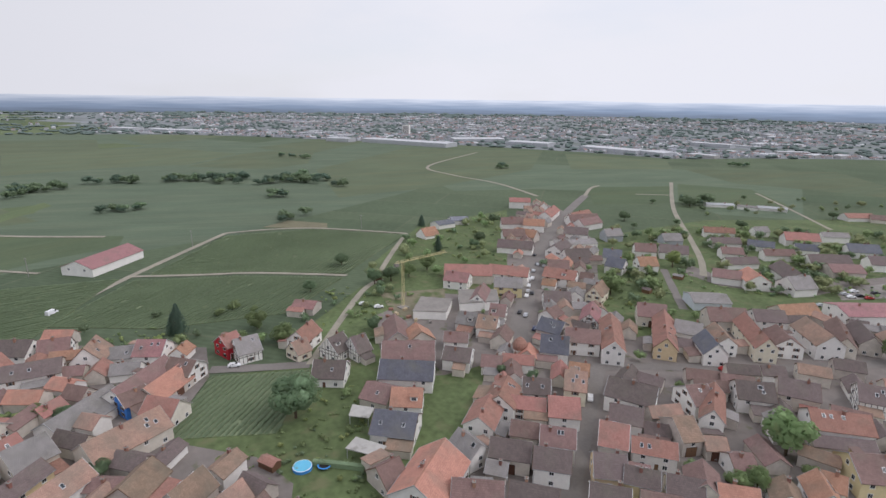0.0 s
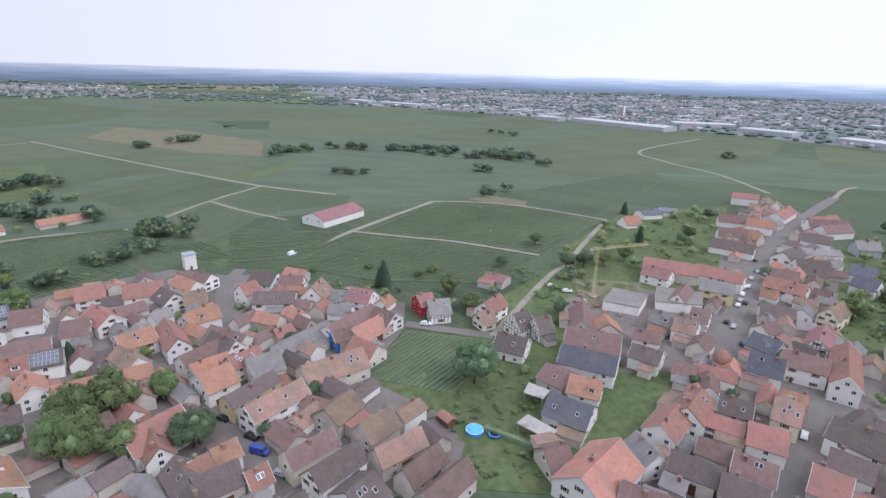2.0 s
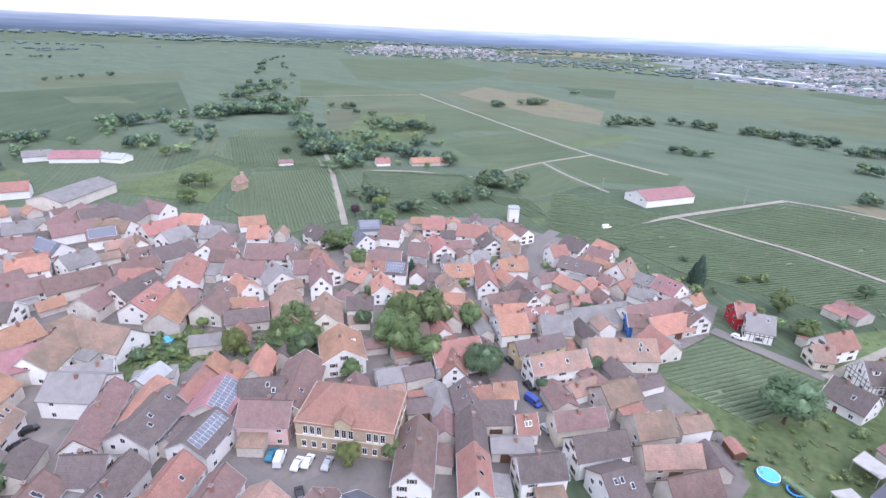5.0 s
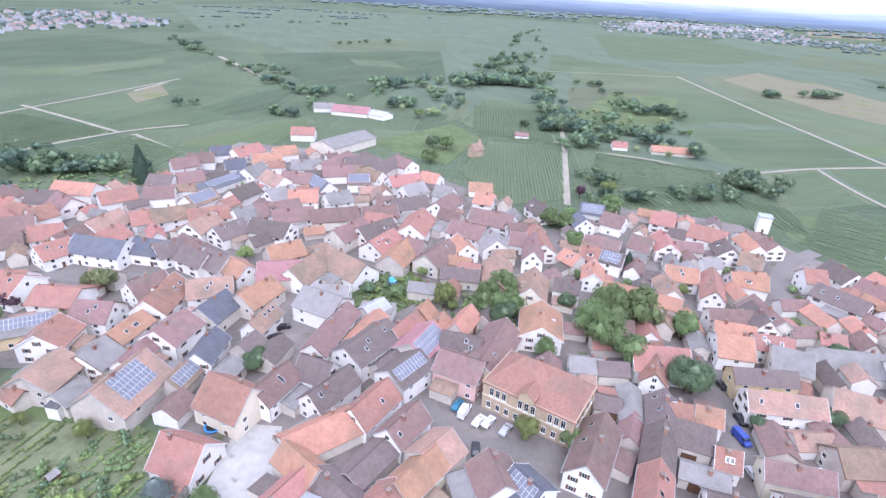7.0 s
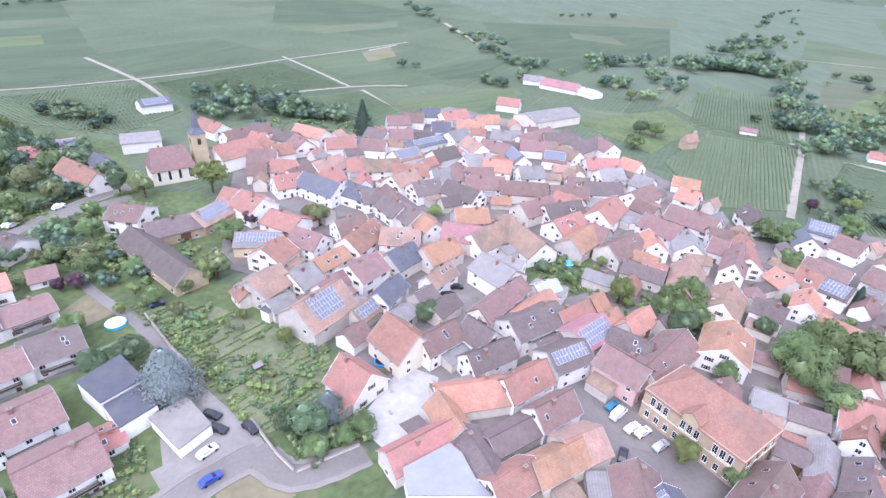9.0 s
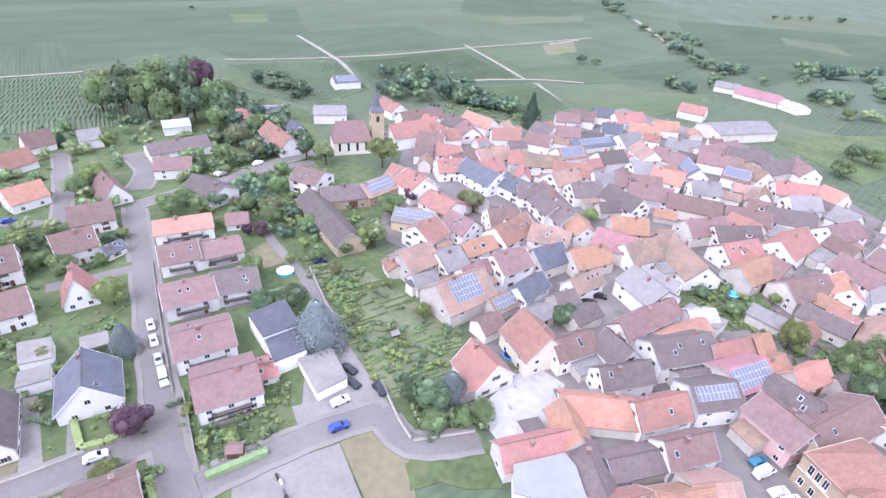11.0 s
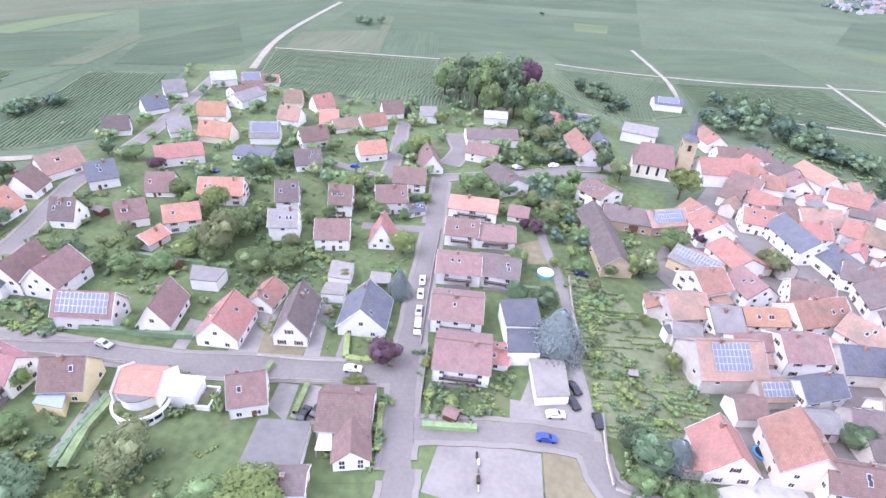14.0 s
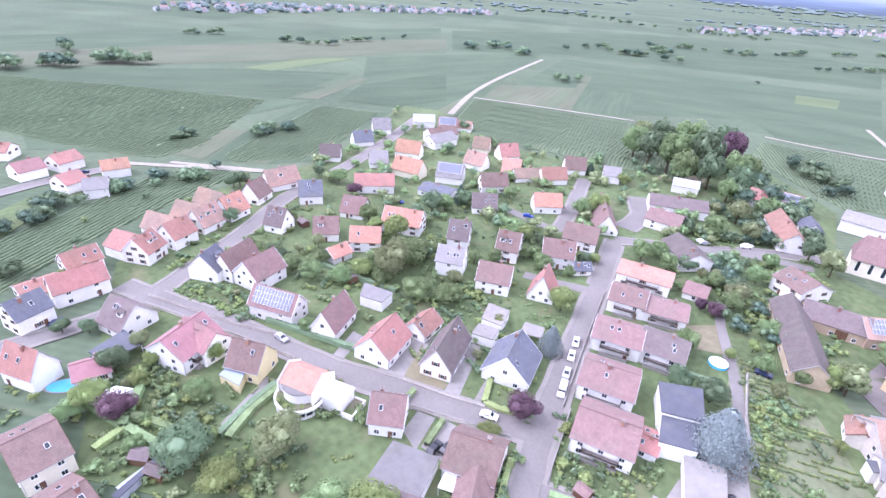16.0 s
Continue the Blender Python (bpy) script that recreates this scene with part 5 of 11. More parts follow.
def tree(x, y, h, w, kind="g"):
    """A tree of height h and crown width w."""
    word = LEAF_WORDS[kind]
    con = kind in "cb"
    root = tagged(new("conifer" if con else "tree", None), f"{word} {'conifer with a pointed crown' if con else 'leafy tree with a full crown'} among the houses", "tree", group="trees")
    root.matrix_basis = pose(x, y, 0, 0, 0, rng.uniform(0, 360))
    child("trunk", TRUNK, root, Matrix.Diagonal((h, h, h, 1)))
    child("crown", rng.choice((FINE if x * x + y * y < 150 ** 2 else CROWNS)[kind]), root, Matrix.Translation((0, 0, 0.02 * h)) @ Matrix.Diagonal((w, w * rng.uniform(0.9, 1.1), h, 1)))
    return root


def shrub(x, y, h, w, kind="g"):
    ob = new("shrub", rng.choice(BUSHES[kind]))
    ob.matrix_basis = pose(x, y, -0.12 * h, 0, 0, rng.uniform(0, 360)) @ Matrix.Diagonal((w, w, h, 1))
    return tagged(ob, f"{LEAF_WORDS[kind]} garden shrub growing on the lawn", "shrub", group="garden shrubs")


def free(x, y, gap):
    """True where no house stands within gap metres, off the roads and open yards."""
    if any(inside((x, y), yard) for yard in YARDS):
        return False
    for hx, hy, hd, l, w in FOOT:
        dx, dy = x - hx, y - hy
        if abs(dx) + abs(dy) < 60:
            c, s = math.cos(radians(hd)), math.sin(radians(hd))
            if abs(dx * c + dy * s) < l + gap and abs(dy * c - dx * s) < w + gap:
                return False
    for pts, half in WAYS:
        for a, b in zip(pts, pts[1:]):
            ab = b - a
            t = max(0, min(1, (Vector((x, y)) - a).dot(ab) / max(ab.length_squared, 1e-6)))
            if (a + ab * t - Vector((x, y))).length < half + gap:
                return False
    return True


def spots_in(poly, n, gap, seed):
    r = random.Random(seed)
    xs, ys = [p[0] for p in poly], [p[1] for p in poly]
    got, tries = [], 0
    while len(got) < n and tries < n * 12:
        tries += 1
        p = (r.uniform(min(xs), max(xs)), r.uniform(min(ys), max(ys)))
        if inside(p, poly) and free(p[0], p[1], gap):
            got.append(p)
    return got


def bed_rows(poly, heading, seed):
    """Places along planted rows inside poly, in blocks with bare ground between them."""
    r = random.Random(seed)
    c, s = math.cos(radians(heading)), math.sin(radians(heading))
    loc = [(x * c + y * s, y * c - x * s) for x, y in poly]
    us, vs, got = [p[0] for p in loc], [p[1] for p in loc], []
    v = min(vs)
    while v < max(vs):
        u = min(us)
        while u < max(us):
            run, crop = r.uniform(2.5, 7.0), r.random()
            k = 0.0
            while crop > 0.56 and k < run:
                p = ((u + k) * c - v * s, (u + k) * s + v * c)
                if inside(p, poly) and free(p[0], p[1], 0.5):
                    got.append((p, 0.4 + 0.6 * crop))
                k += 0.75
            u += run + r.uniform(0.4, 1.4)
        v += r.choice((1.25, 1.4, 1.7))
    return got


def garden(poly, shrubs, plants, seed, kinds="ggyyo", rows=None):
    """Shrubs one by one, and low beds and tufts as one mass, wherever no house or road is; rows: the heading of planted rows."""
    r = random.Random(seed)
    for x, y in spots_in(poly, shrubs, 1.2, seed):
        h = r.uniform(1.2, 3.4)
        shrub(x, y, h, h * r.uniform(0.9, 1.5), r.choice(kinds))
    vs, fs, ms, ns = [], [], [], []
    for (x, y), h in bed_rows(poly, rows, seed + 2) if rows is not None else ():
        m, src, w, o = r.choice((0, 1, 1, 2)), r.choice(TUFTS), r.uniform(1.0, 1.4), len(vs)
        vs += [(x + w * q.co.x, y + w * q.co.y, h * (q.co.z - 0.12)) for q in src.vertices]
        ns += CROWN_NORMALS[src.name]
        fs += [tuple(o + v for v in q.vertices) for q in src.polygons]
        ms += [m + 4 * q.material_index for q in src.polygons]
    for x, y in spots_in(poly, int(plants * (0.5 if rows is not None else 0.6)), 0.5, seed + 1):
        h, m, src, a = r.choice((0.5, 0.7, 1.0, 1.5, 2.2)) * r.uniform(0.8, 1.2), r.randrange(4), r.choice(TUFTS), r.uniform(0, 6.28)
        for k in range(r.randint(1, 3)):
            px, py, w, o = x + math.cos(a) * k * (0.5 + h * 0.6), y + math.sin(a) * k * (0.5 + h * 0.6), (0.6 + h * 0.75) * r.uniform(0.8, 1.3), len(vs)
            vs += [(px + w * q.co.x, py + w * q.co.y, h * (q.co.z - 0.12)) for q in src.vertices]
            ns += CROWN_NORMALS[src.name]
            fs += [tuple(o + v for v in q.vertices) for q in src.polygons]
            ms += [m + 4 * q.material_index for q in src.polygons]
    beds = mesh_from("garden_beds", vs, fs, [LEAVES["g"], LEAVES["y"], LEAVES["g"], LEAVES["d"], CORES["g"], CORES["y"], CORES["g"], CORES["d"]], mats=ms)
    beds.normals_split_custom_set_from_vertices(ns)
    tagged(new("garden_beds", beds), "low garden beds, tufts and vegetable rows", "plants", kind="stuff")


def inside(p, poly):
    hit = False
    for i in range(len(poly)):
        (x1, y1), (x2, y2) = poly[i - 1], poly[i]
        if (y1 > p[1]) != (y2 > p[1]) and p[0] < (x2 - x1) * (p[1] - y1) / (y2 - y1) + x1:
            hit = not hit
    return hit


def vineyard(poly, heading, label, spacing=2.1, step=2.4, height=1.1, floor=True):
    """Rows of vines along heading inside poly, over a grassy floor."""
    if floor:
        patch("vineyard_floor", poly, M_SOIL, "mown grass and bare soil between vine rows", "vineyard ground")
    spacing, height = spacing * 0.82, height * 0.78
    c, s = math.cos(radians(heading)), math.sin(radians(heading))
    loc = [(x * c + y * s, -x * s + y * c) for x, y in poly]
    r = random.Random(len(poly) * 31 + int(abs(poly[0][0])))
    vs, fs = [], []
    v0, v1 = min(p[1] for p in loc), max(p[1] for p in loc)
    v = v0 + spacing / 2
    while v < v1:
        cuts = sorted(x1 + (v - y1) * (x2 - x1) / (y2 - y1) for (x1, y1), (x2, y2) in zip(loc, loc[1:] + loc[:1]) if (y1 > v) != (y2 > v))
        for a, b in zip(cuts[::2], cuts[1::2]):
            n = max(2, int((b - a) / step))
            prev = None
            for i in range(n + 1):
                u = a + (b - a) * i / n
                h, w, o = height * r.uniform(0.75, 1.15), r.uniform(0.42, 0.62), r.uniform(-0.12, 0.12)
                if i in (0, n):
                    h *= 0.6
                k = len(vs)
                for dy, z in ((-w * 1.1, 0.0), (-w, h * 0.85), (r.uniform(-0.1, 0.1), h), (w, h * 0.85), (w * 1.1, 0.0)):
                    q = v + o + dy
                    vs.append((u * c - q * s, u * s + q * c, z + 0.03))
                if prev is not None and r.random() > 0.004:
                    fs += [(prev + j, k + j, k + j + 1, prev + j + 1) for j in range(4)]
                prev = k
        v += spacing
    return tagged(new("vine_rows", mesh_from("vine_rows", vs, fs, M_VINE)), label, "vineyard", kind="stuff")


def wood(spots, label, kinds="gdg", name="wood"):
    """A far wood or hedge as one mass of crowns; spots are x, y, height, width."""
    r = random.Random(len(spots))
    vs, fs, ms, ns = [], [], [], []
    for x, y, h, w in spots:
        src = r.choice(BUSHES[r.choice(kinds)])
        b = len(vs)
        a = r.uniform(0, 6.28)
        z0 = rise(math.hypot(x, y)) - 0.12 * h
        for vert in src.vertices:
            p = vert.co
            vs.append((x + w * (p.x * math.cos(a) - p.y * math.sin(a)), y + w * (p.x * math.sin(a) + p.y * math.cos(a)), z0 + p.z * h))
        ca, sa = math.cos(a), math.sin(a)
        ns += [(n[0] * ca - n[1] * sa, n[0] * sa + n[1] * ca, n[2]) for n in CROWN_NORMALS[src.name]]
        m = r.randrange(3)
        for poly in src.polygons:
            fs.append(tuple(i + b for i in poly.vertices))
            ms.append(m + 3 * poly.material_index)
    tones = "gdo" if name == "garden_trees" else "dcd"
    me = mesh_from(name, vs, fs, [LEAVES[k] for k in tones] + [CORES[k] for k in tones], mats=ms)
    me.normals_split_custom_set_from_vertices(ns)
    return tagged(new(name, me), label, "trees", kind="stuff")


# ---------------------------------------------------------------- vehicles
M_TYRE = mat("tyre", (0.02, 0.02, 0.02), 0.9, 0.1)
PAINT = {k: mat(k + "_car_paint", c, 0.3, 0.03, spec=0.6) for k, c in
         {"white": (0.75, 0.75, 0.76), "silver": (0.42, 0.43, 0.45), "black": (0.02, 0.02, 0.024), "blue": (0.03, 0.06, 0.30), "dark blue": (0.02, 0.03, 0.08), "teal": (0.03, 0.16, 0.24), "red": (0.35, 0.02, 0.02)}.items()}


def car_body(length, width, height, van):
    """A rounded car shell lofted over its side outline."""
    l = length / 2
    if van:
        low = [(-l, 0.35), (-l, 1.0), (-l + 0.05, height), (l - 1.5, height), (l - 0.75, 1.15), (l, 0.95), (l, 0.35)]
    else:
        low = [(-l, 0.4), (-l + 0.03, 0.88), (-l + 0.25, 0.95), (-l + 0.9, height), (l - 1.9, height), (l - 1.15, 0.95), (l - 0.1, 0.8), (l, 0.4)]
    vs, fs, n = [], [], len(low)
    for y in (-1, -0.86, 0.86, 1):
        for x, z in low:
            pinch = 1.0 if z < 1.0 else 0.84
            vs.append((x * (0.97 if abs(y) == 1 else 1), y * width / 2 * pinch, z - (0.05 if abs(y) == 1 else 0)))
    for r in range(3):
        fs += [(r * n + i, r * n + (i + 1) % n, (r + 1) * n + (i + 1) % n, (r + 1) * n + i) for i in range(n)]
    fs += [tuple(range(n))[::-1], tuple(range(3 * n, 4 * n))]
    return vs, fs


def wheel_mesh():
    vs, fs = [], []
    for y in (-0.1, 0.1):
        vs += [(0.32 * math.cos(a * 0.5236), y, 0.32 * math.sin(a * 0.5236)) for a in range(12)]
    fs = [(i, (i + 1) % 12, 12 + (i + 1) % 12, 12 + i) for i in range(12)] + [tuple(range(12))[::-1], tuple(range(12, 24))]
    return mesh_from("wheel", vs, fs, M_TYRE)


WHEEL = wheel_mesh()
CAR_MESH = {}


def car(x, y, heading, colour, van=False):
    kind = "van" if van else "car"
    ln, wd, ht = (5.2, 1.95, 2.1) if van else (4.35, 1.78, 1.45)
    if (colour, van) not in CAR_MESH:
        v, f = car_body(ln, wd, ht, van)
        gl = [(-ln / 2 + 0.95, ln / 2 - 1.95, -wd / 2 * 0.93, wd / 2 * 0.93, 1.0, ht - 0.16)] if not van else [(ln / 2 - 1.75, ln / 2 - 1.0, -wd / 2 * 0.9, wd / 2 * 0.9, 1.2, 1.85)]
        CAR_MESH[(colour, van)] = (mesh_from("body", v, f, PAINT[colour]), boxes("side_windows", gl, M_GLASS))
    root = tagged(new(kind, None), f"parked {colour} {kind} standing on the paved ground", kind, group="parked vehicles")
    root.matrix_basis = pose(x, y, 0.28, 0, 0, heading)
    bm_, gm_ = CAR_MESH[(colour, van)]
    child("body", bm_, root)
    child("side_windows", gm_, root)
    if not van:
        shield = mesh_from("windscreen", [(ln / 2 - 1.16, -0.62, 0.99), (ln / 2 - 1.16, 0.62, 0.99), (ln / 2 - 1.86, 0.55, 1.44), (ln / 2 - 1.86, -0.55, 1.44)], [(0, 1, 2, 3)], M_GLASS)
        child("windscreen", shield, root, pose(0.03, 0, 0.02))
    for sx in (-1, 1):
        for sy in (-1, 1):
            child("wheel", WHEEL, root, pose(sx * ln * 0.31, sy * wd * 0.46, 0.32))
    return root


def grove(poly, n, h0, h1, kinds, seed):
    """Single trees scattered over gardens and yards, clear of houses and roads."""
    r = random.Random(seed)
    far = []
    for x, y in spots_in(poly, n, 1.0, seed):
        h = r.uniform(h0, h1)
        if math.hypot(x, y) > 190:
            far.append((x, y, h, h * r.uniform(0.85, 1.3)))
            continue
        tree(x, y, h, h * r.uniform(0.85, 1.3), r.choice(kinds))
    if far:
        wood(far, "scattered garden trees between the far houses", "gdg", "garden_trees")


def hedge(line, h, w, n):
    """n uneven crowns along a line, as one far wood."""
    r = random.Random(n + int(abs(line[0][0])))
    spots = []
    for i in range(n):
        s = r.uniform(0, len(line) - 1.001) if len(line) > 1 else 0
        k = int(s)
        a, b = line[k], line[min(k + 1, len(line) - 1)]
        f = s - k
        q = r.uniform(0.65, 1.2)
        spots.append((a[0] + (b[0] - a[0]) * f + r.gauss(0, w * 0.4), a[1] + (b[1] - a[1]) * f + r.gauss(0, w * 0.4), h * q, w * q))
    return wood(spots, "hedge and tree belt of mixed green crowns between fields")


# ---------------------------------------------------------------- vineyards
vineyard([(523.2, -41.8), (486.6, -67.2), (447.9, -103.5), (402.7, -140.0), (355.8, -174.1), (280.0, -98.3), (273.2, -75.3), (285.4, -63.1), (330.8, -36.2), (370.8, -20.5)], 125, "long green rows of leafy grape vines", 2.6, 4.0)
vineyard([(323.9, -197.5), (288.2, -221.9), (253.8, -174.9), (234.0, -131.2), (247.2, -101.9), (259.2, -102.4)], 125, "long green rows of leafy grape vines", 2.2, 4.0)
vineyard([(-224.6, -183.4), (-290.7, -211.5), (-321.9, -173.1), (-230.1, -118.2), (-201.6, -132.9), (-211.5, -157.8)], 36, "long green rows of leafy grape vines", 2.2, 4.0)
vineyard([(-335.5, -270.7), (-419.2, -310.6), (-435.9, -259.9), (-328.4, -180.8), (-312.7, -210.1)], 38, "long green rows of leafy grape vines", 2.6, 4.0)
vineyard([(63.5, -413.9), (34.6, -422.4), (26.4, -376.0), (52.7, -354.8)], -74, "long green rows of leafy grape vines", 2.6, 4.0)
vineyard([(52.5, -359.3), (28.7, -373.0), (13.6, -317.5), (31.1, -308.1)], 103, "long green rows of leafy grape vines", 2.6, 4.0)
vineyard([(-172.6, 47.4), (-155.3, 75.7), (-128.2, 50.6), (-145.6, 25.3)], 126, "long green rows of leafy grape vines", 2.2, 2.0, 0.75)
vineyard([(-302.4, 57.6), (-361.7, 119.7), (-341.7, 176.5), (-288.7, 217.2), (-240.6, 140.3), (-275.8, 102.0)], 124, "long green rows of leafy grape vines", 2.6, 4.0)
vineyard([(-256.6, 9.6), (-298.5, 50.4), (-269.9, 97.0), (-235.1, 135.5), (-208.5, 91.5), (-226.2, 43.6)], 121, "long green rows of leafy grape vines", 2.2, 4.0)
vineyard([(-326.8, -148.8), (-347.0, -79.9), (-314.3, -65.6), (-291.3, -90.6), (-275.1, -126.1)], 57, "long green rows of leafy grape vines", 2.2, 4.0)
vineyard([(-263.9, -104.4), (-287.0, -82.7), (-265.2, -65.0), (-241.0, -90.8)], 48, "long green rows of leafy grape vines", 2.2, 4.0)
vineyard([(-320.0, -264.4), (-396.3, -303.5), (-424.3, -254.8), (-332.2, -183.6), (-305.7, -223.0)], 38, "long green rows of leafy grape vines", 2.6, 4.0)
vineyard([(-304.1, -62.7), (-307.5, -31.3), (-276.0, -15.8), (-272.7, -27.1)], 46, "long green rows of leafy grape vines", 2.2, 4.0)
vineyard([(239.4, -244.0), (285.1, -315.5), (214.3, -346.0), (162.3, -254.6), (211.3, -241.4)], -67, "long green rows of leafy grape vines", 2.6, 4.0)
vineyard([(213.4, -348.0), (175.6, -365.8), (128.7, -264.2), (160.9, -254.9)], -64, "long green rows of leafy grape vines", 2.6, 4.0)
vineyard([(141.2, -297.0), (115.1, -310.3), (99.5, -272.9), (129.2, -264.0)], -68, "long green rows of leafy grape vines", 2.2, 4.0)
vineyard([(94.7, -399.4), (29.0, -422.0), (7.5, -338.1), (43.0, -313.1)], -93, "long green rows of leafy grape vines", 2.6, 4.0)
vineyard([(210.6, 3.8), (251.8, -71.4), (232.9, -99.5), (198.1, -26.0), (173.4, 6.4)], -56, "long green rows of leafy grape vines", 2.2, 2.0)
vineyard([(193.8, -211.5), (266.2, -316.8), (177.7, -363.4), (127.8, -274.7), (173.3, -267.8), (187.7, -253.6)], -76, "long green rows of leafy grape vines", 2.6, 4.0)
vineyard([(98.1, -399.9), (19.1, -415.6), (-2.4, -343.4), (29.2, -304.8), (89.3, -351.7)], -61, "long green rows of leafy grape vines", 2.6, 4.0)
vineyard([(12.0, -416.8), (-82.9, -473.0), (-113.3, -382.0), (-55.5, -369.1), (-6.5, -361.8)], -129, "long green rows of leafy grape vines", 2.6, 4.0)
vineyard([(-45.1, -351.8), (-119.2, -364.8), (-126.2, -311.6), (-98.7, -290.8), (-51.6, -311.3)], -69, "long green rows of leafy grape vines", 2.6, 4.0)
vineyard([(-328.9, -19.0), (-305.5, 44.9), (-246.9, 3.2), (-263.7, -18.7)], 91, "long green rows of leafy grape vines", 2.2, 4.0)
vineyard([(-323.1, -145.6), (-338.1, -78.7), (-287.6, -78.7), (-270.6, -121.6)], 139, "long green rows of leafy grape vines", 2.2, 4.0)
vineyard([(-381.7, -297.6), (-415.4, -241.6), (-316.3, -175.9), (-296.0, -229.2)], 163, "long green rows of leafy grape vines", 2.6, 4.0)
# ---------------------------------------------------------------- houses and barns
house(163.4, -17.2, 93, 14.1, 6.9, 5, 9.0, "r", "w", detail=1)
house(178.0, -21.0, 99, 10.2, 7.5, 4.5, 8.0, "r", "w", detail=1)
house(175.1, -38.7, 125, 9.1, 9.2, 4.5, 9.0, "r", "w", detail=1)
wing(LAST[0], 182.7, -35.4, 22, 8.7, 10.1, 4, 7.5, "r", "w")
house(179.7, -50.5, 111, 9.6, 9.2, 4.5, 9.0, "r", "w", detail=1)
wing(LAST[0], 190.7, -49.5, 26, 11.6, 8.6, 3, 7.5, "w", "w")
house(185.8, -63.0, 109, 10.1, 9.2, 3.3, 9.0, "w", "w", detail=1)
wing(LAST[0], 195.0, -61.0, 26, 11.3, 8.6, 3, 7.5, "w", "w")
house(190.0, -74.7, 111, 10.1, 9.2, 3.3, 9.0, "o", "w", detail=1)
wing(LAST[0], 201.8, -72.3, 20, 12.6, 8.6, 3, 7.5, "w", "w")
house(198.9, -89.2, 120, 9.8, 9.2, 3.3, 9.0, "b", "w", detail=1)
house(206.0, -104.7, 86, 14.7, 9.2, 3.3, 9.0, "w", "w", detail=1)
house(151.7, -50.5, 123, 8.0, 10.2, 4.5, 9.5, "k", "w", detail=1)
house(139.5, -61.1, 106, 12.1, 10.2, 4.5, 9.5, "b", "w", detail=1)
wing(LAST[0], 148.9, -58.1, 113, 13.1, 7.2, 4.5, 9.5, "b", "w")
house(169.1, -83.7, 27, 7.5, 8.5, 3.5, 9.0, "d", "w", detail=1)
house(185.9, -107.5, 60, 9.5, 10.6, 4.1, 9.0, "k", "w", detail=1)
house(162.8, -114.2, 32, 9.6, 9.3, 2.6, 8.0, "b", "w", detail=1)
house(153.5, -94.5, 54, 8.8, 10, 3.5, 8.0, "b", "w", detail=1)
house(137.4, -100.6, 48, 10.6, 8.2, 4.5, 8.5, "o", "w", detail=1)
house(137.3, -88.1, 94, 7.9, 7, 2.6, 5.0, "o", "w", detail=1)
house(140.4, -121.0, 31, 15.1, 9.2, 4.5, 9.0, "o", "w", detail=1)
house(206.3, -180.1, 31, 13.3, 8.6, 3.7, 9.0, "o", "w", detail=0)
house(184.6, -161.5, 17, 14.9, 8.6, 3.7, 9.0, "o", "c", detail=0)
house(204.0, -157.6, 57, 9.1, 8.6, 3, 8.0, "g", "w", detail=0)
house(237.1, -171.5, 73, 10.9, 8.6, 3, 8.0, "k", "w", detail=0)
house(225.7, -143.4, 50, 10.3, 8.9, 3, 8.0, "d", "w", detail=0)
house(249.5, -194.8, 59, 10.8, 8.6, 3.7, 9.0, "g", "w", detail=0)
house(245.9, -225.9, 53, 13.5, 8.6, 4.4, 8.0, "s", "w", detail=0)
house(232.9, -234.7, 43, 11.6, 9.3, 3, 8.0, "b", "w", solar=1, detail=0)
house(225.9, -243.3, 34, 9.1, 8.6, 2.6, 6.0, "w", "w", detail=0)
house(190.3, -220.3, 31, 9.2, 8.6, 3.3, 8.5, "w", "c", detail=0)
house(174.1, -223.2, 65, 10.9, 9.2, 3, 8.5, "r", "w", detail=0)
house(173.5, -197.8, 13, 11.1, 8.6, 3.3, 8.5, "w", "w", detail=0)
house(167.7, -173.3, 34, 12.7, 10.5, 3.7, 9.0, "g", "w", solar=1, detail=0)
house(157.1, -206.5, 35, 9.1, 12, 3, 8.0, "o", "w", detail=0)
house(147.0, -206.1, 56, 13.5, 8.6, 2.6, 6.0, "w", "w", detail=0)
house(137.1, -214.0, 57, 12.7, 8.6, 3.3, 8.0, "r", "w", detail=0)
house(139.0, -236.0, 46, 10.7, 8.6, 3.3, 8.5, "b", "w", detail=0)
house(147.8, -181.6, 56, 12.6, 8.6, 3.7, 8.5, "b", "w", detail=1)
house(134.1, -160.3, 46, 10.2, 8.6, 3.3, 8.0, "d", "w", detail=1)
house(118.1, -183.3, 48, 11.9, 8.6, 3.7, 8.0, "o", "w", detail=1)
house(179.1, -136.1, 53, 17.4, 8.6, 4.1, 8.0, "r", "w", detail=1)
house(117.9, -128.9, 34, 7.5, 9, 5, 10.5, "d", "w", detail=1)
house(106.5, -113.6, 31, 9.0, 8.2, 5.5, 9.5, "g", "w", detail=1)
house(101.1, -137.4, 28, 7.8, 10.2, 5, 10.0, "b", "w", detail=1)
house(86.9, -147.7, 34, 10.9, 9.2, 5, 9.5, "b", "w", detail=1)
house(90.8, -118.1, 31, 10.6, 11, 4.5, 8.5, "b", "w", detail=1)
house(77.2, -126.2, 115, 9.1, 8.2, 2.2, 9.5, "r", "w", detail=1)
house(104.4, -65.2, 117, 12.2, 7.3, 3.5, 9.0, "b", "w")
house(87.7, -69.6, 111, 12.2, 10.2, 3.5, 8.5, "r", "w")
house(87.3, -83.5, 104, 8.9, 7, 2.6, 5.5, "r", "w")
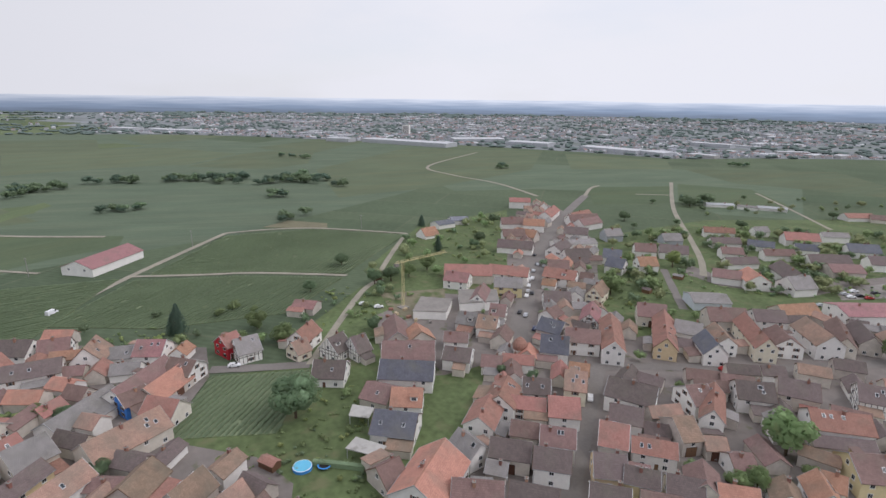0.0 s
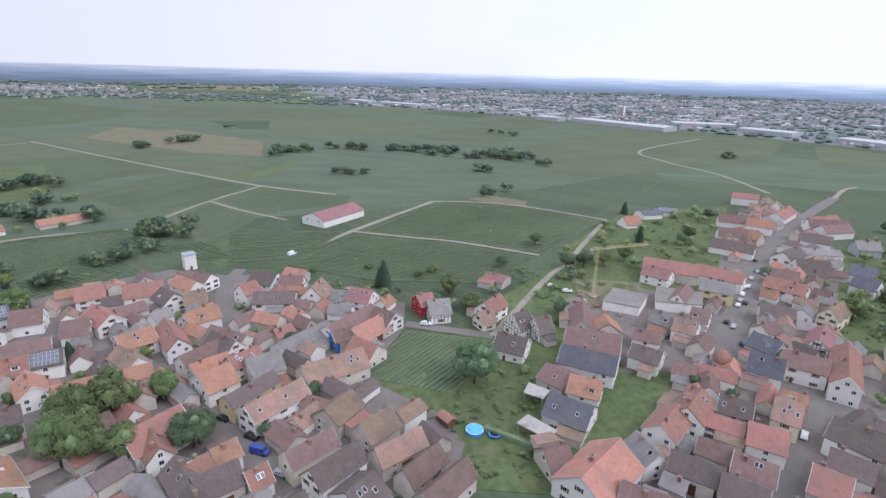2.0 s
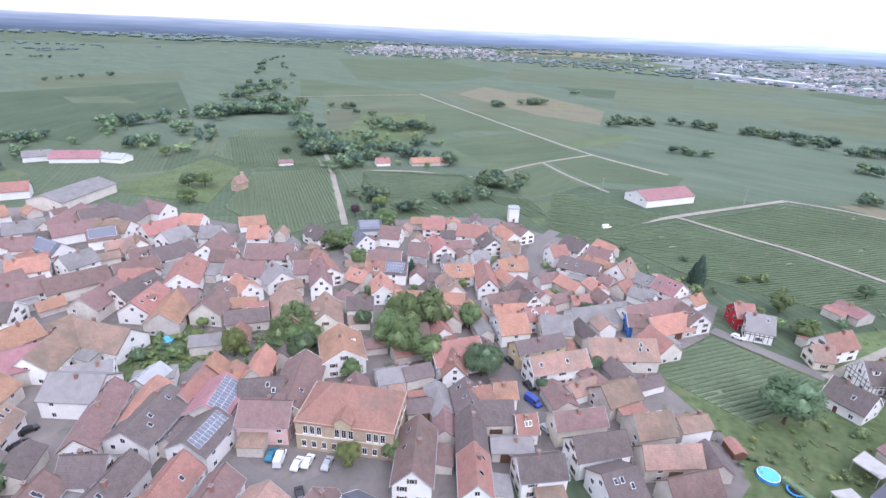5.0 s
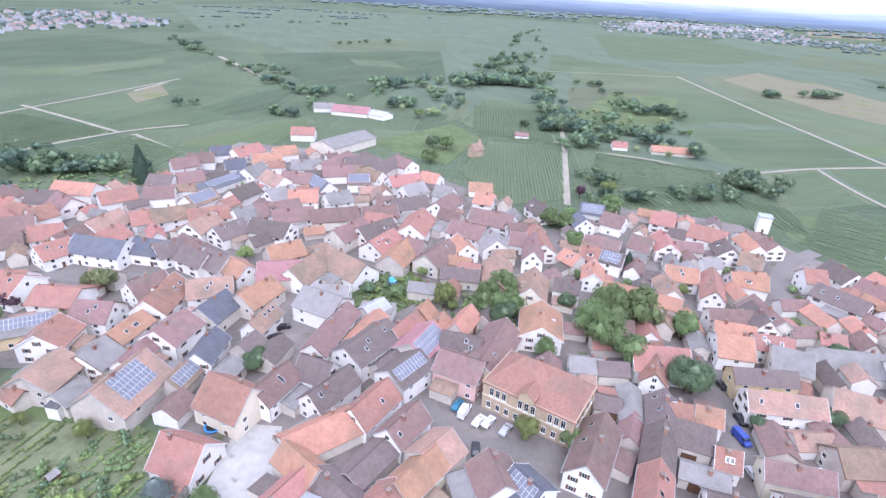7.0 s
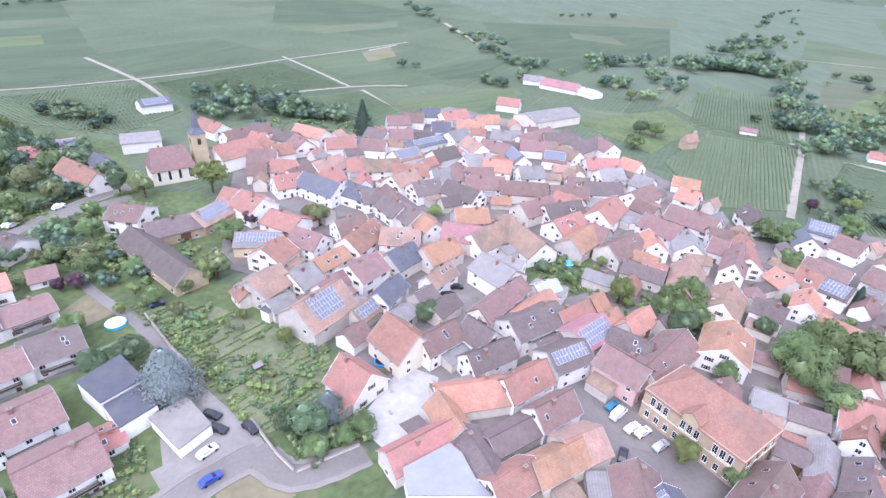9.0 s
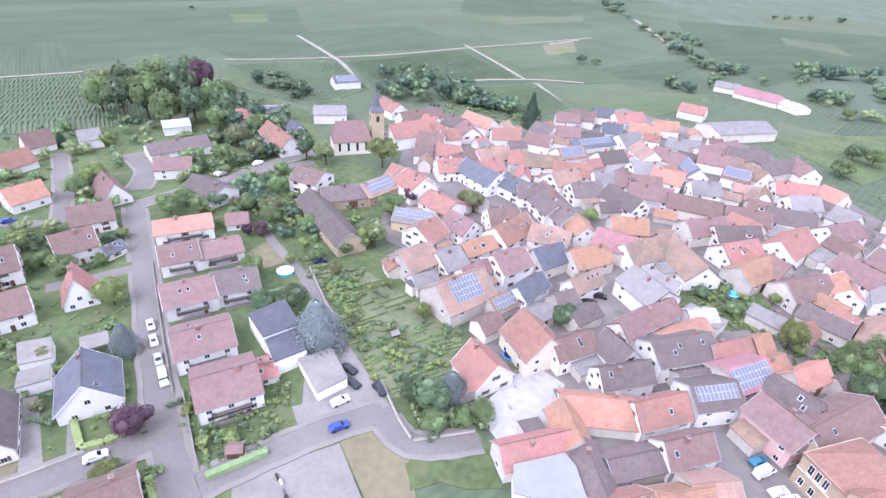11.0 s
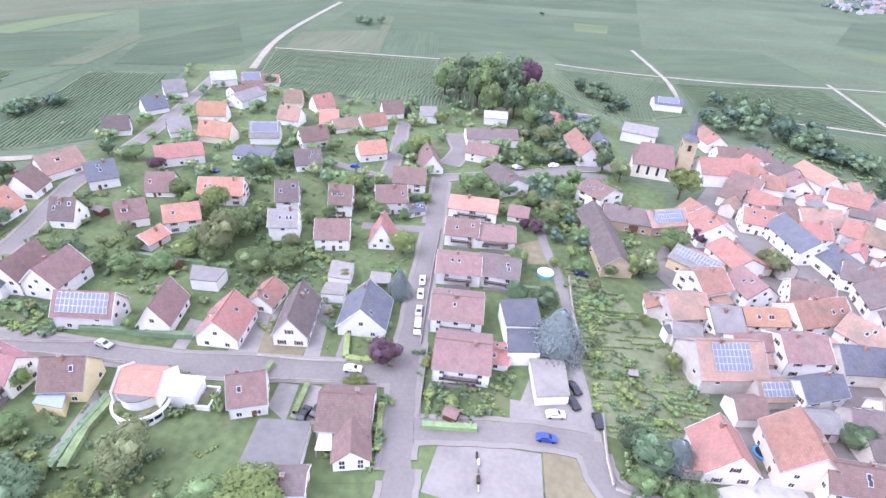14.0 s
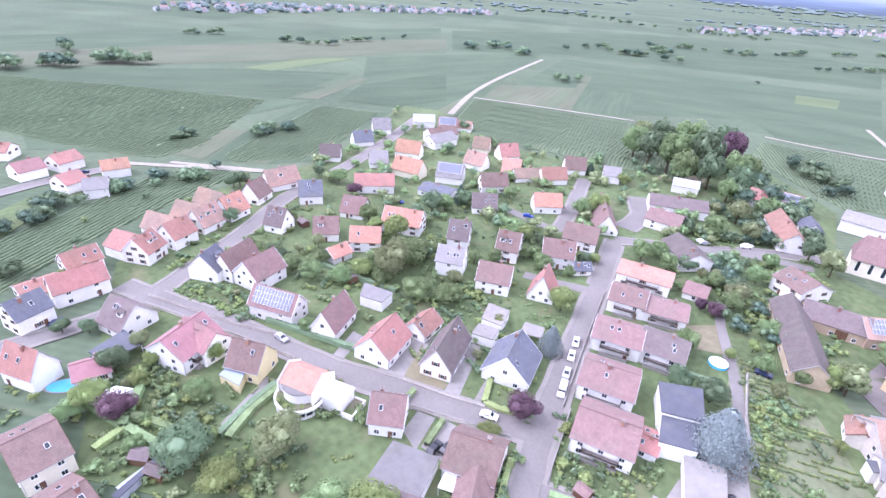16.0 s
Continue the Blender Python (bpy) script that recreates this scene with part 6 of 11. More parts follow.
house(74.2, -79.9, 115, 15.5, 8.2, 3.5, 9.0, "d", "w")
house(60.3, -90.1, 112, 12.5, 11.9, 3.2, 9.0, "k", "w")
house(67.3, -55.3, 40, 7.5, 9.2, 4, 8.5, "b", "w")
house(156.6, -3.7, 109, 9.0, 8.2, 5, 9.0, "k", "w", detail=1)
house(140.0, -23.0, 19, 9.5, 10.9, 3.2, 8.5, "d", "w", detail=1)
house(102.4, -40.1, 31, 8.6, 8.9, 4, 9.0, "b", "y")
house(131.5, 0.0, 28, 9.7, 7, 4.5, 10.0, "r", "w", detail=1)
house(119.3, -56.4, 26, 14.3, 7.9, 4.5, 9.0, "b", "w", solar=1, detail=1)
house(124.5, -10.4, 81, 7.5, 7.4, 2.5, 4.5, "p", "w")
house(-26.2, -88.9, 114, 10.3, 10.5, 3.5, 8.5, "r", "w")
house(-49.1, -93.4, 17, 11.6, 8, 5, 8.5, "b", "w")
house(-60.0, -90.4, 110, 9.0, 8.2, 5, 9.0, "d", "w")
house(-58.0, -82.7, 7, 13.0, 7.5, 5, 8.5, "d", "w")
house(-48.8, -74.5, 168, 16.6, 9.5, 3.5, 7.0, "o", "t")
house(-61.5, -72.2, 9, 12.8, 8.2, 4.5, 8.5, "r", "w")
house(-62.4, -62.3, 8, 11.1, 7.5, 4.5, 8.0, "b", "w")
house(-52.6, -61.4, 7, 14.7, 7, 3.2, 5.2, "d", "t")
house(-41.6, -57.7, 89, 14.9, 7, 4, 6.5, "d", "t")
house(-31.9, -65.5, 9, 15.2, 7, 4, 7.0, "r", "t")
house(-44.3, -50.7, 8, 10.3, 7.5, 4.5, 8.0, "r", "w")
house(-55.0, -51.0, 4, 12.4, 7.5, 4.5, 8.0, "o", "c")
house(-86.8, -65.8, 107, 12.0, 10.1, 5.5, 9.0, "b", "p")
house(-85.6, -27.8, 14, 17.1, 8.2, 5, 9.0, "b", "w")
house(-155.4, 28.9, 36, 10.5, 8.5, 4, 7.5, "r", "t", detail=1)
house(-204.8, 1.9, 77, 15.9, 10.7, 5, 8.0, "d", "w", detail=1)
house(-216.0, -8.5, 126, 7.5, 8.5, 5, 8.5, "r", "w", detail=1)
house(-221.0, 9.5, 71, 9.7, 7.5, 4.5, 8.0, "b", "w", detail=1)
house(-206.6, 18.4, 152, 10.8, 10.2, 4.5, 9.5, "w", "w", detail=1)
house(-194.9, -25.4, 133, 12.1, 7.5, 5, 8.5, "o", "w", detail=1)
house(-145.6, 389.8, 37, 20.4, 7, 4, 7.0, "r", "w", detail=0)
house(-131.6, 364.6, 47, 18.8, 8.7, 3.5, 6.5, "d", "w", detail=0)
house(-117.9, 340.1, 39, 12.5, 9.3, 4, 7.0, "b", "w", detail=0)
house(-112.8, 374.5, 23, 15.1, 7, 3.5, 6.5, "k", "w", detail=0)
house(-127.6, 416.1, 62, 11.6, 7, 4, 7.0, "g", "w", detail=0)
house(-97.8, 358.2, 47, 18.3, 7, 4, 7.0, "b", "w", detail=0)
house(-103.3, 419.0, 33, 20.0, 7, 4.5, 7.0, "r", "w", detail=0)
house(-88.1, 438.7, 41, 17.1, 7, 4.5, 7.0, "g", "w", detail=0)
house(-91.2, 388.4, 32, 12.8, 8.7, 3.5, 6.5, "k", "w", detail=0)
house(-68.0, 417.8, 38, 18.0, 7, 3.5, 6.5, "k", "w", detail=0)
house(-74.1, 372.0, 44, 19.2, 7, 3.5, 6.5, "d", "w", detail=0)
house(-63.7, 354.3, 43, 17.1, 12.7, 3.5, 6.5, "b", "t", detail=0)
house(-106.3, 323.6, 55, 19.2, 7, 3.5, 6.5, "d", "w", detail=0)
house(-100.9, 290.3, 24, 13.5, 11.5, 4, 7.0, "b", "w", detail=0)
house(-89.2, 293.9, 131, 14.9, 11.9, 5, 8.5, "o", "w", detail=0)
house(-79.6, 318.3, 129, 24.0, 11.7, 4.5, 8.5, "d", "w", detail=0)
house(-304.0, 357.5, 44, 18.2, 7, 6, 9.0, "r", "w", detail=0)
house(-239.7, 299.3, 37, 15.0, 8.2, 5, 9.0, "o", "w", detail=0)
house(-225.0, 274.1, 10, 14.9, 8, 4, 8.0, "o", "t", detail=0)
house(-254.5, 292.3, 52, 17.3, 8.2, 4.5, 8.5, "b", "w", detail=0)
house(-209.8, 244.9, 33, 21.8, 8.2, 4, 8.0, "d", "w", detail=0)
house(-229.2, 344.9, 62, 24.0, 8.2, 4.5, 8.5, "b", "w", detail=0)
house(46.0, -61.2, 25, 10.7, 11.8, 4, 8.0, "b", "w")
wing(LAST[0], 40.5, -54.6, 123, 7.5, 7, 3, 6.0, "b", "w")
house(-230.3, 265.9, 52, 15.0, 10.6, 4.4, 8.2, "b", "w", detail=0)
house(-260.1, 343.4, 115, 32.3, 10.6, 4.4, 8.2, "r", "w", detail=0)
house(-238.1, 353.3, 89, 23.3, 10.6, 4.4, 8.2, "r", "w", detail=0)
house(-219.8, 338.4, 82, 20.7, 10.6, 4.4, 8.2, "b", "w", detail=0)
house(-207.0, 305.1, 33, 16.1, 10.6, 4.4, 8.2, "d", "w", detail=0)
house(-188.8, 320.6, 60, 12.2, 10.1, 4.4, 8.2, "g", "g", detail=0)
house(-194.8, 285.4, 61, 29.0, 10.6, 3.2, 5.2, "g", "w", detail=0)
house(-189.9, 263.1, 109, 20.0, 10.6, 4.4, 8.2, "d", "w", detail=0)
house(-173.8, 258.1, 56, 14.8, 10.6, 4.4, 8.2, "d", "w", detail=0)
house(-159.5, 274.1, 29, 10.3, 10.6, 4.4, 8.2, "k", "w", detail=0)
house(-147.9, 259.5, 15, 9.8, 10.6, 4.4, 8.2, "k", "w", detail=0)
house(-154.2, 302.0, 39, 12.5, 10.6, 4.4, 8.2, "b", "w", detail=0)
house(-156.6, 340.2, 52, 12.6, 10.1, 4.4, 8.2, "g", "g", detail=0)
house(-138.7, 275.2, 51, 10.5, 10.6, 4.4, 8.2, "o", "w", detail=0)
house(-141.0, 312.5, 32, 16.2, 10.6, 4.4, 8.2, "d", "w", detail=0)
house(-100.7, 410.9, 39, 21.3, 10.6, 4.4, 8.2, "r", "w", detail=0)
house(-73.7, 363.3, 45, 23.1, 10.6, 4.4, 8.2, "d", "w", detail=0)
house(-66.3, 407.9, 38, 18.1, 10.6, 4.4, 8.2, "k", "w", detail=0)
house(-71.3, 300.8, 59, 12.9, 12.9, 4.4, 9.0, "g", "w", detail=0)
house(-53.0, 383.4, 40, 13.1, 10.6, 4.4, 8.2, "d", "w", detail=0)
house(-92.7, 247.2, 45, 16.7, 14, 4, 6.0, "g", "B", detail=0)
house(-38.2, 286.6, 49, 31.7, 16, 5, 7.0, "p", "w", detail=0)
house(-166.3, 230.7, 40, 11.3, 10.6, 4.4, 8.2, "b", "w", detail=0)
house(-190.6, 185.5, 46, 24.7, 12.9, 4.8, 8.6, "r", "t", detail=0)
house(-81.8, 68.8, 117, 18.1, 13.4, 4.8, 9.5, "o", "w")
house(-105.7, 76.3, 39, 12.1, 11.8, 4, 7.7, "k", "w", detail=1)
house(-113.8, 86.4, 46, 9.2, 9.4, 4.4, 7.8, "o", "w", detail=1)
house(-123.2, 83.0, 27, 9.2, 10.6, 3.2, 6.0, "b", "t", detail=1)
house(-136.5, 104.2, 51, 18.2, 11.8, 4.8, 9.5, "b", "w", detail=1)
house(-126.5, 96.1, 45, 17.7, 11.8, 4.8, 8.6, "k", "w", detail=1)
house(-144.5, 77.4, 46, 10.6, 9.4, 3.6, 7.7, "d", "w", detail=1)
house(-153.5, 93.6, 94, 6.1, 9, 4, 8.6, "d", "f", detail=1)
house(-158.9, 87.5, 107, 7.6, 9, 4, 8.6, "d", "f", detail=1)
house(-173.9, 82.7, 124, 11.6, 8.3, 4.8, 8.6, "r", "w", detail=1)
house(-167.2, 76.9, 100, 6.0, 7.2, 3.2, 6.9, "w", "c", detail=1)
house(-205.4, 99.6, 38, 10.1, 9.4, 3.2, 5.2, "p", "t", detail=1)
house(-186.0, 58.3, 102, 6.3, 9, 4.8, 8.2, "r", "R", detail=1)
house(-179.3, 62.2, 86, 8.2, 10.1, 4, 8.2, "g", "f", detail=1)
house(-147.9, 117.9, 157, 8.8, 10.6, 3.2, 6.9, "o", "t", detail=1)
house(-156.9, 113.5, 149, 17.4, 9.4, 3.2, 6.9, "b", "t", detail=1)
house(-274.1, 226.6, 88, 12.0, 10.6, 2.4, 6.9, "o", "w", detail=0)
house(-96.1, 540.7, 48, 22.1, 11.8, 3.2, 6.0, "r", "w", detail=0)
house(-77.9, 547.1, 22, 21.5, 11.8, 3.2, 6.0, "b", "t", detail=0)
house(-193.5, 509.8, 40, 23.9, 9.4, 2.4, 3.4, "s", "w", detail=0)
house(-172.4, 518.5, 22, 15.8, 9.4, 2.4, 3.4, "g", "w", detail=0)
house(-155.9, 530.2, 26, 22.7, 9.4, 2.4, 3.4, "s", "w", detail=0)
house(-290.5, 254.7, 85, 14.8, 11.8, 3.2, 5.2, "k", "w", detail=0)
house(-292.6, 272.7, 61, 14.1, 11.8, 3.2, 5.2, "k", "w", solar=-1, detail=0)
house(-336.5, 43.5, 129, 37.3, 19, 4.5, 8.2, "p", "w", detail=0)
house(-167.1, 22.7, 104, 7.7, 7.8, 4.4, 6.9, "b", "U", detail=1)
house(-229.5, -68.1, 104, 10.2, 10.6, 4.4, 8.2, "r", "w", detail=1)
house(-226.7, -48.3, 97, 14.3, 11.8, 4.8, 8.6, "r", "w", detail=1)
house(-230.9, -32.8, 40, 13.0, 8.2, 4.4, 7.4, "o", "w", detail=1)
house(-236.0, -26.5, 46, 8.6, 8.2, 4.4, 7.4, "b", "w", detail=1)
house(-227.9, -1.0, 52, 11.8, 10.6, 4.4, 8.2, "d", "w", detail=1)
house(-204.2, 28.7, 59, 13.9, 10.6, 3.2, 5.2, "g", "w", detail=1)
house(-197.9, 35.8, 51, 9.8, 10.6, 4.4, 8.2, "p", "w", detail=1)
house(-204.5, -58.0, 34, 14.3, 9.4, 4.4, 7.8, "r", "w", detail=1)
house(-197.1, -64.4, 96, 8.2, 10.6, 4.4, 8.2, "b", "w", detail=1)
house(-217.4, -38.2, 33, 10.5, 9.4, 4.4, 7.8, "d", "w", detail=1)
house(-213.7, -28.3, 96, 7.8, 10.6, 4.4, 8.2, "w", "w", detail=1)
house(-174.5, -14.2, 46, 15.7, 10.6, 4.4, 8.2, "b", "t", detail=1)
house(-170.7, 10.0, 125, 21.3, 9.4, 3.2, 6.0, "g", "w", detail=1)
house(-176.2, 27.0, 128, 22.9, 10.6, 4, 7.7, "b", "w", detail=1)
house(-170.4, 32.0, 127, 15.3, 10.6, 3.2, 6.9, "o", "t", detail=1)
house(-176.4, 40.3, 36, 9.7, 9.4, 4.4, 7.8, "b", "w", detail=1)
house(-90.7, 62.6, 89, 6.2, 9.4, 3.2, 6.9, "b", "t")
house(-189.3, -137.3, 111, 9.0, 10.6, 4.4, 8.2, "o", "w", detail=1)
house(-172.3, -120.2, 110, 19.0, 11.8, 4.4, 8.6, "b", "w", detail=1)
house(-198.8, -112.9, 59, 13.6, 9.4, 4.4, 7.8, "d", "w", detail=1)
house(-216.6, -96.3, 117, 10.7, 10.6, 4.4, 7.7, "k", "w", solar=-1, detail=1)
house(-199.6, -92.7, 54, 8.2, 9.4, 4.4, 7.8, "k", "w", detail=1)
house(-211.1, -83.0, 97, 9.6, 10.6, 4.4, 8.2, "b", "w", detail=1)
house(-188.4, -76.9, 106, 13.8, 10.6, 3.2, 6.0, "b", "w", detail=1)
house(-173.2, -74.3, 104, 7.0, 10.6, 4.4, 8.2, "r", "w", detail=1)
house(-176.3, -67.3, 102, 9.0, 10.6, 4.8, 7.7, "d", "w", solar=-1, detail=1)
house(-154.3, -106.3, 51, 11.3, 10.6, 4.4, 8.2, "g", "w", detail=1)
house(-155.3, -119.7, 102, 15.0, 10.6, 4.4, 8.2, "b", "w", detail=1)
house(-142.1, -112.0, 61, 10.6, 9.4, 4.4, 7.8, "o", "w", detail=1)
house(-131.7, -87.5, 37, 23.8, 10.1, 4.8, 9.5, "w", "s", detail=1)
house(-130.0, -98.4, 118, 7.4, 8.2, 4.4, 7.4, "r", "w", detail=1)
house(-348.2, -143.9, 125, 9.8, 8.2, 2.4, 5.2, "r", "w", detail=0)
house(-364.5, -113.6, 122, 27.8, 9.4, 2.4, 5.2, "o", "t", detail=0)
house(-318.6, -204.1, 123, 9.8, 7.1, 2.4, 3.9, "b", "w", detail=0)
house(-59.8, -267.4, 126, 19.1, 10.6, 4.4, 8.2, "o", "w", detail=0)
house(-36.2, -280.5, 152, 6.5, 10.6, 4.4, 8.2, "k", "w", detail=0)
house(-46.7, -264.3, 138, 11.3, 10.6, 4.4, 8.2, "d", "w", detail=0)
house(-51.1, -252.6, 99, 12.6, 10.6, 4.4, 8.2, "b", "w", detail=0)
house(-33.6, -265.4, 138, 8.1, 10.6, 4.4, 8.2, "r", "w", detail=0)
house(-36.3, -253.5, 106, 12.6, 10.6, 4.4, 8.2, "r", "w", detail=0)
house(-68.9, -246.6, 174, 14.2, 10.6, 4.4, 8.2, "r", "w", detail=0)
house(-91.4, -254.1, 126, 12.0, 10.6, 4.4, 8.2, "d", "w", detail=0)
house(-83.9, -239.0, 150, 12.2, 10.6, 4.4, 8.2, "b", "w", detail=0)
house(-110.7, -274.1, 169, 13.0, 10.6, 4.4, 8.2, "b", "w", detail=0)
house(-121.2, -277.2, 149, 13.2, 10.6, 4.4, 8.2, "b", "w", detail=0)
house(-135.4, -283.3, 160, 10.9, 10.6, 4.4, 8.2, "k", "w", detail=0)
house(-146.6, -275.6, 9, 18.1, 10.6, 4.4, 8.2, "r", "w", detail=0)
house(-129.1, -256.2, 158, 10.2, 10.6, 4.4, 8.2, "k", "w", detail=0)
house(-147.3, -255.1, 149, 15.2, 10.6, 4.4, 8.2, "o", "w", detail=0)
house(-162.2, -261.8, 163, 13.3, 10.6, 4.4, 8.2, "o", "w", detail=0)
house(-102.9, -250.8, 162, 11.9, 10.6, 4.4, 8.2, "b", "w", detail=0)
house(-112.6, -240.3, 15, 28.7, 9.4, 3.2, 6.0, "k", "w", solar=1, detail=0)
house(-131.0, -241.4, 22, 13.6, 10.6, 4.4, 8.2, "g", "w", detail=0)
house(-132.2, -223.1, 89, 15.6, 10.6, 4.4, 8.2, "w", "w", detail=0)
house(-111.2, -217.0, 16, 14.3, 10.6, 4.4, 8.2, "d", "w", detail=0)
house(-94.0, -223.5, 16, 14.4, 10.6, 4, 7.7, "w", "w", solar=1, detail=0)
house(-122.5, -204.0, 179, 13.6, 10.6, 4.4, 8.2, "g", "w", detail=1)
house(-40.6, -245.9, 10, 9.1, 10.6, 4.4, 8.2, "r", "w", detail=0)
house(-31.2, -240.0, 160, 12.4, 10.6, 4.4, 8.2, "b", "w", detail=0)
house(-37.5, -224.1, 156, 10.7, 10.6, 4.4, 8.2, "r", "w", detail=1)
house(-44.6, -216.3, 29, 19.0, 10.6, 4.4, 8.2, "b", "w", detail=1)
house(-55.0, -219.4, 26, 15.5, 11.8, 4.4, 8.6, "w", "w", detail=1)
house(-51.5, -206.3, 26, 12.2, 10.6, 4.4, 8.2, "r", "w", detail=1)
house(-67.2, -216.0, 163, 7.6, 10.6, 4.4, 8.2, "r", "w", detail=1)
house(-77.4, -212.1, 168, 15.7, 10.6, 4.4, 8.2, "w", "w", detail=1)
house(-88.2, -202.7, 160, 15.9, 10.6, 4.4, 8.2, "r", "w", detail=1)
house(-80.8, -194.6, 25, 13.6, 10.6, 4.4, 8.2, "w", "w", detail=1)
house(-99.2, -193.4, 178, 10.4, 10.6, 4.4, 8.2, "g", "w", detail=1)
house(-86.3, -183.0, 7, 13.0, 10.6, 4.4, 8.2, "d", "w", detail=1)
house(-112.2, -189.9, 163, 18.6, 10.6, 4.4, 8.2, "b", "w", detail=1)
house(-99.1, -173.7, 114, 17.2, 10.6, 4.4, 8.2, "d", "w", detail=1)
house(-26.1, -224.7, 165, 7.9, 10.6, 4.4, 8.2, "b", "w", detail=1)
house(-34.5, -207.0, 8, 10.6, 10.6, 4.4, 8.2, "r", "w", detail=1)
house(-47.2, -197.7, 120, 20.5, 11.4, 4.8, 9.0, "k", "w", detail=1)
house(-59.8, -187.0, 124, 12.8, 10.6, 4.4, 8.2, "k", "w", detail=1)
house(-63.4, -182.2, 177, 10.3, 10.6, 4.4, 8.2, "d", "w", detail=1)
house(-69.5, -177.0, 91, 15.1, 10.6, 4.4, 8.2, "b", "w", detail=1)
house(-67.1, -169.4, 101, 12.7, 9.3, 4.4, 8.2, "d", "w", detail=1)
house(-71.1, -161.6, 98, 11.5, 10.6, 4.4, 8.2, "d", "w", detail=1)
house(-73.5, -152.1, 93, 10.5, 9.4, 4.4, 7.8, "o", "w", detail=1)
house(-82.5, -142.2, 142, 13.7, 14, 5, 8.0, "p", "t", detail=1)
house(-91.4, -153.3, 168, 12.5, 10.6, 4.4, 8.2, "o", "t", detail=1)
house(-18.9, -188.3, 116, 13.1, 12.4, 5.6, 9.5, "r", "w", detail=1)
house(-27.4, -172.3, 128, 13.6, 11.8, 4.8, 7.7, "r", "w", detail=1)
house(-31.9, -156.5, 128, 11.0, 10.6, 4.4, 8.2, "b", "w", detail=1)
house(-47.4, -161.1, 7, 11.5, 10.6, 4.4, 8.2, "b", "w", detail=1)
house(-47.6, -150.8, 40, 17.4, 10.6, 4.8, 9.0, "r", "w", detail=1)
house(-61.0, -147.2, 149, 13.1, 10.6, 4.4, 8.2, "w", "w", detail=1)
house(-55.8, -135.0, 25, 11.8, 10.6, 4.4, 8.2, "k", "t", detail=1)
house(-68.8, -134.0, 17, 13.9, 10.6, 4.4, 8.2, "o", "t", detail=1)
house(-16.8, -163.2, 159, 14.8, 10.1, 4, 6.9, "g", "y", solar=-1, detail=1)
house(-8.6, -136.6, 6, 6.0, 5.9, 2.4, 4.3, "r", "t", detail=1)
house(-24.7, -117.0, 29, 16.3, 14, 5, 10.5, "w", "t", solar=1)
house(-37.4, -114.7, 30, 11.8, 7.1, 3.2, 6.0, "w", "t", solar=1)
house(-204.6, -260.9, 8, 37.8, 20, 5, 8.0, "g", "t", detail=0)
house(-197.0, -293.1, 135, 14.9, 10.6, 4.4, 8.2, "r", "w", detail=0)
house(-270.5, -333.0, 118, 30.0, 15.0, 3.2, 7.0, "p", "w", detail=0)
house(-261.0, -357.0, 140, 16.0, 12.0, 3.5, 6.5, "g", "w", detail=0)
house(-280.0, -310.5, 100, 15.0, 12.0, 3.0, 5.6, "s", "w", detail=0)
house(-156.6, -232.3, 140, 15.1, 10.6, 4.4, 8.2, "g", "w", detail=0)
house(-141.3, -217.6, 122, 15.3, 10.6, 4.4, 8.2, "b", "w", detail=0)
house(-144.7, -203.6, 79, 17.4, 9.4, 4.4, 8.2, "k", "w", solar=-1, detail=0)
house(-162.8, -213.1, 147, 16.3, 10.6, 4.4, 8.2, "b", "w", detail=0)
house(-171.3, -227.3, 20, 28.4, 10.6, 4.4, 8.2, "b", "t", detail=0)
house(-182.9, -219.3, 152, 17.7, 10.6, 4.4, 8.2, "d", "c", detail=0)
house(-171.9, -200.0, 100, 17.0, 10.6, 4.4, 8.2, "w", "w", detail=0)
house(-162.6, -196.5, 140, 11.5, 10.6, 4.4, 8.2, "b", "w", solar=-1, detail=0)
house(-189.2, -205.8, 18, 28.3, 10.6, 4.4, 8.2, "d", "t", detail=0)
house(-199.6, -202.9, 85, 15.1, 10.6, 4.4, 8.2, "b", "w", detail=0)
house(-178.4, -180.9, 160, 15.9, 10.6, 4.4, 8.2, "r", "w", detail=0)
house(-172.8, -168.6, 170, 11.9, 10.6, 4.4, 8.2, "g", "w", detail=0)
house(-191.6, -174.4, 105, 10.1, 10.6, 4.4, 8.2, "o", "w", detail=0)
house(-128.4, -194.3, 139, 12.9, 10.6, 4.4, 8.2, "o", "w", detail=1)
house(-138.5, -183.1, 167, 11.5, 10.6, 4.4, 8.2, "g", "w", detail=1)
house(-112.6, -179.3, 154, 16.6, 10.6, 4.4, 8.2, "b", "w", detail=1)
house(-125.5, -168.2, 150, 19.3, 10.6, 4.4, 8.2, "b", "t", detail=1)
house(-119.5, -151.6, 10, 16.9, 10.6, 4.4, 8.2, "b", "t", detail=1)
house(-141.2, -158.1, 152, 15.2, 10.6, 4.4, 8.2, "b", "w", detail=1)
house(-150.6, -165.0, 144, 7.9, 10.6, 4.4, 8.2, "b", "w", detail=1)
house(-158.1, -156.6, 152, 16.3, 10.6, 4.4, 8.2, "d", "w", detail=1)
house(-135.3, -150.9, 116, 11.6, 10.6, 4.4, 8.2, "r", "w", detail=1)
house(-128.0, -145.7, 178, 16.4, 10.6, 4.4, 8.2, "d", "w", detail=1)
house(-143.5, -137.7, 29, 19.6, 11.8, 4.8, 9.0, "r", "w", detail=1)
house(-122.1, -135.1, 13, 15.0, 10.6, 4.4, 8.2, "r", "w", detail=1)
house(-120.5, -123.8, 22, 17.8, 10.6, 4.4, 8.2, "o", "t", detail=1)
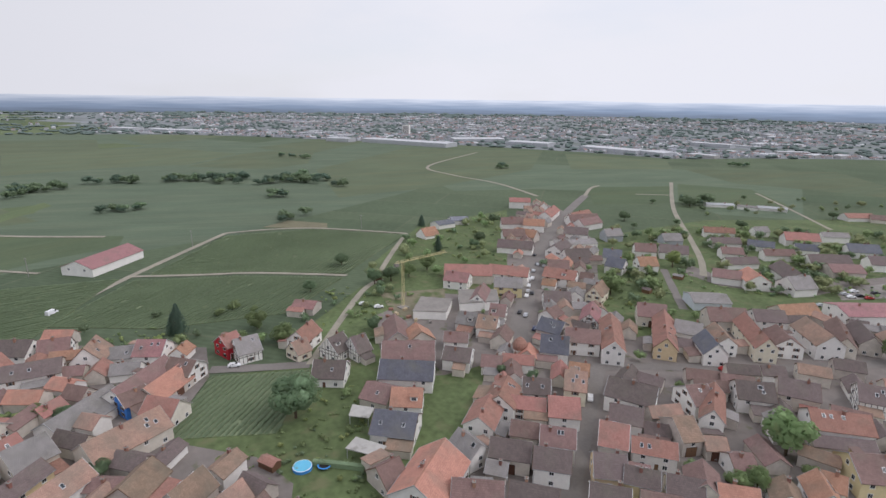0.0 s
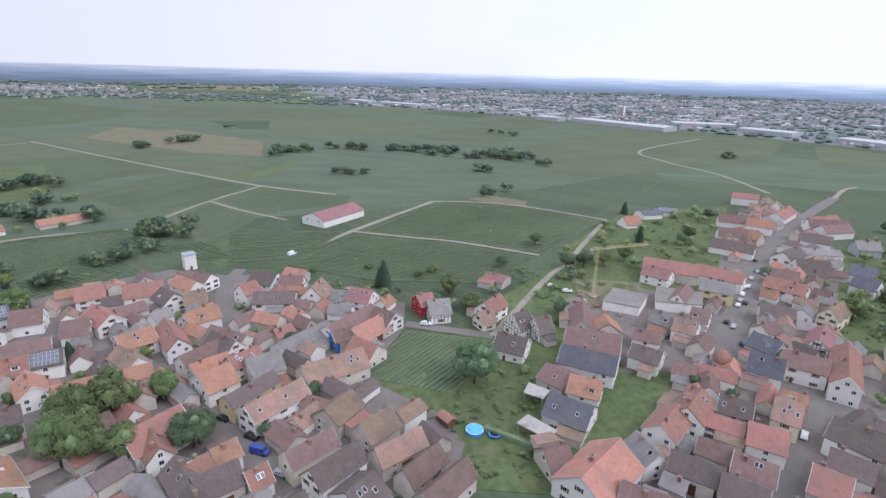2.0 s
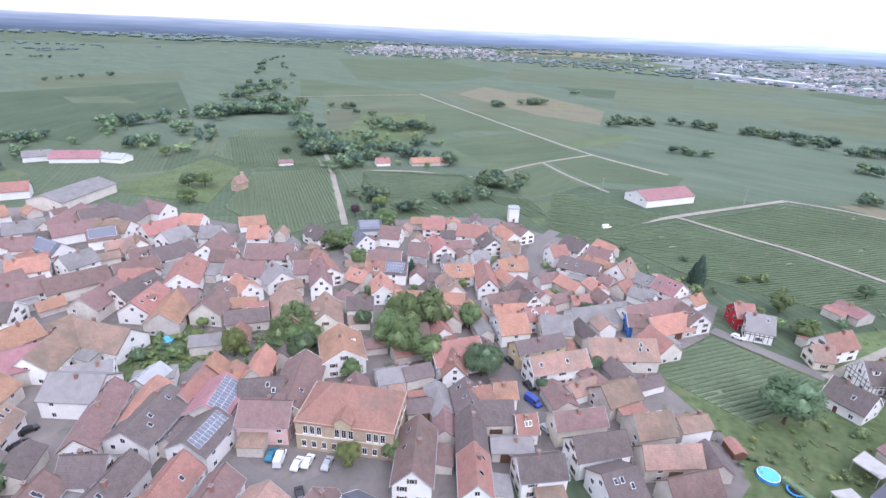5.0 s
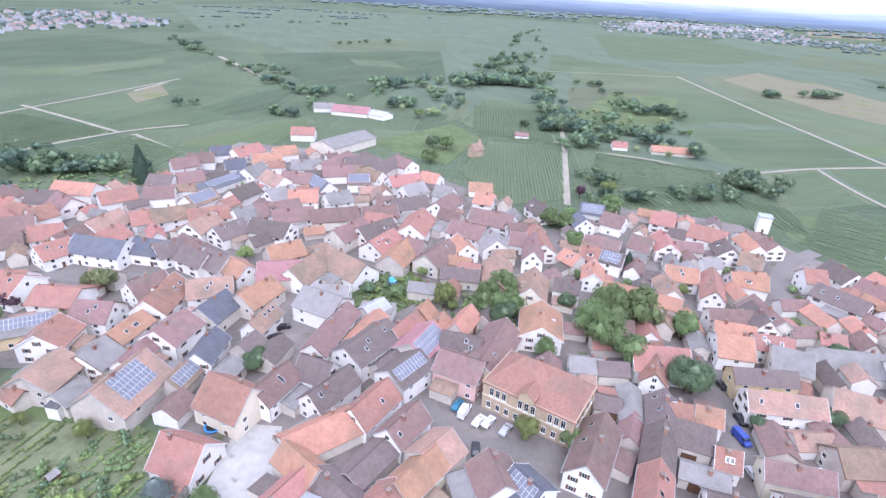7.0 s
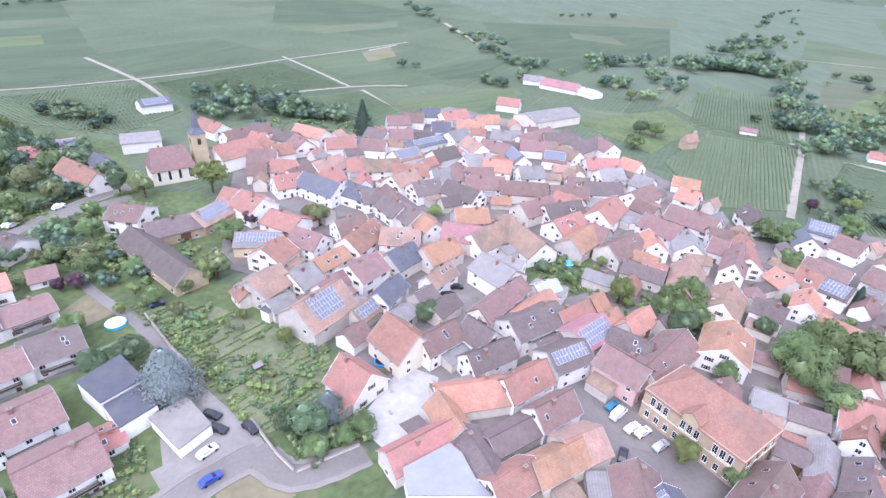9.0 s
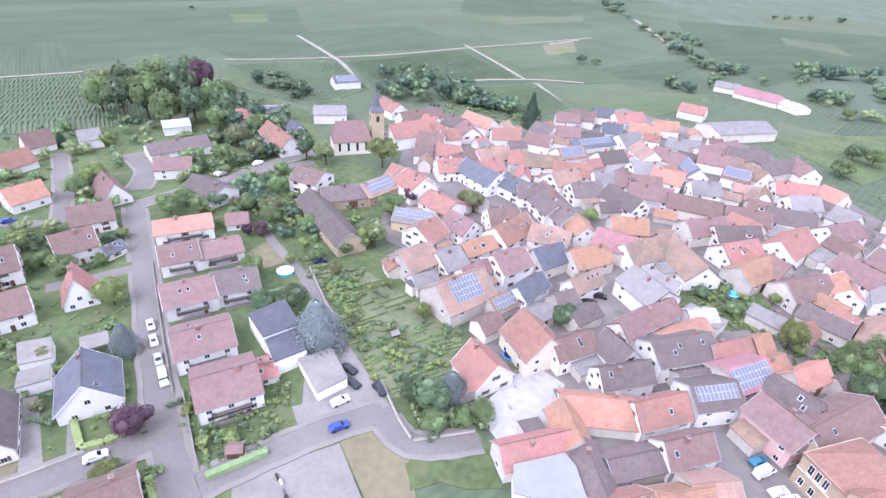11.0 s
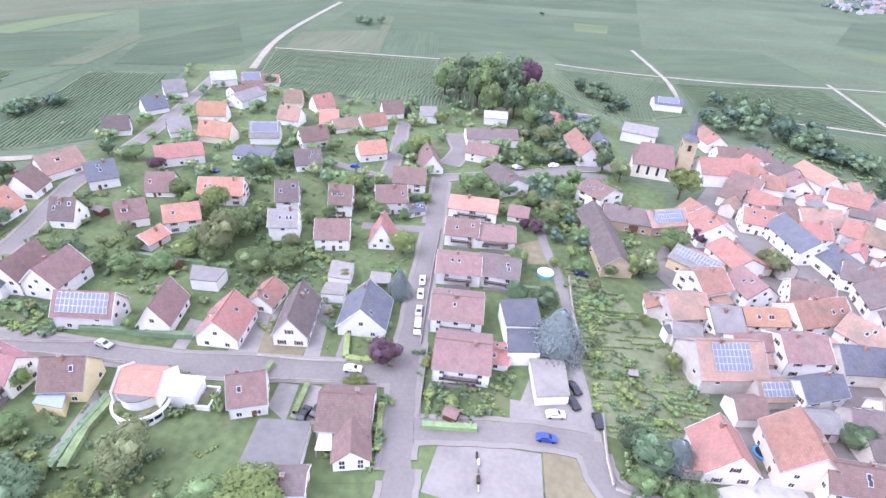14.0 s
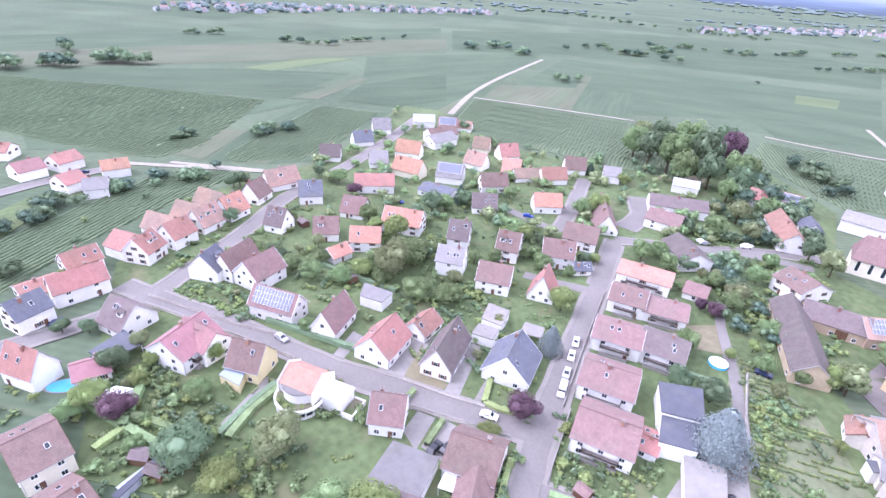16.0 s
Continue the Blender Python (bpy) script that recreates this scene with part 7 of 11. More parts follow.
house(-128.3, -124.6, 118, 8.0, 10.6, 4.4, 8.2, "b", "t", detail=1)
house(-129.7, -113.7, 12, 16.7, 10.6, 4.4, 8.2, "b", "t", detail=1)
house(-171.5, -105.4, 141, 11.2, 10.6, 4.4, 8.2, "b", "w", detail=1)
house(-168.3, -95.2, 46, 21.1, 10.6, 4.4, 8.2, "r", "w", detail=1)
house(-181.5, -156.0, 111, 8.9, 10.6, 4.4, 8.2, "g", "w", detail=1)
house(-204.1, -151.7, 131, 11.7, 10.6, 3.2, 6.0, "o", "w", detail=0)
house(-170.2, -145.8, 14, 16.5, 10.6, 4.4, 8.2, "b", "w", detail=1)
house(-91.3, -138.0, 19, 21.4, 11.8, 4, 8.6, "w", "w", detail=1)
house(-101.4, -130.9, 91, 21.1, 11.8, 4, 8.6, "w", "w", detail=1)
house(-94.8, -72.4, 119, 10.7, 10.6, 4.4, 8.2, "d", "c")
house(-99.2, -65.1, 18, 22.2, 10.6, 4.4, 8.2, "b", "c")
house(-62.3, -52.3, 180, 9.2, 9.4, 4.4, 7.8, "w", "t")
house(-65.6, -39.0, 57, 9.3, 9.4, 4.4, 7.8, "b", "w")
house(-68.2, -33.1, 80, 7.7, 9.4, 4, 7.3, "k", "w", solar=-1)
house(12.0, -346.8, 17, 16.4, 11.8, 4.8, 7.7, "k", "w", solar=1, detail=0)
house(-14.5, -292.0, 120, 17.2, 10.6, 4.4, 8.2, "r", "w", detail=0)
house(-29.2, -275.3, 24, 24.9, 10.6, 4.4, 8.2, "b", "w", detail=0)
house(18.5, -282.6, 3, 16.8, 16, 5, 6.5, "g", "w", detail=0)
house(48.6, -279.2, 13, 10.8, 10.6, 4.8, 8.2, "r", "w", solar=1, detail=0)
house(59.7, -273.4, 0, 9.2, 9.4, 4.4, 7.8, "r", "w", detail=0)
house(39.2, -241.5, 119, 27.2, 10.3, 4.4, 8.6, "r", "w", detail=0)
house(33.3, -254.6, 115, 10.5, 8.2, 4.4, 7.4, "k", "w", detail=0)
house(-20.0, -246.8, 25, 20.6, 14, 6, 11.0, "r", "w", detail=0)
house(-17.0, -193.7, 134, 18.4, 10.3, 5.2, 9.0, "r", "w", detail=1)
house(21.4, -196.5, 150, 12.1, 13, 5, 8.0, "b", "w", detail=1)
house(13.1, -163.0, 115, 37.3, 9.8, 4, 7.7, "d", "s", detail=1)
house(8.5, -182.3, 13, 17.2, 9.8, 4, 7.7, "d", "s", detail=1)
house(-3.3, -188.0, 40, 15.4, 11.2, 4, 7.7, "w", "s", solar=1, detail=1)
house(44.3, -166.9, 12, 7.1, 8.2, 2.4, 4.7, "b", "w", detail=1)
house(211.8, -207.9, 89, 17.4, 10.6, 4.16, 7.3, "g", "w", detail=0)
house(120.9, -242.5, 30, 8.4, 10.6, 4.16, 7.3, "g", "w", detail=0)
house(95.8, -193.2, 127, 26.4, 9.3, 2.4, 8.6, "b", "w", detail=1)
house(158.0, -156.1, 17, 15.5, 10.6, 2.8, 4.3, "k", "w", detail=1)
house(90.0, -167.6, 24, 12.4, 11.8, 4.16, 8.3, "b", "w", detail=1)
house(77.5, -148.7, 53, 6.0, 4.7, 2.4, 4.3, "k", "w", detail=1)
house(90.1, -261.2, 22, 11.9, 10.6, 4, 6.0, "s", "w", detail=0)
house(81.2, -231.9, 30, 24.5, 12.9, 4, 6.9, "d", "w", detail=0)
house(76.6, -210.4, 10, 13.8, 10.6, 4.16, 7.3, "b", "w", detail=1)
house(57.8, -188.8, 139, 17.4, 11.4, 4, 6.9, "d", "w", detail=1)
house(59.5, -160.1, 18, 17.1, 10.6, 4.4, 6.9, "o", "w", balcony=1, detail=1)
house(56.1, -142.5, 20, 10.8, 11.8, 4.4, 6.9, "b", "w", balcony=1, detail=1)
house(45.6, -146.2, 22, 12.6, 10.6, 3.6, 5.6, "b", "w", balcony=1, detail=1)
house(48.2, -122.3, 22, 13.0, 11.8, 4.4, 6.9, "b", "w", balcony=1, detail=1)
house(37.1, -127.0, 16, 12.1, 11.8, 4.4, 6.9, "d", "w", balcony=1, detail=1)
house(39.9, -103.1, 21, 13.3, 12.9, 4.8, 7.7, "b", "w", balcony=1)
house(31.6, -88.3, 20, 13.2, 13.4, 4.4, 7.3, "b", "w", balcony=1)
house(24.8, -93.8, 16, 6.0, 7.1, 2.4, 3.4, "r", "w")
house(220.0, -216.4, 77, 18.1, 10.6, 4.16, 7.3, "b", "w", detail=0)
house(118.6, -30.3, 115, 13.4, 11.6, 4.6, 8.8, "p", "w", balcony=1)
wing(LAST[0], 117.0, -34.0, 15, 12.0, 8.0, 4.8, 8.3, "p", "w")
house(103.4, 3.9, 96, 8.7, 14, 5, 8.5, "b", "c")
house(85.6, 2.0, 102, 6.2, 12.9, 4, 7.3, "b", "w")
house(309.1, -20.3, 54, 7.6, 10.6, 4.16, 7.3, "r", "w", detail=0)
house(277.2, -23.7, 105, 11.0, 10.6, 4.16, 7.3, "p", "w", detail=0)
house(280.7, -38.2, 111, 11.2, 10.6, 4.16, 7.3, "r", "w", detail=0)
house(259.9, -53.2, 82, 10.8, 9.3, 4.16, 7.3, "o", "w", detail=0)
house(252.6, -34.0, 112, 9.2, 10.6, 4.16, 7.3, "r", "w", detail=0)
house(240.6, -41.2, 72, 8.7, 10.6, 4.16, 7.3, "g", "w", detail=0)
house(171.9, -8.7, 98, 10.5, 9.4, 2.4, 4.3, "r", "w", detail=1)
flat_roof([(-26.7, -61.1), (-37.3, -62.7), (-38.4, -59.7), (-38.1, -53.9), (-39.1, -49.4), (-25.4, -55.5)], 5, "w", mat("pale_sheet_roof", (0.27, 0.275, 0.28), 0.6, 0.1, 0.6, 0.08, 0.2), "low barn with a flat pale sheet roof", "barn")
flat_roof([(-178.4, 143.8), (-167.3, 152.9), (-157.6, 140.9), (-167.7, 130.6)], 4, "w", M_CONCRETE, "low garage with a flat grey gravel roof", "garage")
flat_roof([(-108.6, 64.8), (-100.2, 68.8), (-97.9, 64.8), (-106.2, 60.1)], 3, "w", M_PALE, "low carport with a flat pale sheet roof", "carport")
flat_roof([(-122.9, 72.6), (-117.3, 76.5), (-114.0, 72.4), (-118.6, 68.6)], 3, "w", M_PALE, "low carport with a flat pale sheet roof", "carport")
flat_roof([(-173.6, 162.8), (-162.1, 176.8), (-151.3, 167.1), (-160.0, 151.2)], 4.5, "w", M_CONCRETE, "low workshop with a flat grey gravel roof", "workshop")
flat_roof([(102.6, -32.0), (104.2, -34.8), (99.6, -36.9), (96.4, -33.9)], 2.7, "y", mat("blue_grey_sheet", (0.27, 0.31, 0.37), 0.6, 0.1, 1.0), "low conservatory with a pale blue-grey roof", "conservatory")
flat_roof([(46.1, -50.4), (47.9, -54.6), (44.9, -55.8), (42.6, -52.2)], 2.6, "w", M_WHITE, "white-roofed carport against a brick-red house", "carport")
flat_roof([(60.0, -50.6), (50.6, -54.8), (45.3, -43.6), (55.9, -40.3)], 3.2, "w", ROOFS["g"][0], "low garage with a flat grey sheet roof", "garage")
flat_roof([(82.0, -105.4), (75.4, -107.1), (72.1, -99.8), (78.2, -98.0)], 3, "w", M_CONCRETE, "low garage with a flat grey gravel roof", "garage")
flat_roof([(76.9, -95.5), (71.5, -98.0), (69.5, -93.0), (75.1, -90.6)], 3, "w", M_CONCRETE, "low garage with a flat grey gravel roof", "garage")
flat_roof([(68.9, -106.4), (63.6, -108.6), (61.5, -104.0), (66.7, -101.4)], 3, "w", M_CONCRETE, "low carport with a flat grey gravel roof", "carport")
flat_roof([(30.4, -109.8), (22.2, -115.6), (17.4, -105.3), (25.4, -100.9)], 5.5, "w", ROOFS["k"][0], "low house with a flat dark slate-grey roof", "house")
flat_roof([(25.2, -101.3), (18.4, -104.9), (15.0, -97.0), (21.9, -93.2)], 4.5, "w", ROOFS["k"][0], "low house with a flat dark slate-grey roof", "house")
flat_roof([(16.8, -95.1), (9.4, -98.6), (5.4, -88.5), (11.8, -84.5)], 3, "w", M_CONCRETE, "low garage with a flat grey gravel roof", "garage")
flat_roof([(113.4, -82.5), (103.8, -85.7), (101.9, -80.0), (108.7, -77.3)], 3.5, "w", ROOFS["g"][0], "low garage with a flat grey sheet roof", "garage")
flat_roof([(129.9, -11.4), (133.9, -20.3), (125.3, -22.2), (123.6, -14.6)], 3, "w", ROOFS["k"][0], "low carport with a flat dark slate-grey roof", "carport")
flat_roof([(85.0, -4.1), (88.9, -14.2), (87.9, -14.3), (83.4, -4.5)], 1.8, "g", ROOFS["k"][0], "low shed with a flat dark slate-grey roof", "shed")
# a white awning, built as a walled flat-roofed block
flat_roof([(113.6, -6.4), (113.2, -12.8), (109.9, -15.4), (110.1, -8.9)], 3, "w", M_WHITE, "white awning beside a house, built as a low block", "shed")
flat_roof([(-41.0, -80.4), (-52.4, -79.9), (-53.0, -75.5), (-41.3, -75.7)], 3.5, "t", M_CONCRETE, "low workshop with a flat grey gravel roof", "workshop")
flat_roof([(-10.5, -124.6), (-14.0, -127.4), (-15.8, -124.8), (-12.2, -121.8)], 3.5, "w", ROOFS["k"][0], "low shed with a flat dark slate-grey roof", "shed")
flat_roof([(-147.9, -161.1), (-159.0, -153.1), (-147.8, -142.1), (-136.6, -152.2)], 3, "t", M_CONCRETE, "low shed with a flat grey gravel roof", "shed")
flat_roof([(-156.2, -138.7), (-170.8, -132.2), (-162.3, -123.7), (-148.5, -130.1)], 3, "w", M_CONCRETE, "low workshop with a flat grey gravel roof", "workshop")
flat_roof([(-91.3, -109.7), (-97.7, -101.4), (-92.2, -98.0), (-86.6, -106.8)], 3.5, "w", M_CONCRETE, "low shed with a flat grey gravel roof", "shed")
house(-174.9, 200.0, 32, 20.8, 10.5, 5.5, 8.8, "r", "w", detail=1)
house(-162.8, 186.2, 41, 13.4, 10.5, 5.3, 8.6, "g", "y", detail=1)
house(-186.5, 174.4, 30, 12.3, 10.5, 4.5, 7.8, "p", "w", detail=1)
house(-161.8, 165.8, 125, 16.3, 7.5, 4.5, 8.0, "b", "w", detail=1)
house(-143.1, 158.1, 35, 6.6, 10.5, 4.5, 7.8, "b", "w", detail=1)
house(-136.3, 144.8, 33, 7.8, 10.5, 5, 8.3, "w", "w", detail=1)
house(-155.2, 218.1, 24, 16.4, 10.5, 5, 8.5, "r", "w", detail=1)
house(-136.9, 190.6, 44, 12.0, 10.5, 4.5, 7.8, "d", "w", detail=1)
house(-135.4, 203.7, 118, 8.0, 7.5, 4, 6.3, "g", "w", detail=1)
house(-129.2, 212.1, 107, 13.3, 7.5, 5, 8.9, "w", "c", detail=1)
house(-115.2, 185.5, 119, 15.3, 7.5, 4.5, 8.0, "p", "f", detail=1)
house(-96.8, 171.9, 125, 28.2, 7.9, 6, 9.5, "r", "w", detail=1)
house(-103.7, 162.5, 39, 12.5, 10.5, 5.5, 8.8, "b", "w", detail=1)
house(-105.9, 148.5, 36, 9.8, 10.5, 5, 9.5, "k", "w", detail=1)
house(-117.1, 161.9, 16, 9.6, 10.5, 5, 8.3, "k", "t", detail=1)
house(-127.2, 174.1, 98, 8.3, 7.5, 4.5, 7.0, "b", "w", detail=1)
house(-99.6, 207.4, 34, 11.5, 10.5, 5, 9.0, "b", "t", detail=1)
house(-85.7, 191.9, 119, 29.9, 8.1, 5, 9.0, "r", "y", detail=1)
house(-77.2, 227.7, 44, 15.7, 10.5, 5, 9.0, "b", "t", detail=1)
house(-82.1, 204.9, 21, 10.0, 10.5, 4, 7.3, "g", "w", detail=1)
house(-68.8, 193.5, 132, 13.3, 8.3, 5, 9.0, "k", "w", detail=1)
house(-69.8, 205.1, 131, 14.3, 7.5, 5, 8.0, "w", "w", detail=1)
house(-61.4, 215.8, 128, 25.8, 7.5, 6, 9.9, "r", "c", detail=1)
house(-53.4, 220.9, 128, 13.2, 10.5, 5, 8.5, "b", "w", detail=1)
house(-65.3, 241.1, 42, 12.5, 10.5, 5, 8.3, "d", "w", detail=1)
house(-45.1, 233.4, 133, 18.7, 10.2, 6, 10.0, "w", "w", detail=1)
house(-33.8, 251.1, 117, 18.7, 7.7, 4.5, 8.0, "d", "t", detail=1)
house(-60.6, 261.2, 59, 18.3, 10.5, 4, 7.3, "o", "t", detail=1)
house(-40.2, 244.8, 111, 24.2, 7.5, 4.5, 8.0, "b", "t", detail=1)
house(-95.2, 109.0, 120, 12.2, 9.0, 5, 8.5, "r", "w", detail=1)
house(-92.2, 97.7, 119, 12.6, 8.7, 4.5, 7.5, "r", "w", detail=1)
house(-88.1, 112.5, 38, 10.1, 6.4, 4.3, 6.5, "r", "w", detail=1)
house(-79.9, 118.7, 41, 8.8, 11.0, 4.5, 7.9, "r", "w", detail=1)
house(-92.5, 121.7, 39, 8.4, 9.0, 4.5, 7.5, "d", "w", detail=1)
house(-85.5, 132.6, 35, 6.6, 12.0, 5.5, 9.2, "w", "c", detail=1)
house(-89.2, 139.9, 33, 6.3, 7.5, 5.5, 8.0, "o", "w", detail=1)
house(-71.2, 104.4, 37, 8.9, 8.4, 5.5, 8.5, "b", "w", detail=1)
house(-66.5, 96.0, 36, 8.9, 7.9, 5.2, 8.5, "d", "w", detail=1)
house(-79.5, 100.8, 35, 7.4, 6.4, 5, 7.5, "b", "t", detail=1)
house(-76.2, 91.3, 36, 10.3, 7.0, 4.8, 8.0, "d", "t", detail=1)
house(-75.2, 85.3, 32, 5.1, 5.5, 3.2, 5.0, "g", "t", detail=1)
house(-84.6, 84.6, 176, 8.8, 7.0, 4.5, 7.5, "g", "w", detail=1)
house(-71.1, 74.2, 43, 11.6, 6.4, 5, 8.0, "b", "w", detail=1)
house(-61.6, 82.9, 34, 10.8, 6.4, 5, 8.0, "d", "w", detail=1)
house(-70.2, 140.6, 20, 14.2, 11.5, 5.5, 9.1, "d", "w", detail=1)
house(-65.2, 128.6, 30, 8.8, 8.7, 5, 8.0, "d", "w", detail=1)
house(-62.3, 117.3, 31, 7.3, 11.7, 5.2, 8.8, "r", "w", detail=1)
house(-52.8, 121.2, 33, 11.0, 6.8, 4.6, 7.0, "r", "w", detail=1)
house(-56.2, 105.2, 40, 7.6, 9.2, 5, 8.5, "d", "y", detail=1)
house(-48.8, 107.7, 31, 7.8, 6.4, 5, 7.5, "d", "y", detail=1)
house(-50.2, 96.0, 34, 8.7, 7.2, 5, 8.0, "d", "w", detail=1)
house(-114.5, 124.3, 40, 6.8, 8.0, 3.5, 6.0, "b", "w", detail=1)
house(-124.3, 117.2, 35, 9.6, 8.8, 4.5, 7.5, "d", "w", detail=1)
house(-51.0, 153.1, 112, 17.8, 6.4, 5, 8.4, "r", "w", detail=1)
house(-57.2, 154.8, 60, 7.1, 11.2, 5, 8.5, "b", "w", detail=1)
house(-46.2, 170.9, 35, 10.5, 10.5, 5, 8.5, "d", "w", detail=1)
house(-37.4, 182.8, 23, 10.9, 10.5, 5.2, 8.5, "d", "t", detail=1)
house(-24.5, 172.6, 36, 15.3, 10.5, 4.6, 7.9, "r", "w", detail=1)
house(-21.3, 164.4, 38, 15.3, 5.5, 3.2, 4.9, "d", "t", detail=1)
house(-20.7, 197.4, 23, 9.1, 10.5, 5, 8.5, "d", "f", detail=1)
house(-13.6, 154.5, 42, 10.2, 12.0, 5, 8.7, "b", "y", detail=1)
house(-18.6, 135.1, 124, 9.0, 6.4, 5, 8.0, "o", "w", detail=1)
house(-18.1, 141.8, 17, 4.9, 6.4, 4.5, 7.0, "o", "t", detail=1)
house(-43.8, 136.9, 43, 5.5, 6.4, 3.5, 5.5, "w", "t", detail=1)
house(-36.2, 134.0, 50, 5.6, 8.0, 3.5, 6.0, "b", "w", detail=1)
house(-38.5, 117.9, 120, 9.1, 7.6, 4.5, 7.5, "b", "t", detail=1)
house(-40.6, 112.6, 33, 8.0, 6.4, 4.5, 7.5, "d", "w", detail=1)
house(-31.5, 119.6, 36, 8.6, 6.4, 4.5, 7.0, "o", "w", detail=1)
house(-51.8, 134.5, 58, 5.8, 11.6, 5, 8.6, "w", "t", detail=1)
house(-164.7, -101.7, 117, 5.9, 10.5, 4, 7.5, "b", "w", detail=1)
house(-158.7, -90.7, 31, 18.9, 7.5, 5.5, 9.4, "b", "w", detail=1)
house(-165.8, -78.0, 77, 7.8, 8.6, 4, 7.0, "o", "t", detail=1)
house(-156.4, -47.3, 104, 24.4, 6.4, 5.2, 7.8, "o", "w", detail=1)
house(-159.8, -66.3, 26, 11.0, 7.5, 4.5, 7.5, "o", "w", detail=1)
house(-143.2, -67.4, 113, 8.5, 6.4, 5.5, 8.5, "d", "w", detail=1)
house(-133.1, -74.9, 28, 15.3, 10.3, 5.5, 10.0, "w", "c", detail=1)
house(-113.2, -44.2, 126, 8.3, 6.9, 3.5, 5.6, "g", "w", detail=1)
house(-165.6, -22.8, 129, 13.2, 6.4, 4.8, 7.5, "b", "w", detail=1)
house(-157.9, -19.4, 117, 11.1, 7.3, 4.8, 7.5, "o", "t", detail=1)
house(-149.3, -17.6, 121, 9.6, 12.0, 4.8, 8.5, "o", "w", detail=1)
house(-158.2, -9.4, 118, 10.4, 6.5, 5, 8.0, "r", "w", detail=1)
house(-153.5, -3.7, 109, 9.5, 12.0, 5, 8.7, "g", "t", detail=1)
house(-139.3, -7.4, 128, 16.0, 6.4, 5.5, 8.0, "d", "y", detail=1)
house(-131.8, -1.1, 124, 17.8, 7.6, 5.2, 8.5, "w", "w", detail=1)
house(-146.5, 16.7, 108, 20.0, 11.2, 4.5, 8.5, "w", "t", detail=1)
house(-128.5, -30.6, 126, 14.8, 12.0, 4.5, 8.5, "r", "w", detail=1)
house(-121.5, -28.9, 21, 8.4, 6.4, 4.2, 7.5, "r", "w", detail=1)
house(-108.5, -21.6, 23, 10.4, 7.1, 4.5, 7.5, "d", "t", detail=1)
house(-111.5, -19.1, 125, 5.7, 6.4, 4.5, 7.0, "r", "w", detail=1)
house(-105.4, -14.5, 110, 9.5, 8.3, 4.8, 8.5, "d", "t", detail=1)
house(-115.4, -13.4, 117, 5.8, 6.4, 4.2, 7.0, "o", "w", detail=1)
house(-104.8, -6.2, 115, 5.0, 6.4, 4, 7.0, "r", "w", detail=1)
house(-98.0, -8.4, 109, 9.4, 5.5, 3.2, 4.9, "g", "t", detail=1)
house(-91.1, -1.2, 115, 10.4, 7.6, 5, 8.0, "d", "w", detail=1)
house(-107.3, -28.8, 29, 11.7, 5.5, 3.3, 5.2, "g", "t", detail=1)
house(-109.4, 5.9, 118, 13.0, 6.4, 5.2, 8.0, "b", "c", detail=1)
house(-101.2, 10.8, 120, 12.9, 7.5, 5.5, 9.0, "d", "w", detail=1)
house(-91.8, 15.1, 124, 8.3, 10.5, 5, 8.5, "d", "w", detail=1)
house(-113.7, 23.1, 119, 9.8, 8.3, 4.5, 8.5, "w", "t", detail=1)
house(-104.2, 26.7, 111, 13.5, 6.4, 4.5, 7.9, "w", "t", detail=1)
house(-96.2, 30.1, 122, 11.9, 6.4, 4.5, 7.9, "b", "t", detail=1)
house(-88.8, 33.5, 121, 15.1, 6.4, 4.5, 7.9, "b", "t", detail=1)
house(-124.3, 15.2, 131, 10.8, 8.9, 4.5, 8.0, "w", "t", detail=1)
house(-135.4, 126.3, 44, 8.9, 7.5, 4.5, 6.8, "b", "w", detail=1)
house(-145.9, 142.8, 30, 7.9, 10.5, 4, 7.3, "g", "w", detail=1)
house(-96.2, -17.7, 17, 11.3, 6.7, 5, 8.5, "d", "t", detail=1)
house(-84.3, -14.0, 17, 11.9, 6.6, 5, 8.5, "r", "w", detail=1)
house(-40.5, -69.2, 91, 11.1, 6.6, 4.5, 7.5, "o", "t", detail=1)
house(-103.8, -33.2, 117, 6.0, 5.5, 3.2, 4.9, "d", "t", detail=1)
house(-19.1, -151.3, 44, 10.4, 12.0, 5, 8.7, "r", "w", detail=1)
house(-13.9, -134.8, 34, 11.3, 12.0, 5, 8.7, "w", "t", detail=1)
house(-7.7, -134.6, 105, 6.6, 5.5, 3.3, 5.0, "r", "t", detail=1)
house(-24.2, -135.0, 30, 8.4, 11.0, 4.5, 7.9, "g", "w", detail=1)
house(-34.2, -140.9, 28, 12.1, 7.8, 5, 7.5, "o", "w", detail=1)
house(-42.2, -131.2, 27, 11.9, 11.2, 5.5, 9.0, "b", "w", detail=1)
house(-31.1, -128.1, 31, 9.9, 6.4, 4.5, 7.0, "b", "w", detail=1)
house(-15.9, -125.7, 19, 7.0, 7.1, 3.5, 5.7, "g", "t", detail=1)
house(-45.1, -117.7, 39, 11.6, 7.1, 5, 8.0, "k", "w", detail=1)
house(-45.1, -108.3, 26, 7.2, 6.4, 3.5, 5.5, "g", "t", detail=1)
house(-40.5, -96.0, 107, 12.4, 12.0, 5, 10.5, "r", "c", detail=1)
house(-62.4, -120.1, 26, 11.5, 6.4, 4.5, 7.5, "w", "w", detail=1)
house(-54.1, -113.2, 23, 7.2, 6.4, 4, 6.5, "d", "t", detail=1)
house(-80.1, -114.9, 105, 13.9, 12.0, 5.5, 9.2, "g", "w", detail=1)
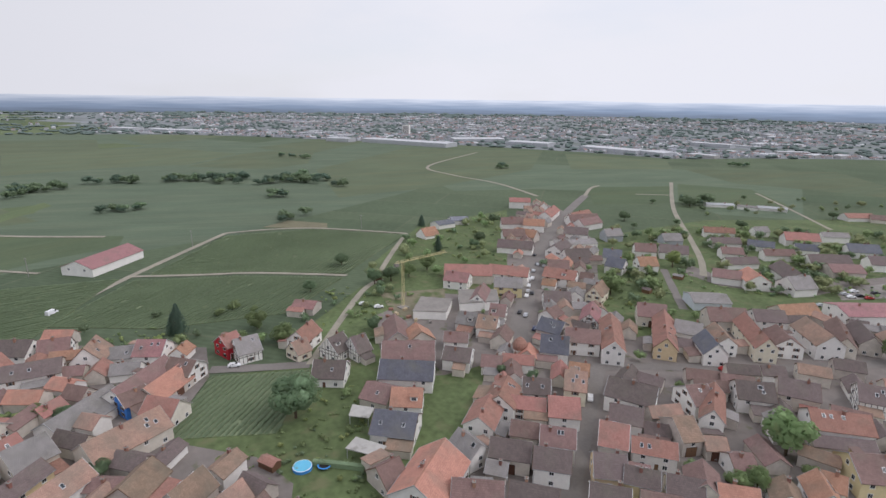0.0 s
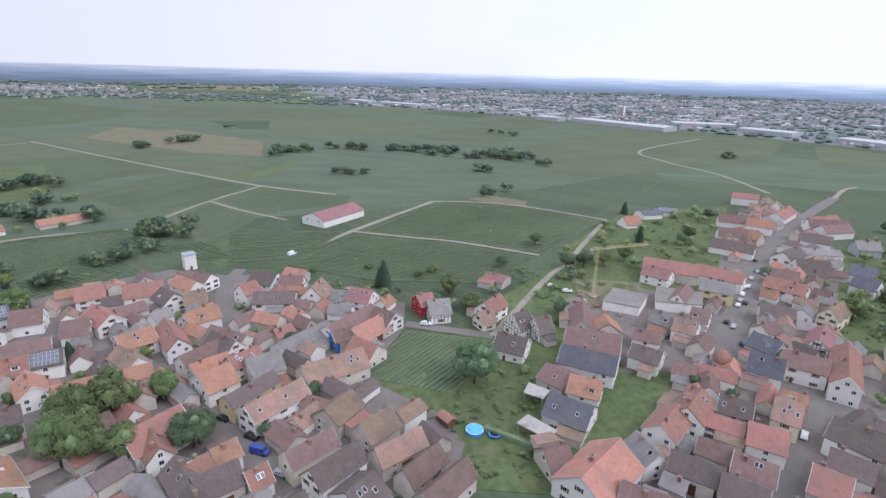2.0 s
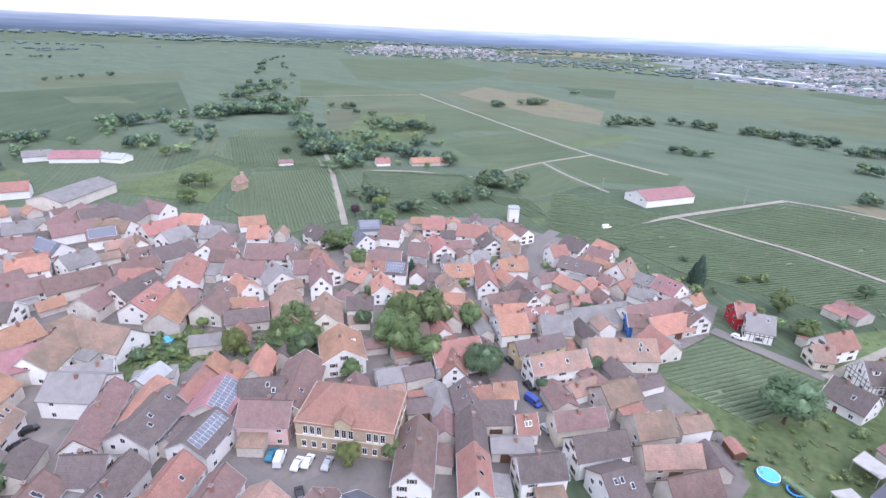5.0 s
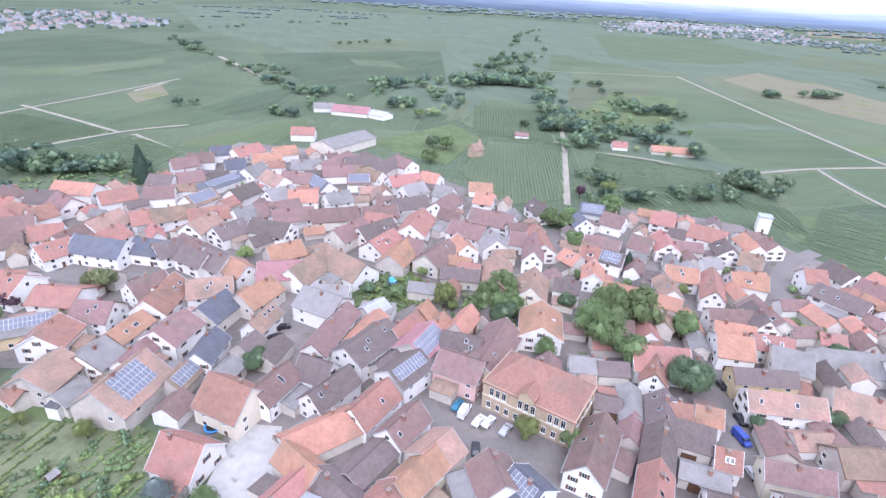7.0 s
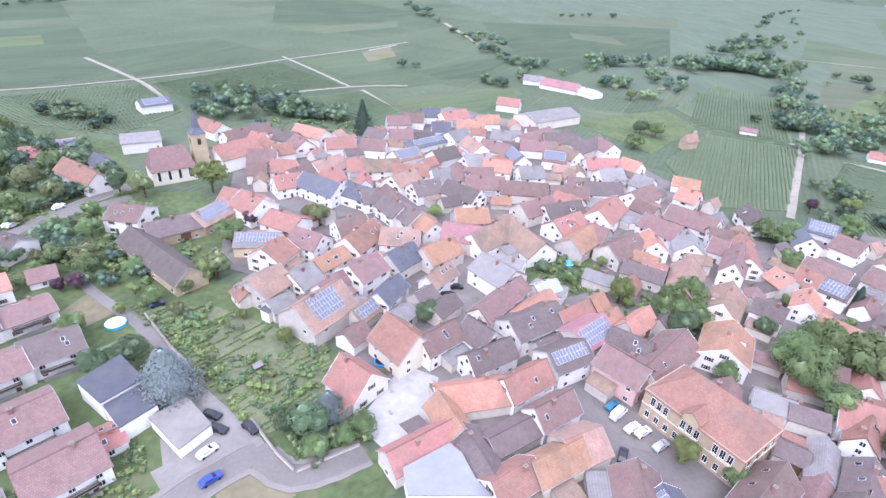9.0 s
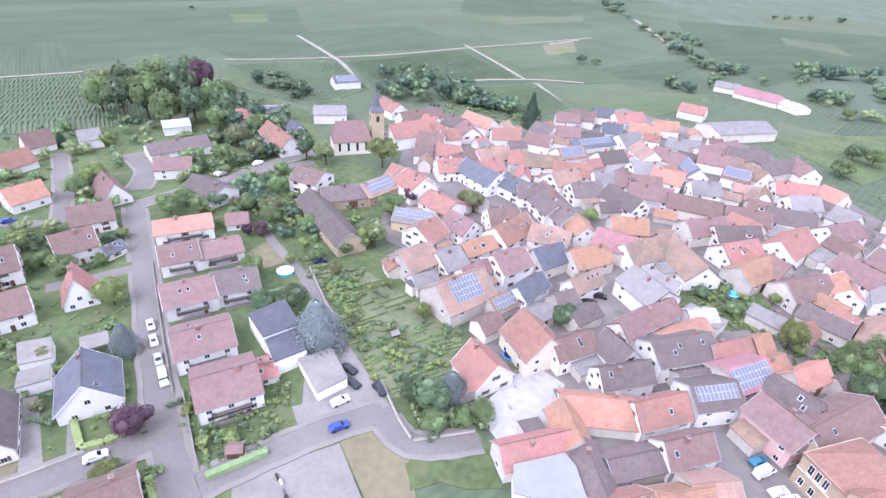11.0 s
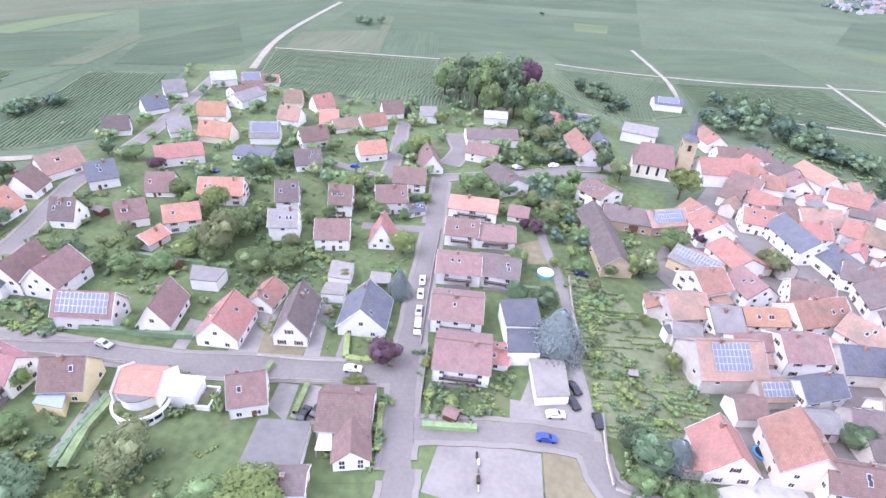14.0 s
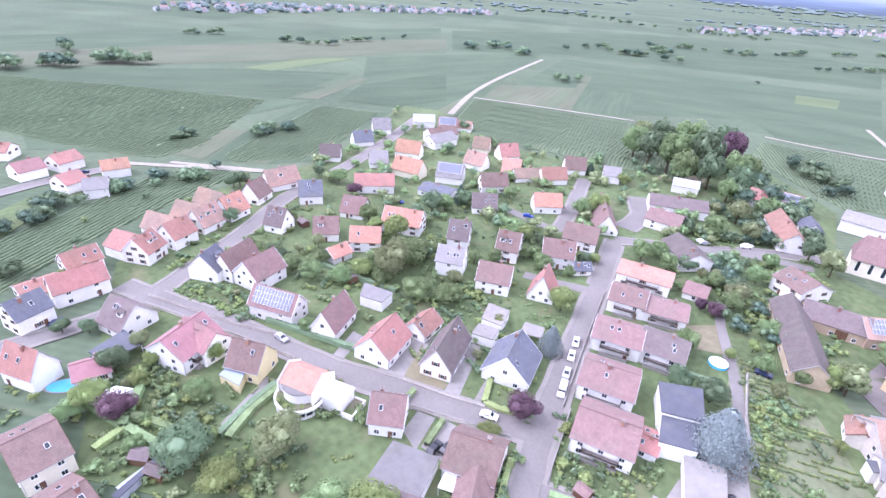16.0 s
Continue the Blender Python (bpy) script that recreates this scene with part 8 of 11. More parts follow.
house(-86.2, -119.0, 130, 11.3, 6.4, 5.3, 7.5, "g", "w", detail=1)
house(-72.8, -101.5, 26, 21.8, 7.4, 5.5, 8.5, "b", "w", detail=1)
house(-90.5, -104.0, 3, 8.4, 6.4, 3.8, 5.8, "s", "w", detail=1)
house(-81.2, -96.7, 20, 16.1, 6.4, 4.3, 6.5, "o", "t", detail=1)
house(-75.9, -90.0, 8, 17.1, 10.9, 5.5, 8.9, "d", "w", detail=1)
house(-77.5, -82.2, 7, 12.1, 6.4, 3.5, 5.5, "d", "t", detail=1)
house(-89.2, -88.8, 10, 12.5, 6.4, 4.5, 7.9, "r", "t", detail=1)
house(-98.3, -90.4, 20, 6.3, 6.4, 4.5, 7.9, "o", "t", detail=1)
house(-86.8, -80.3, 14, 12.4, 10.4, 5.5, 8.7, "p", "t", solar=1, detail=1)
house(-75.5, -75.2, 3, 11.8, 9.7, 5.5, 8.5, "d", "w", solar=1, detail=1)
house(-103.2, -79.0, 17, 11.8, 6.4, 4.5, 7.9, "o", "t", detail=1)
house(-126.1, -99.2, 124, 13.0, 7.4, 3.8, 6.5, "d", "t", detail=1)
house(-118.6, -62.0, 32, 14.6, 12.0, 5, 8.7, "o", "w", detail=1)
house(-170.2, -15.6, 37, 12.5, 7.5, 5, 8.5, "d", "w", detail=1)
house(-196.2, -23.9, 111, 9.5, 10.5, 4.8, 8.1, "o", "w", detail=1)
house(-180.6, -32.4, 20, 18.5, 7.5, 5, 8.5, "r", "w", detail=1)
house(-183.0, -44.0, 116, 11.0, 10.5, 4.5, 7.8, "o", "w", detail=1)
house(-169.3, -43.3, 35, 12.2, 7.5, 4.5, 7.5, "w", "w", detail=1)
house(46.6, -42.4, 28, 7.6, 5.5, 3.4, 5.0, "d", "w", detail=1)


# ---------------------------------------------------------------- landmarks
def town_hall():
    root = house(-92.4, -46.0, 98.5, 23.0, 14.5, 8.4, 14.4, "r", "s", hip=1.0, detail=0, category="town hall",
                 words="sandstone town hall with a red hipped tile roof")
    for side, turn in ((-1, 180), (1, 0)):
        for i in range(9):
            for z in (1.2, 5.0):
                gx = -9.6 + i * 2.4 if z < 2 else (i - 4) * 1.62 + (i // 3 - 1) * 2.6
                m = pose(gx, side * 7.25, z, 0, 0, turn) @ Matrix.Diagonal((0.95, 1, 1.35 if z < 2 else 1.75, 1))
                child("window", WINDOW, root, m)
    for i in range(4):
        for s, turn in ((-1, 90), (1, -90)):
            child("window", WINDOW, root, pose(s * 11.5, -4.8 + i * 3.2, 5.2, 0, 0, turn) @ Matrix.Diagonal((0.95, 1, 1.35, 1)))
    child("cornice", boxes("cornice", [(-11.7, 11.7, -7.5, 7.5, 8.2, 8.5)], WALLS["s"][0]), root)
    child("string_course", boxes("string_course", [(-11.6, 11.6, -7.36, 7.36, 4.4, 4.6)], WALLS["c"][0]), root)
    v, f = prism_walls(4.4, 3.6, 10.2, 11.6, 8.4)
    child("front_gable", mesh_from("front_gable", [(-y, x, z) for x, y, z in v], f, WALLS["s"][0]), root, pose(0, -6.2, 0))
    child("gable_roof", mesh_from("gable_roof", [(-1.0 * q[1], q[0], q[2]) for q in roof_slabs(4.4, 3.6, 10.2, 11.6)[0]], roof_slabs(4.4, 3.6, 10.2, 11.6)[1], ROOFS["r"][0], roof_slabs(4.4, 3.6, 10.2, 11.6)[2]), root, pose(0, -6.2, 0))


town_hall()


def church():
    root = house(7.0, -238.5, 10.6, 17.0, 13.0, 6.4, 13.8, "b", "c", hip=0.35, detail=0, category="church", words="cream church nave with a brown tile roof")
    tall = boxes("arched_window", [(-0.75, 0.75, -0.02, 0.06, 0, 4.2), (-0.55, 0.55, 0.03, 0.09, 0.2, 4.0)], [M_WHITE, M_GLASS], [0, 1])
    for side, turn in ((-1, 180), (1, 0)):
        for i in range(4):
            child("arched_window", tall, root, pose(-6 + i * 4.0, side * 6.5, 1.6, 0, 0, turn))
    tower = new("church_tower", None)
    tower.matrix_basis = pose(-5.2, -242.0, 0, 0, 0, 10.6)
    tagged(tower, "sandstone church tower with a slate spire and cross", "tower")
    child("shaft", boxes("shaft", [(-2.9, 2.9, -2.9, 2.9, -0.3, 17.6), (-3.1, 3.1, -3.1, 3.1, 17.2, 17.7), (-3.05, 3.05, -3.05, 3.05, 10.5, 10.8)], WALLS["s"][0]), tower)
    vs = [(3.3 * sx, 3.3 * sy, 17.7) for sx, sy in ((-1, -1), (1, -1), (1, 1), (-1, 1))] + [(1.9 * math.cos(a * math.tau / 8 + 0.39), 1.9 * math.sin(a * math.tau / 8 + 0.39), 20.0) for a in range(8)] + [(0, 0, 28.2)]
    fs = [(4 + a, 4 + (a + 1) % 8, 12) for a in range(8)]
    fs += [(0, 1, 10, 9), (1, 11, 10), (1, 2, 4, 11), (2, 5, 4), (2, 3, 6, 5), (3, 7, 6), (3, 0, 8, 7), (0, 9, 8), (3, 2, 1, 0)]
    child("spire", mesh_from("spire", vs, fs, ROOFS["k"][0], [[(p * 0.5, q * 0.5) for p, q in zip(range(len(f)), range(len(f)))] for f in fs]), tower)
    child("cross", boxes("cross", [(-0.06, 0.06, -0.06, 0.06, 28.0, 30.2), (-0.6, 0.6, -0.05, 0.05, 29.2, 29.35)], M_TIMBER), tower)
    for turn in range(4):
        m = pose(0, 0, 0, 0, 0, 90 * turn) @ pose(0, 2.92, 13.2)
        child("belfry_opening", boxes("belfry_opening", [(-0.7, 0.7, -0.02, 0.06, 0, 2.6)], M_TIMBER), tower, m)


church()


def water_tower():
    root = tagged(new("transformer_tower", None), "square white rendered tower standing beside a vineyard", "tower")
    root.matrix_basis = pose(-264, -35.2, 0, 0, 0, 20)
    child("shaft", boxes("shaft", [(-2.6, 2.6, -2.6, 2.6, -0.3, 7.4)], WALLS["w"][0]), root)
    child("roof", boxes("roof", [(-2.9, 2.9, -2.9, 2.9, 7.4, 7.8)], WALLS["g"][0]), root)
    child("window", WINDOW, root, pose(0, 2.6, 4.5))
    child("door", DOOR, root, pose(2.6, 0, 0, 0, 0, -90))


water_tower()


def crane():
    root = tagged(new("tower_crane", None), "slender yellow tower crane on a building site", "crane")
    root.matrix_basis = pose(-180.8, 135.1, 0, 0, 0, 90)
    spec = []
    for sx in (-0.45, 0.45):
        for sy in (-0.45, 0.45):
            spec.append((sx - 0.04, sx + 0.04, sy - 0.04, sy + 0.04, 0, 22))
    for i in range(18):
        z = 0.6 + i * 1.2
        spec += [(-0.47, 0.47, -0.47, -0.42, z, z + 0.05), (-0.47, 0.47, 0.42, 0.47, z, z + 0.05), (-0.47, -0.42, -0.47, 0.47, z + 0.6, z + 0.65), (0.42, 0.47, -0.47, 0.47, z + 0.6, z + 0.65)]
    child("mast", boxes("mast", spec, M_YELLOW), root)
    child("foot", boxes("foot", [(-2, 2, -2, 2, 0, 0.7)], M_CONCRETE), root)
    jib = [(-4, 26, -0.5, -0.36, 22, 22.14), (-4, 26, 0.36, 0.5, 22, 22.14), (-4, 25, -0.07, 0.07, 22.8, 22.95)]
    jib += [(-4 + i * 1.5, -3.93 + i * 1.5, -0.06, 0.06, 22, 22.9) for i in range(20)] + [(-4 + i * 1.5, -3.94 + i * 1.5, -0.5, 0.5, 22, 22.06) for i in range(20)]
    child("jib", boxes("jib", jib, M_YELLOW), root)
    child("counterweight", boxes("counterweight", [(-4.4, -2.6, -0.7, 0.7, 20.6, 22)], M_CONCRETE), root)
    child("hoist_rope", boxes("hoist_rope", [(13.97, 14.03, -0.03, 0.03, 12, 22)], M_TIMBER), root)


crane()


def disc(r, z0, z1, n=24):
    vs = [(r * math.cos(a * math.tau / n), r * math.sin(a * math.tau / n), z) for z in (z0, z1) for a in range(n)]
    return vs, [(a, (a + 1) % n, n + (a + 1) % n, n + a) for a in range(n)] + [tuple(range(n, 2 * n)), tuple(range(n))[::-1]]


def round_pool(x, y, r, wall, water, label):
    root = tagged(new("pool", None), label, "pool")
    root.matrix_basis = pose(x, y, 0)
    child("pool_wall", mesh_from("pool_wall", *disc(r, 0, 0.95), wall), root)
    child("pool_rim", mesh_from("pool_rim", *disc(r * 0.97, 0.9, 1.0), M_WHITE), root)
    child("water", mesh_from("water", *disc(r * 0.92, 0.9, 1.02), water), root)


round_pool(-109.9, 49.4, 2.5, M_POOLWALL, M_POOL, "round blue above-ground pool standing on the lawn")
round_pool(-110.1, -116.9, 2.0, M_POOLWALL, M_POOL, "round blue above-ground pool in a walled garden")
round_pool(24.9, -136.4, 2.6, M_POOL, M_WHITE, "round pool under a pale cover in a garden")


def trampoline(x, y, r):
    root = tagged(new("trampoline", None), "round trampoline with a dark blue pad", "trampoline")
    root.matrix_basis = pose(x, y, 0)
    child("pad", mesh_from("pad", *disc(r, 0.75, 0.9), M_POOLWALL), root)
    child("mat", mesh_from("mat", *disc(r * 0.78, 0.8, 0.93), M_TYRE), root)
    for k in range(4):
        child("leg", boxes("leg", [(-0.05, 0.05, -0.05, 0.05, 0, 0.8)], M_ALU), root, pose(r * 0.85 * math.cos(k * 1.57), r * 0.85 * math.sin(k * 1.57), 0))


trampoline(-106.8, 54.0, 1.8)
trampoline(-34.8, -95.5, 2.0)


def garden_pool():
    root = tagged(new("pool", None), "light blue oval garden pool set in a terrace", "pool")
    FOOT.append((124.3, -4.9, 60, 5.0, 2.7))
    root.matrix_basis = pose(124.3, -4.9, 0, 0, 0, 60) @ Matrix.Diagonal((1.9, 1, 1, 1))
    child("pool_rim", mesh_from("pool_rim", *disc(2.5, 0, 0.25), M_CONCRETE), root)
    child("water", mesh_from("water", *disc(2.2, 0.1, 0.28), M_POOL), root)


garden_pool()


def chapel():
    root = house(-255.5, -195.8, 172, 8.0, 5.5, 5.0, 8.6, "w", "s", detail=0, category="chapel", words="small sandstone chapel with a weathered tiled roof")
    child("bell_turret", boxes("bell_turret", [(-0.7, 0.7, -0.7, 0.7, 7.5, 10.2)], WALLS["s"][0]), root, pose(2.6, 0, 0))


chapel()


def round_house():
    """A house with a half-round front: a glazed bay below, a planted terrace, a curved upper wall and a short orange roof."""
    root = tagged(new("house", None), "white house with a round glazed front and a short orange roof", "house", group="village houses")
    root.matrix_basis = pose(85.8, -45.5, 0, 0, 0, 22)
    FOOT.append((85.0, -43.5, 22, 5.2, 7.5))
    white = WALLS["w"][0]
    v, f = prism_walls(9.0, 7.8, 5.9, 8.4)
    child("wall", mesh_from("wall", v, f, white), root)
    v, f, uv = roof_slabs(8.9, 7.8, 5.9, 8.4, 0.3, 0.0)
    child("roof", mesh_from("roof", v, f, ROOFS["o"][0], uv), root)
    v, f = prism_walls(0.3, 8.8, 6.3, 9.1)
    for sx in (-4.75, 4.75):
        child("parapet_wall", mesh_from("parapet_wall", v, f, white), root, pose(sx, 0, 0))
    child("upper_wall", mesh_from("upper_wall", *disc(4.3, 0, 5.7, 36), white), root, pose(0, 1.5, 0))
    child("upper_roof", mesh_from("upper_roof", *disc(4.55, 5.7, 5.9, 36), ROOFS["g"][0]), root, pose(0, 1.5, 0))
    child("lower_wall", mesh_from("lower_wall", *disc(5.5, 0, 0.9, 36), white), root, pose(0, 2.6, 0))
    child("glazing", mesh_from("glazing", *disc(5.35, 0.9, 2.3, 36), M_GLASS), root, pose(0, 2.6, 0))
    child("terrace_slab", mesh_from("terrace_slab", *disc(5.8, 2.3, 3.0, 36), white), root, pose(0, 2.6, 0))
    child("terrace_bed", mesh_from("terrace_bed", *disc(5.3, 2.9, 3.06, 36), M_DIRT), root, pose(0, 2.6, 0))
    post = boxes("mullion", [(-0.12, 0.12, -0.09, 0.09, 0.9, 2.3)], M_WHITE)
    for k in range(18):
        a = k * math.tau / 18
        child("mullion", post, root, pose(5.45 * math.cos(a), 2.6 + 5.45 * math.sin(a), 0, 0, 0, math.degrees(a)))
    for k in range(4):
        a = 0.5 + k * 0.7
        child("window", WINDOW, root, pose(4.3 * math.cos(a), 1.5 + 4.3 * math.sin(a), 3.9, 0, 0, math.degrees(a) - 90))
    child("annex", boxes("annex", [(-10.4, -4.95, -4.0, 1.6, -0.2, 3.7), (-10.6, -4.95, -4.2, 1.8, 3.7, 3.95)], [white, M_WHITE], [0, 1]), root)
    child("planter", boxes("planter", [(-13.6, -10.7, -4.0, -3.7, 0, 1.5), (-13.6, -10.7, 1.5, 1.8, 0, 1.5), (-13.6, -13.3, -3.7, 1.5, 0, 1.5), (-13.3, -10.7, -3.7, 1.5, 0, 1.1)], [white, M_DIRT], [0, 0, 0, 1]), root)
    for x, y, h in ((2.6, 6.9, 1.2), (-3.4, 6.3, 1.5), (0.3, 7.4, 0.8)):
        p = root.matrix_basis @ Vector((x, y, 0))
        ob = shrub(p.x, p.y, h, 1.8, "y")
        ob.location.z = 2.95
        tagged(ob, "yellow-green shrub in the planted round terrace", "shrub", group="garden shrubs")


round_house()


def dome_turret():
    root = tagged(new("turret", None), "round brick-red turret roof beside the street", "turret")
    root.matrix_basis = pose(-113.5, 138.0, 0)
    child("shaft", mesh_from("shaft", *disc(2.3, -0.2, 5.0), WALLS["t"][0]), root)
    vs, fs, n = [], [], 16
    prof = [(2.7, 4.9), (2.75, 6.0), (2.4, 7.2), (1.6, 8.3), (0.7, 8.9), (0.05, 9.4)]
    for r, z in prof:
        vs += [(r * math.cos(a * math.tau / n), r * math.sin(a * math.tau / n), z) for a in range(n)]
    for k in range(len(prof) - 1):
        fs += [(k * n + a, k * n + (a + 1) % n, (k + 1) * n + (a + 1) % n, (k + 1) * n + a) for a in range(n)]
    child("dome", mesh_from("dome", vs, fs, ROOFS["r"][0], [[(p[0] * 0.4, p[1] * 0.4) for p in ((0, 0), (1, 0), (1, 1), (0, 1))] for f in fs]), root)


dome_turret()


def utility_pole(x, y):
    root = tagged(new("utility_pole", None), "tall pale concrete power pole standing in a vineyard", "pole", group="power poles")
    root.matrix_basis = pose(x, y, 0, 0, 0, 30)
    child("post", boxes("post", [(-0.13, 0.13, -0.13, 0.13, 0, 10.5)], M_POLE), root)
    child("cross_arm", boxes("cross_arm", [(-1.2, 1.2, -0.08, 0.08, 9.6, 9.8)], M_POLE), root)


def box_hedge(line, h, w, kind):
    """A clipped hedge with a ragged leafy surface along a line."""
    r = random.Random(int(h * 100) + int(abs(line[0][0]) * 7))
    vs, fs = [], []
    for a, b in zip(line, line[1:]):
        L = math.hypot(b[0] - a[0], b[1] - a[1])
        n = max(2, int(L * 22))
        ux, uy = (b[0] - a[0]) / L, (b[1] - a[1]) / L
        k = len(vs)
        for s, z in ((-1, 0), (-1, h * 0.9), (1, h * 0.9), (1, 0)):
            vs += [(a[0] - uy * s * w * 0.42, a[1] + ux * s * w * 0.42, z), (b[0] - uy * s * w * 0.42, b[1] + ux * s * w * 0.42, z)]
        fs += [(k, k + 1, k + 3, k + 2), (k + 2, k + 3, k + 5, k + 4), (k + 4, k + 5, k + 7, k + 6)]
        for i in range(n):
            t, q, z = r.random() * L, r.uniform(-0.5, 0.5) * w, h * r.uniform(0.15, 1.05)
            if abs(q) < 0.38 * w:
                z = h * r.uniform(0.85, 1.12)
            x, y, s = a[0] + ux * t - uy * q, a[1] + uy * t + ux * q, r.uniform(0.12, 0.26)
            e, g = r.uniform(0, 6.28), len(vs)
            vs += [(x + s * math.cos(e), y + s * math.sin(e), z + r.uniform(-0.1, 0.1)), (x - s * math.sin(e), y + s * math.cos(e), z + r.uniform(-0.1, 0.15)), (x - s * math.cos(e), y - s * math.sin(e), z)]
            fs.append((g, g + 1, g + 2))
    return tagged(new("hedge", mesh_from("hedge", vs, fs, CORES[kind])), f"clipped {LEAF_WORDS[kind]} hedge along a garden edge", "hedge", group="hedges")


def garden_wall(line, h):
    """A low rendered wall with a coping."""
    root = tagged(new("garden_wall", None), "low pale rendered garden wall along the street", "wall", group="garden walls")
    spec, cap = [], []
    for a, b in zip(line, line[1:]):
        L, m = math.hypot(b[0] - a[0], b[1] - a[1]), math.degrees(math.atan2(b[1] - a[1], b[0] - a[0]))
        child("wall_run", boxes("wall_run", [(0, L, -0.12, 0.12, -0.1, h)], WALLS["t"][0]), root, pose(a[0], a[1], 0, 0, 0, m))
        child("coping", boxes("coping", [(-0.05, L + 0.05, -0.17, 0.17, h, h + 0.07)], M_CONCRETE), root, pose(a[0], a[1], 0, 0, 0, m))
    return root


def shed(x, y, heading, l, w, h, roof):
    """A lean-to in a yard, its roof sloping one way."""
    root = tagged(new("shed", None), f"small {ROOFS[roof][1]} lean-to in a courtyard", "shed", group="sheds")
    root.matrix_basis = pose(x, y, 0, 0, 0, heading)
    k = 0.7
    child("wall", mesh_from("wall", [(-l, -w, -0.2), (l, -w, -0.2), (l, w, -0.2), (-l, w, -0.2), (-l, -w, h), (l, -w, h), (l, w, h + k), (-l, w, h + k)], [(0, 1, 5, 4), (1, 2, 6, 5), (2, 3, 7, 6), (3, 0, 4, 7), (4, 5, 6, 7)], WALLS["t"][0]), root)
    l2, w2 = l + 0.25, w + 0.25
    top = [(-l2, -w2, h + 0.02), (l2, -w2, h + 0.02), (l2, w2, h + k + 0.12), (-l2, w2, h + k + 0.12)]
    vs = top + [(a, b, c + 0.14) for a, b, c in top]
    fs = [(4, 5, 6, 7), (0, 1, 5, 4), (1, 2, 6, 5), (2, 3, 7, 6), (3, 0, 4, 7), (3, 2, 1, 0)]
    child("roof", mesh_from("roof", vs, fs, ROOFS[roof][0], [[(0, 0), (2 * l, 0), (2 * l, 2 * w), (0, 2 * w)]] * 6), root)
    return root


def yard_sheds():
    r = random.Random(21)
    base = list(FOOT)
    made = 0
    for hx, hy, hd, l, w in base:
        if math.hypot(hx, hy) > 230 or made >= 120 or hx > -5:
            continue
        s = r.choice((-1, 1))
        hl, hw, hh = r.uniform(2.0, 4.0), r.uniform(1.4, 2.2), r.uniform(2.3, 3.2)
        u, v = r.uniform(-0.5, 0.5) * l, s * (w + hw + 0.35)
        c, sn = math.cos(radians(hd)), math.sin(radians(hd))
        x, y = hx + u * c - v * sn, hy + u * sn + v * c
        if free(x, y, 1.6):
            shed(x, y, hd + (180 if s > 0 else 0), hl, hw, hh, r.choice("gdbwwgr"))
            FOOT.append((x, y, hd, hl, hw))
            made += 1


yard_sheds()


def outbuildings(poly, n, seed):
    """Barns and annexes that fill the yards between the old houses, in line with their neighbours."""
    r = random.Random(seed)
    xs, ys = [p[0] for p in poly], [p[1] for p in poly]
    made = 0
    for k in range(n * 60):
        x, y = r.uniform(min(xs), max(xs)), r.uniform(min(ys), max(ys))
        l, w = r.uniform(3.0, 5.5), r.uniform(2.4, 3.4)
        if made >= n or not inside((x, y), poly) or not free(x, y, w * 0.85):
            continue
        near = min(FOOT, key=lambda f: math.hypot(f[0] - x, f[1] - y))
        if math.hypot(near[0] - x, near[1] - y) > 17:
            continue
        eave = r.uniform(2.6, 4.2)
        house(x, y, near[2] + r.choice((0, 90)) + r.gauss(0, 3), 2 * l, 2 * w, eave, eave + w * r.uniform(0.55, 0.95), r.choice("bddwworgb"), r.choice("ttwt"), detail=0, category="outbuilding")
        made += 1


utility_pole(-339.0, 9.4)
utility_pole(-348.8, 93.6)
utility_pole(-323.9, 204.2)
outbuildings([(-76.0, 78.0), (-105.6, 112.0), (-131.7, 146.5), (-174.6, 200.8), (-260.5, 296.5), (-306.5, 382.1), (-260.4, 362.3), (-192.3, 304.6), (-127.2, 208.7), (-95.8, 189.2), (-62.3, 264.5), (-30.6, 291.2), (-1.3, 158.0), (-54.0, 84.6)], 82, 70)
outbuildings([(-125.9, -49.6), (-239.4, -88.5), (-249.4, -41.8), (-221.8, 14.3), (-192.8, 50.4), (-173.9, 45.2), (-148.9, 25.6), (-125.4, 33.4), (-109.3, 37.8), (-94.3, 32.5)], 45, 71)
outbuildings([(-30.4, -74.6), (-28.2, -102.5), (-37.8, -120.8), (-6.5, -156.7), (-28.6, -289.3), (-88.4, -265.0), (-155.3, -299.5), (-199.6, -231.9), (-202.7, -143.9), (-186.6, -104.5), (-251.2, -46.3), (-235.0, 13.9), (-124.9, 26.2)], 60, 72)


def pergola(x, y, heading):
    """White slats on posts over a terrace."""
    root = tagged(new("pergola", None), "white slatted pergola over a terrace", "pergola")
    root.matrix_basis = pose(x, y, 0, 0, 0, heading)
    slat = boxes("slat", [(-0.06, 0.06, -2.0, 2.0, 2.45, 2.6)], M_WHITE)
    for i in range(9):
        child("slat", slat, root, pose(-3.2 + i * 0.8, 0, 0))
    beam = boxes("beam", [(-3.4, 3.4, -0.07, 0.07, 2.3, 2.45)], M_WHITE)
    post = boxes("post", [(-0.07, 0.07, -0.07, 0.07, 0, 2.3)], M_WHITE)
    for sy in (-1.8, 1.8):
        child("beam", beam, root, pose(0, sy, 0))
        for sx in (-3.2, 3.2):
            child("post", post, root, pose(sx, sy, 0))


pergola(-21.8, -84.6, 0)


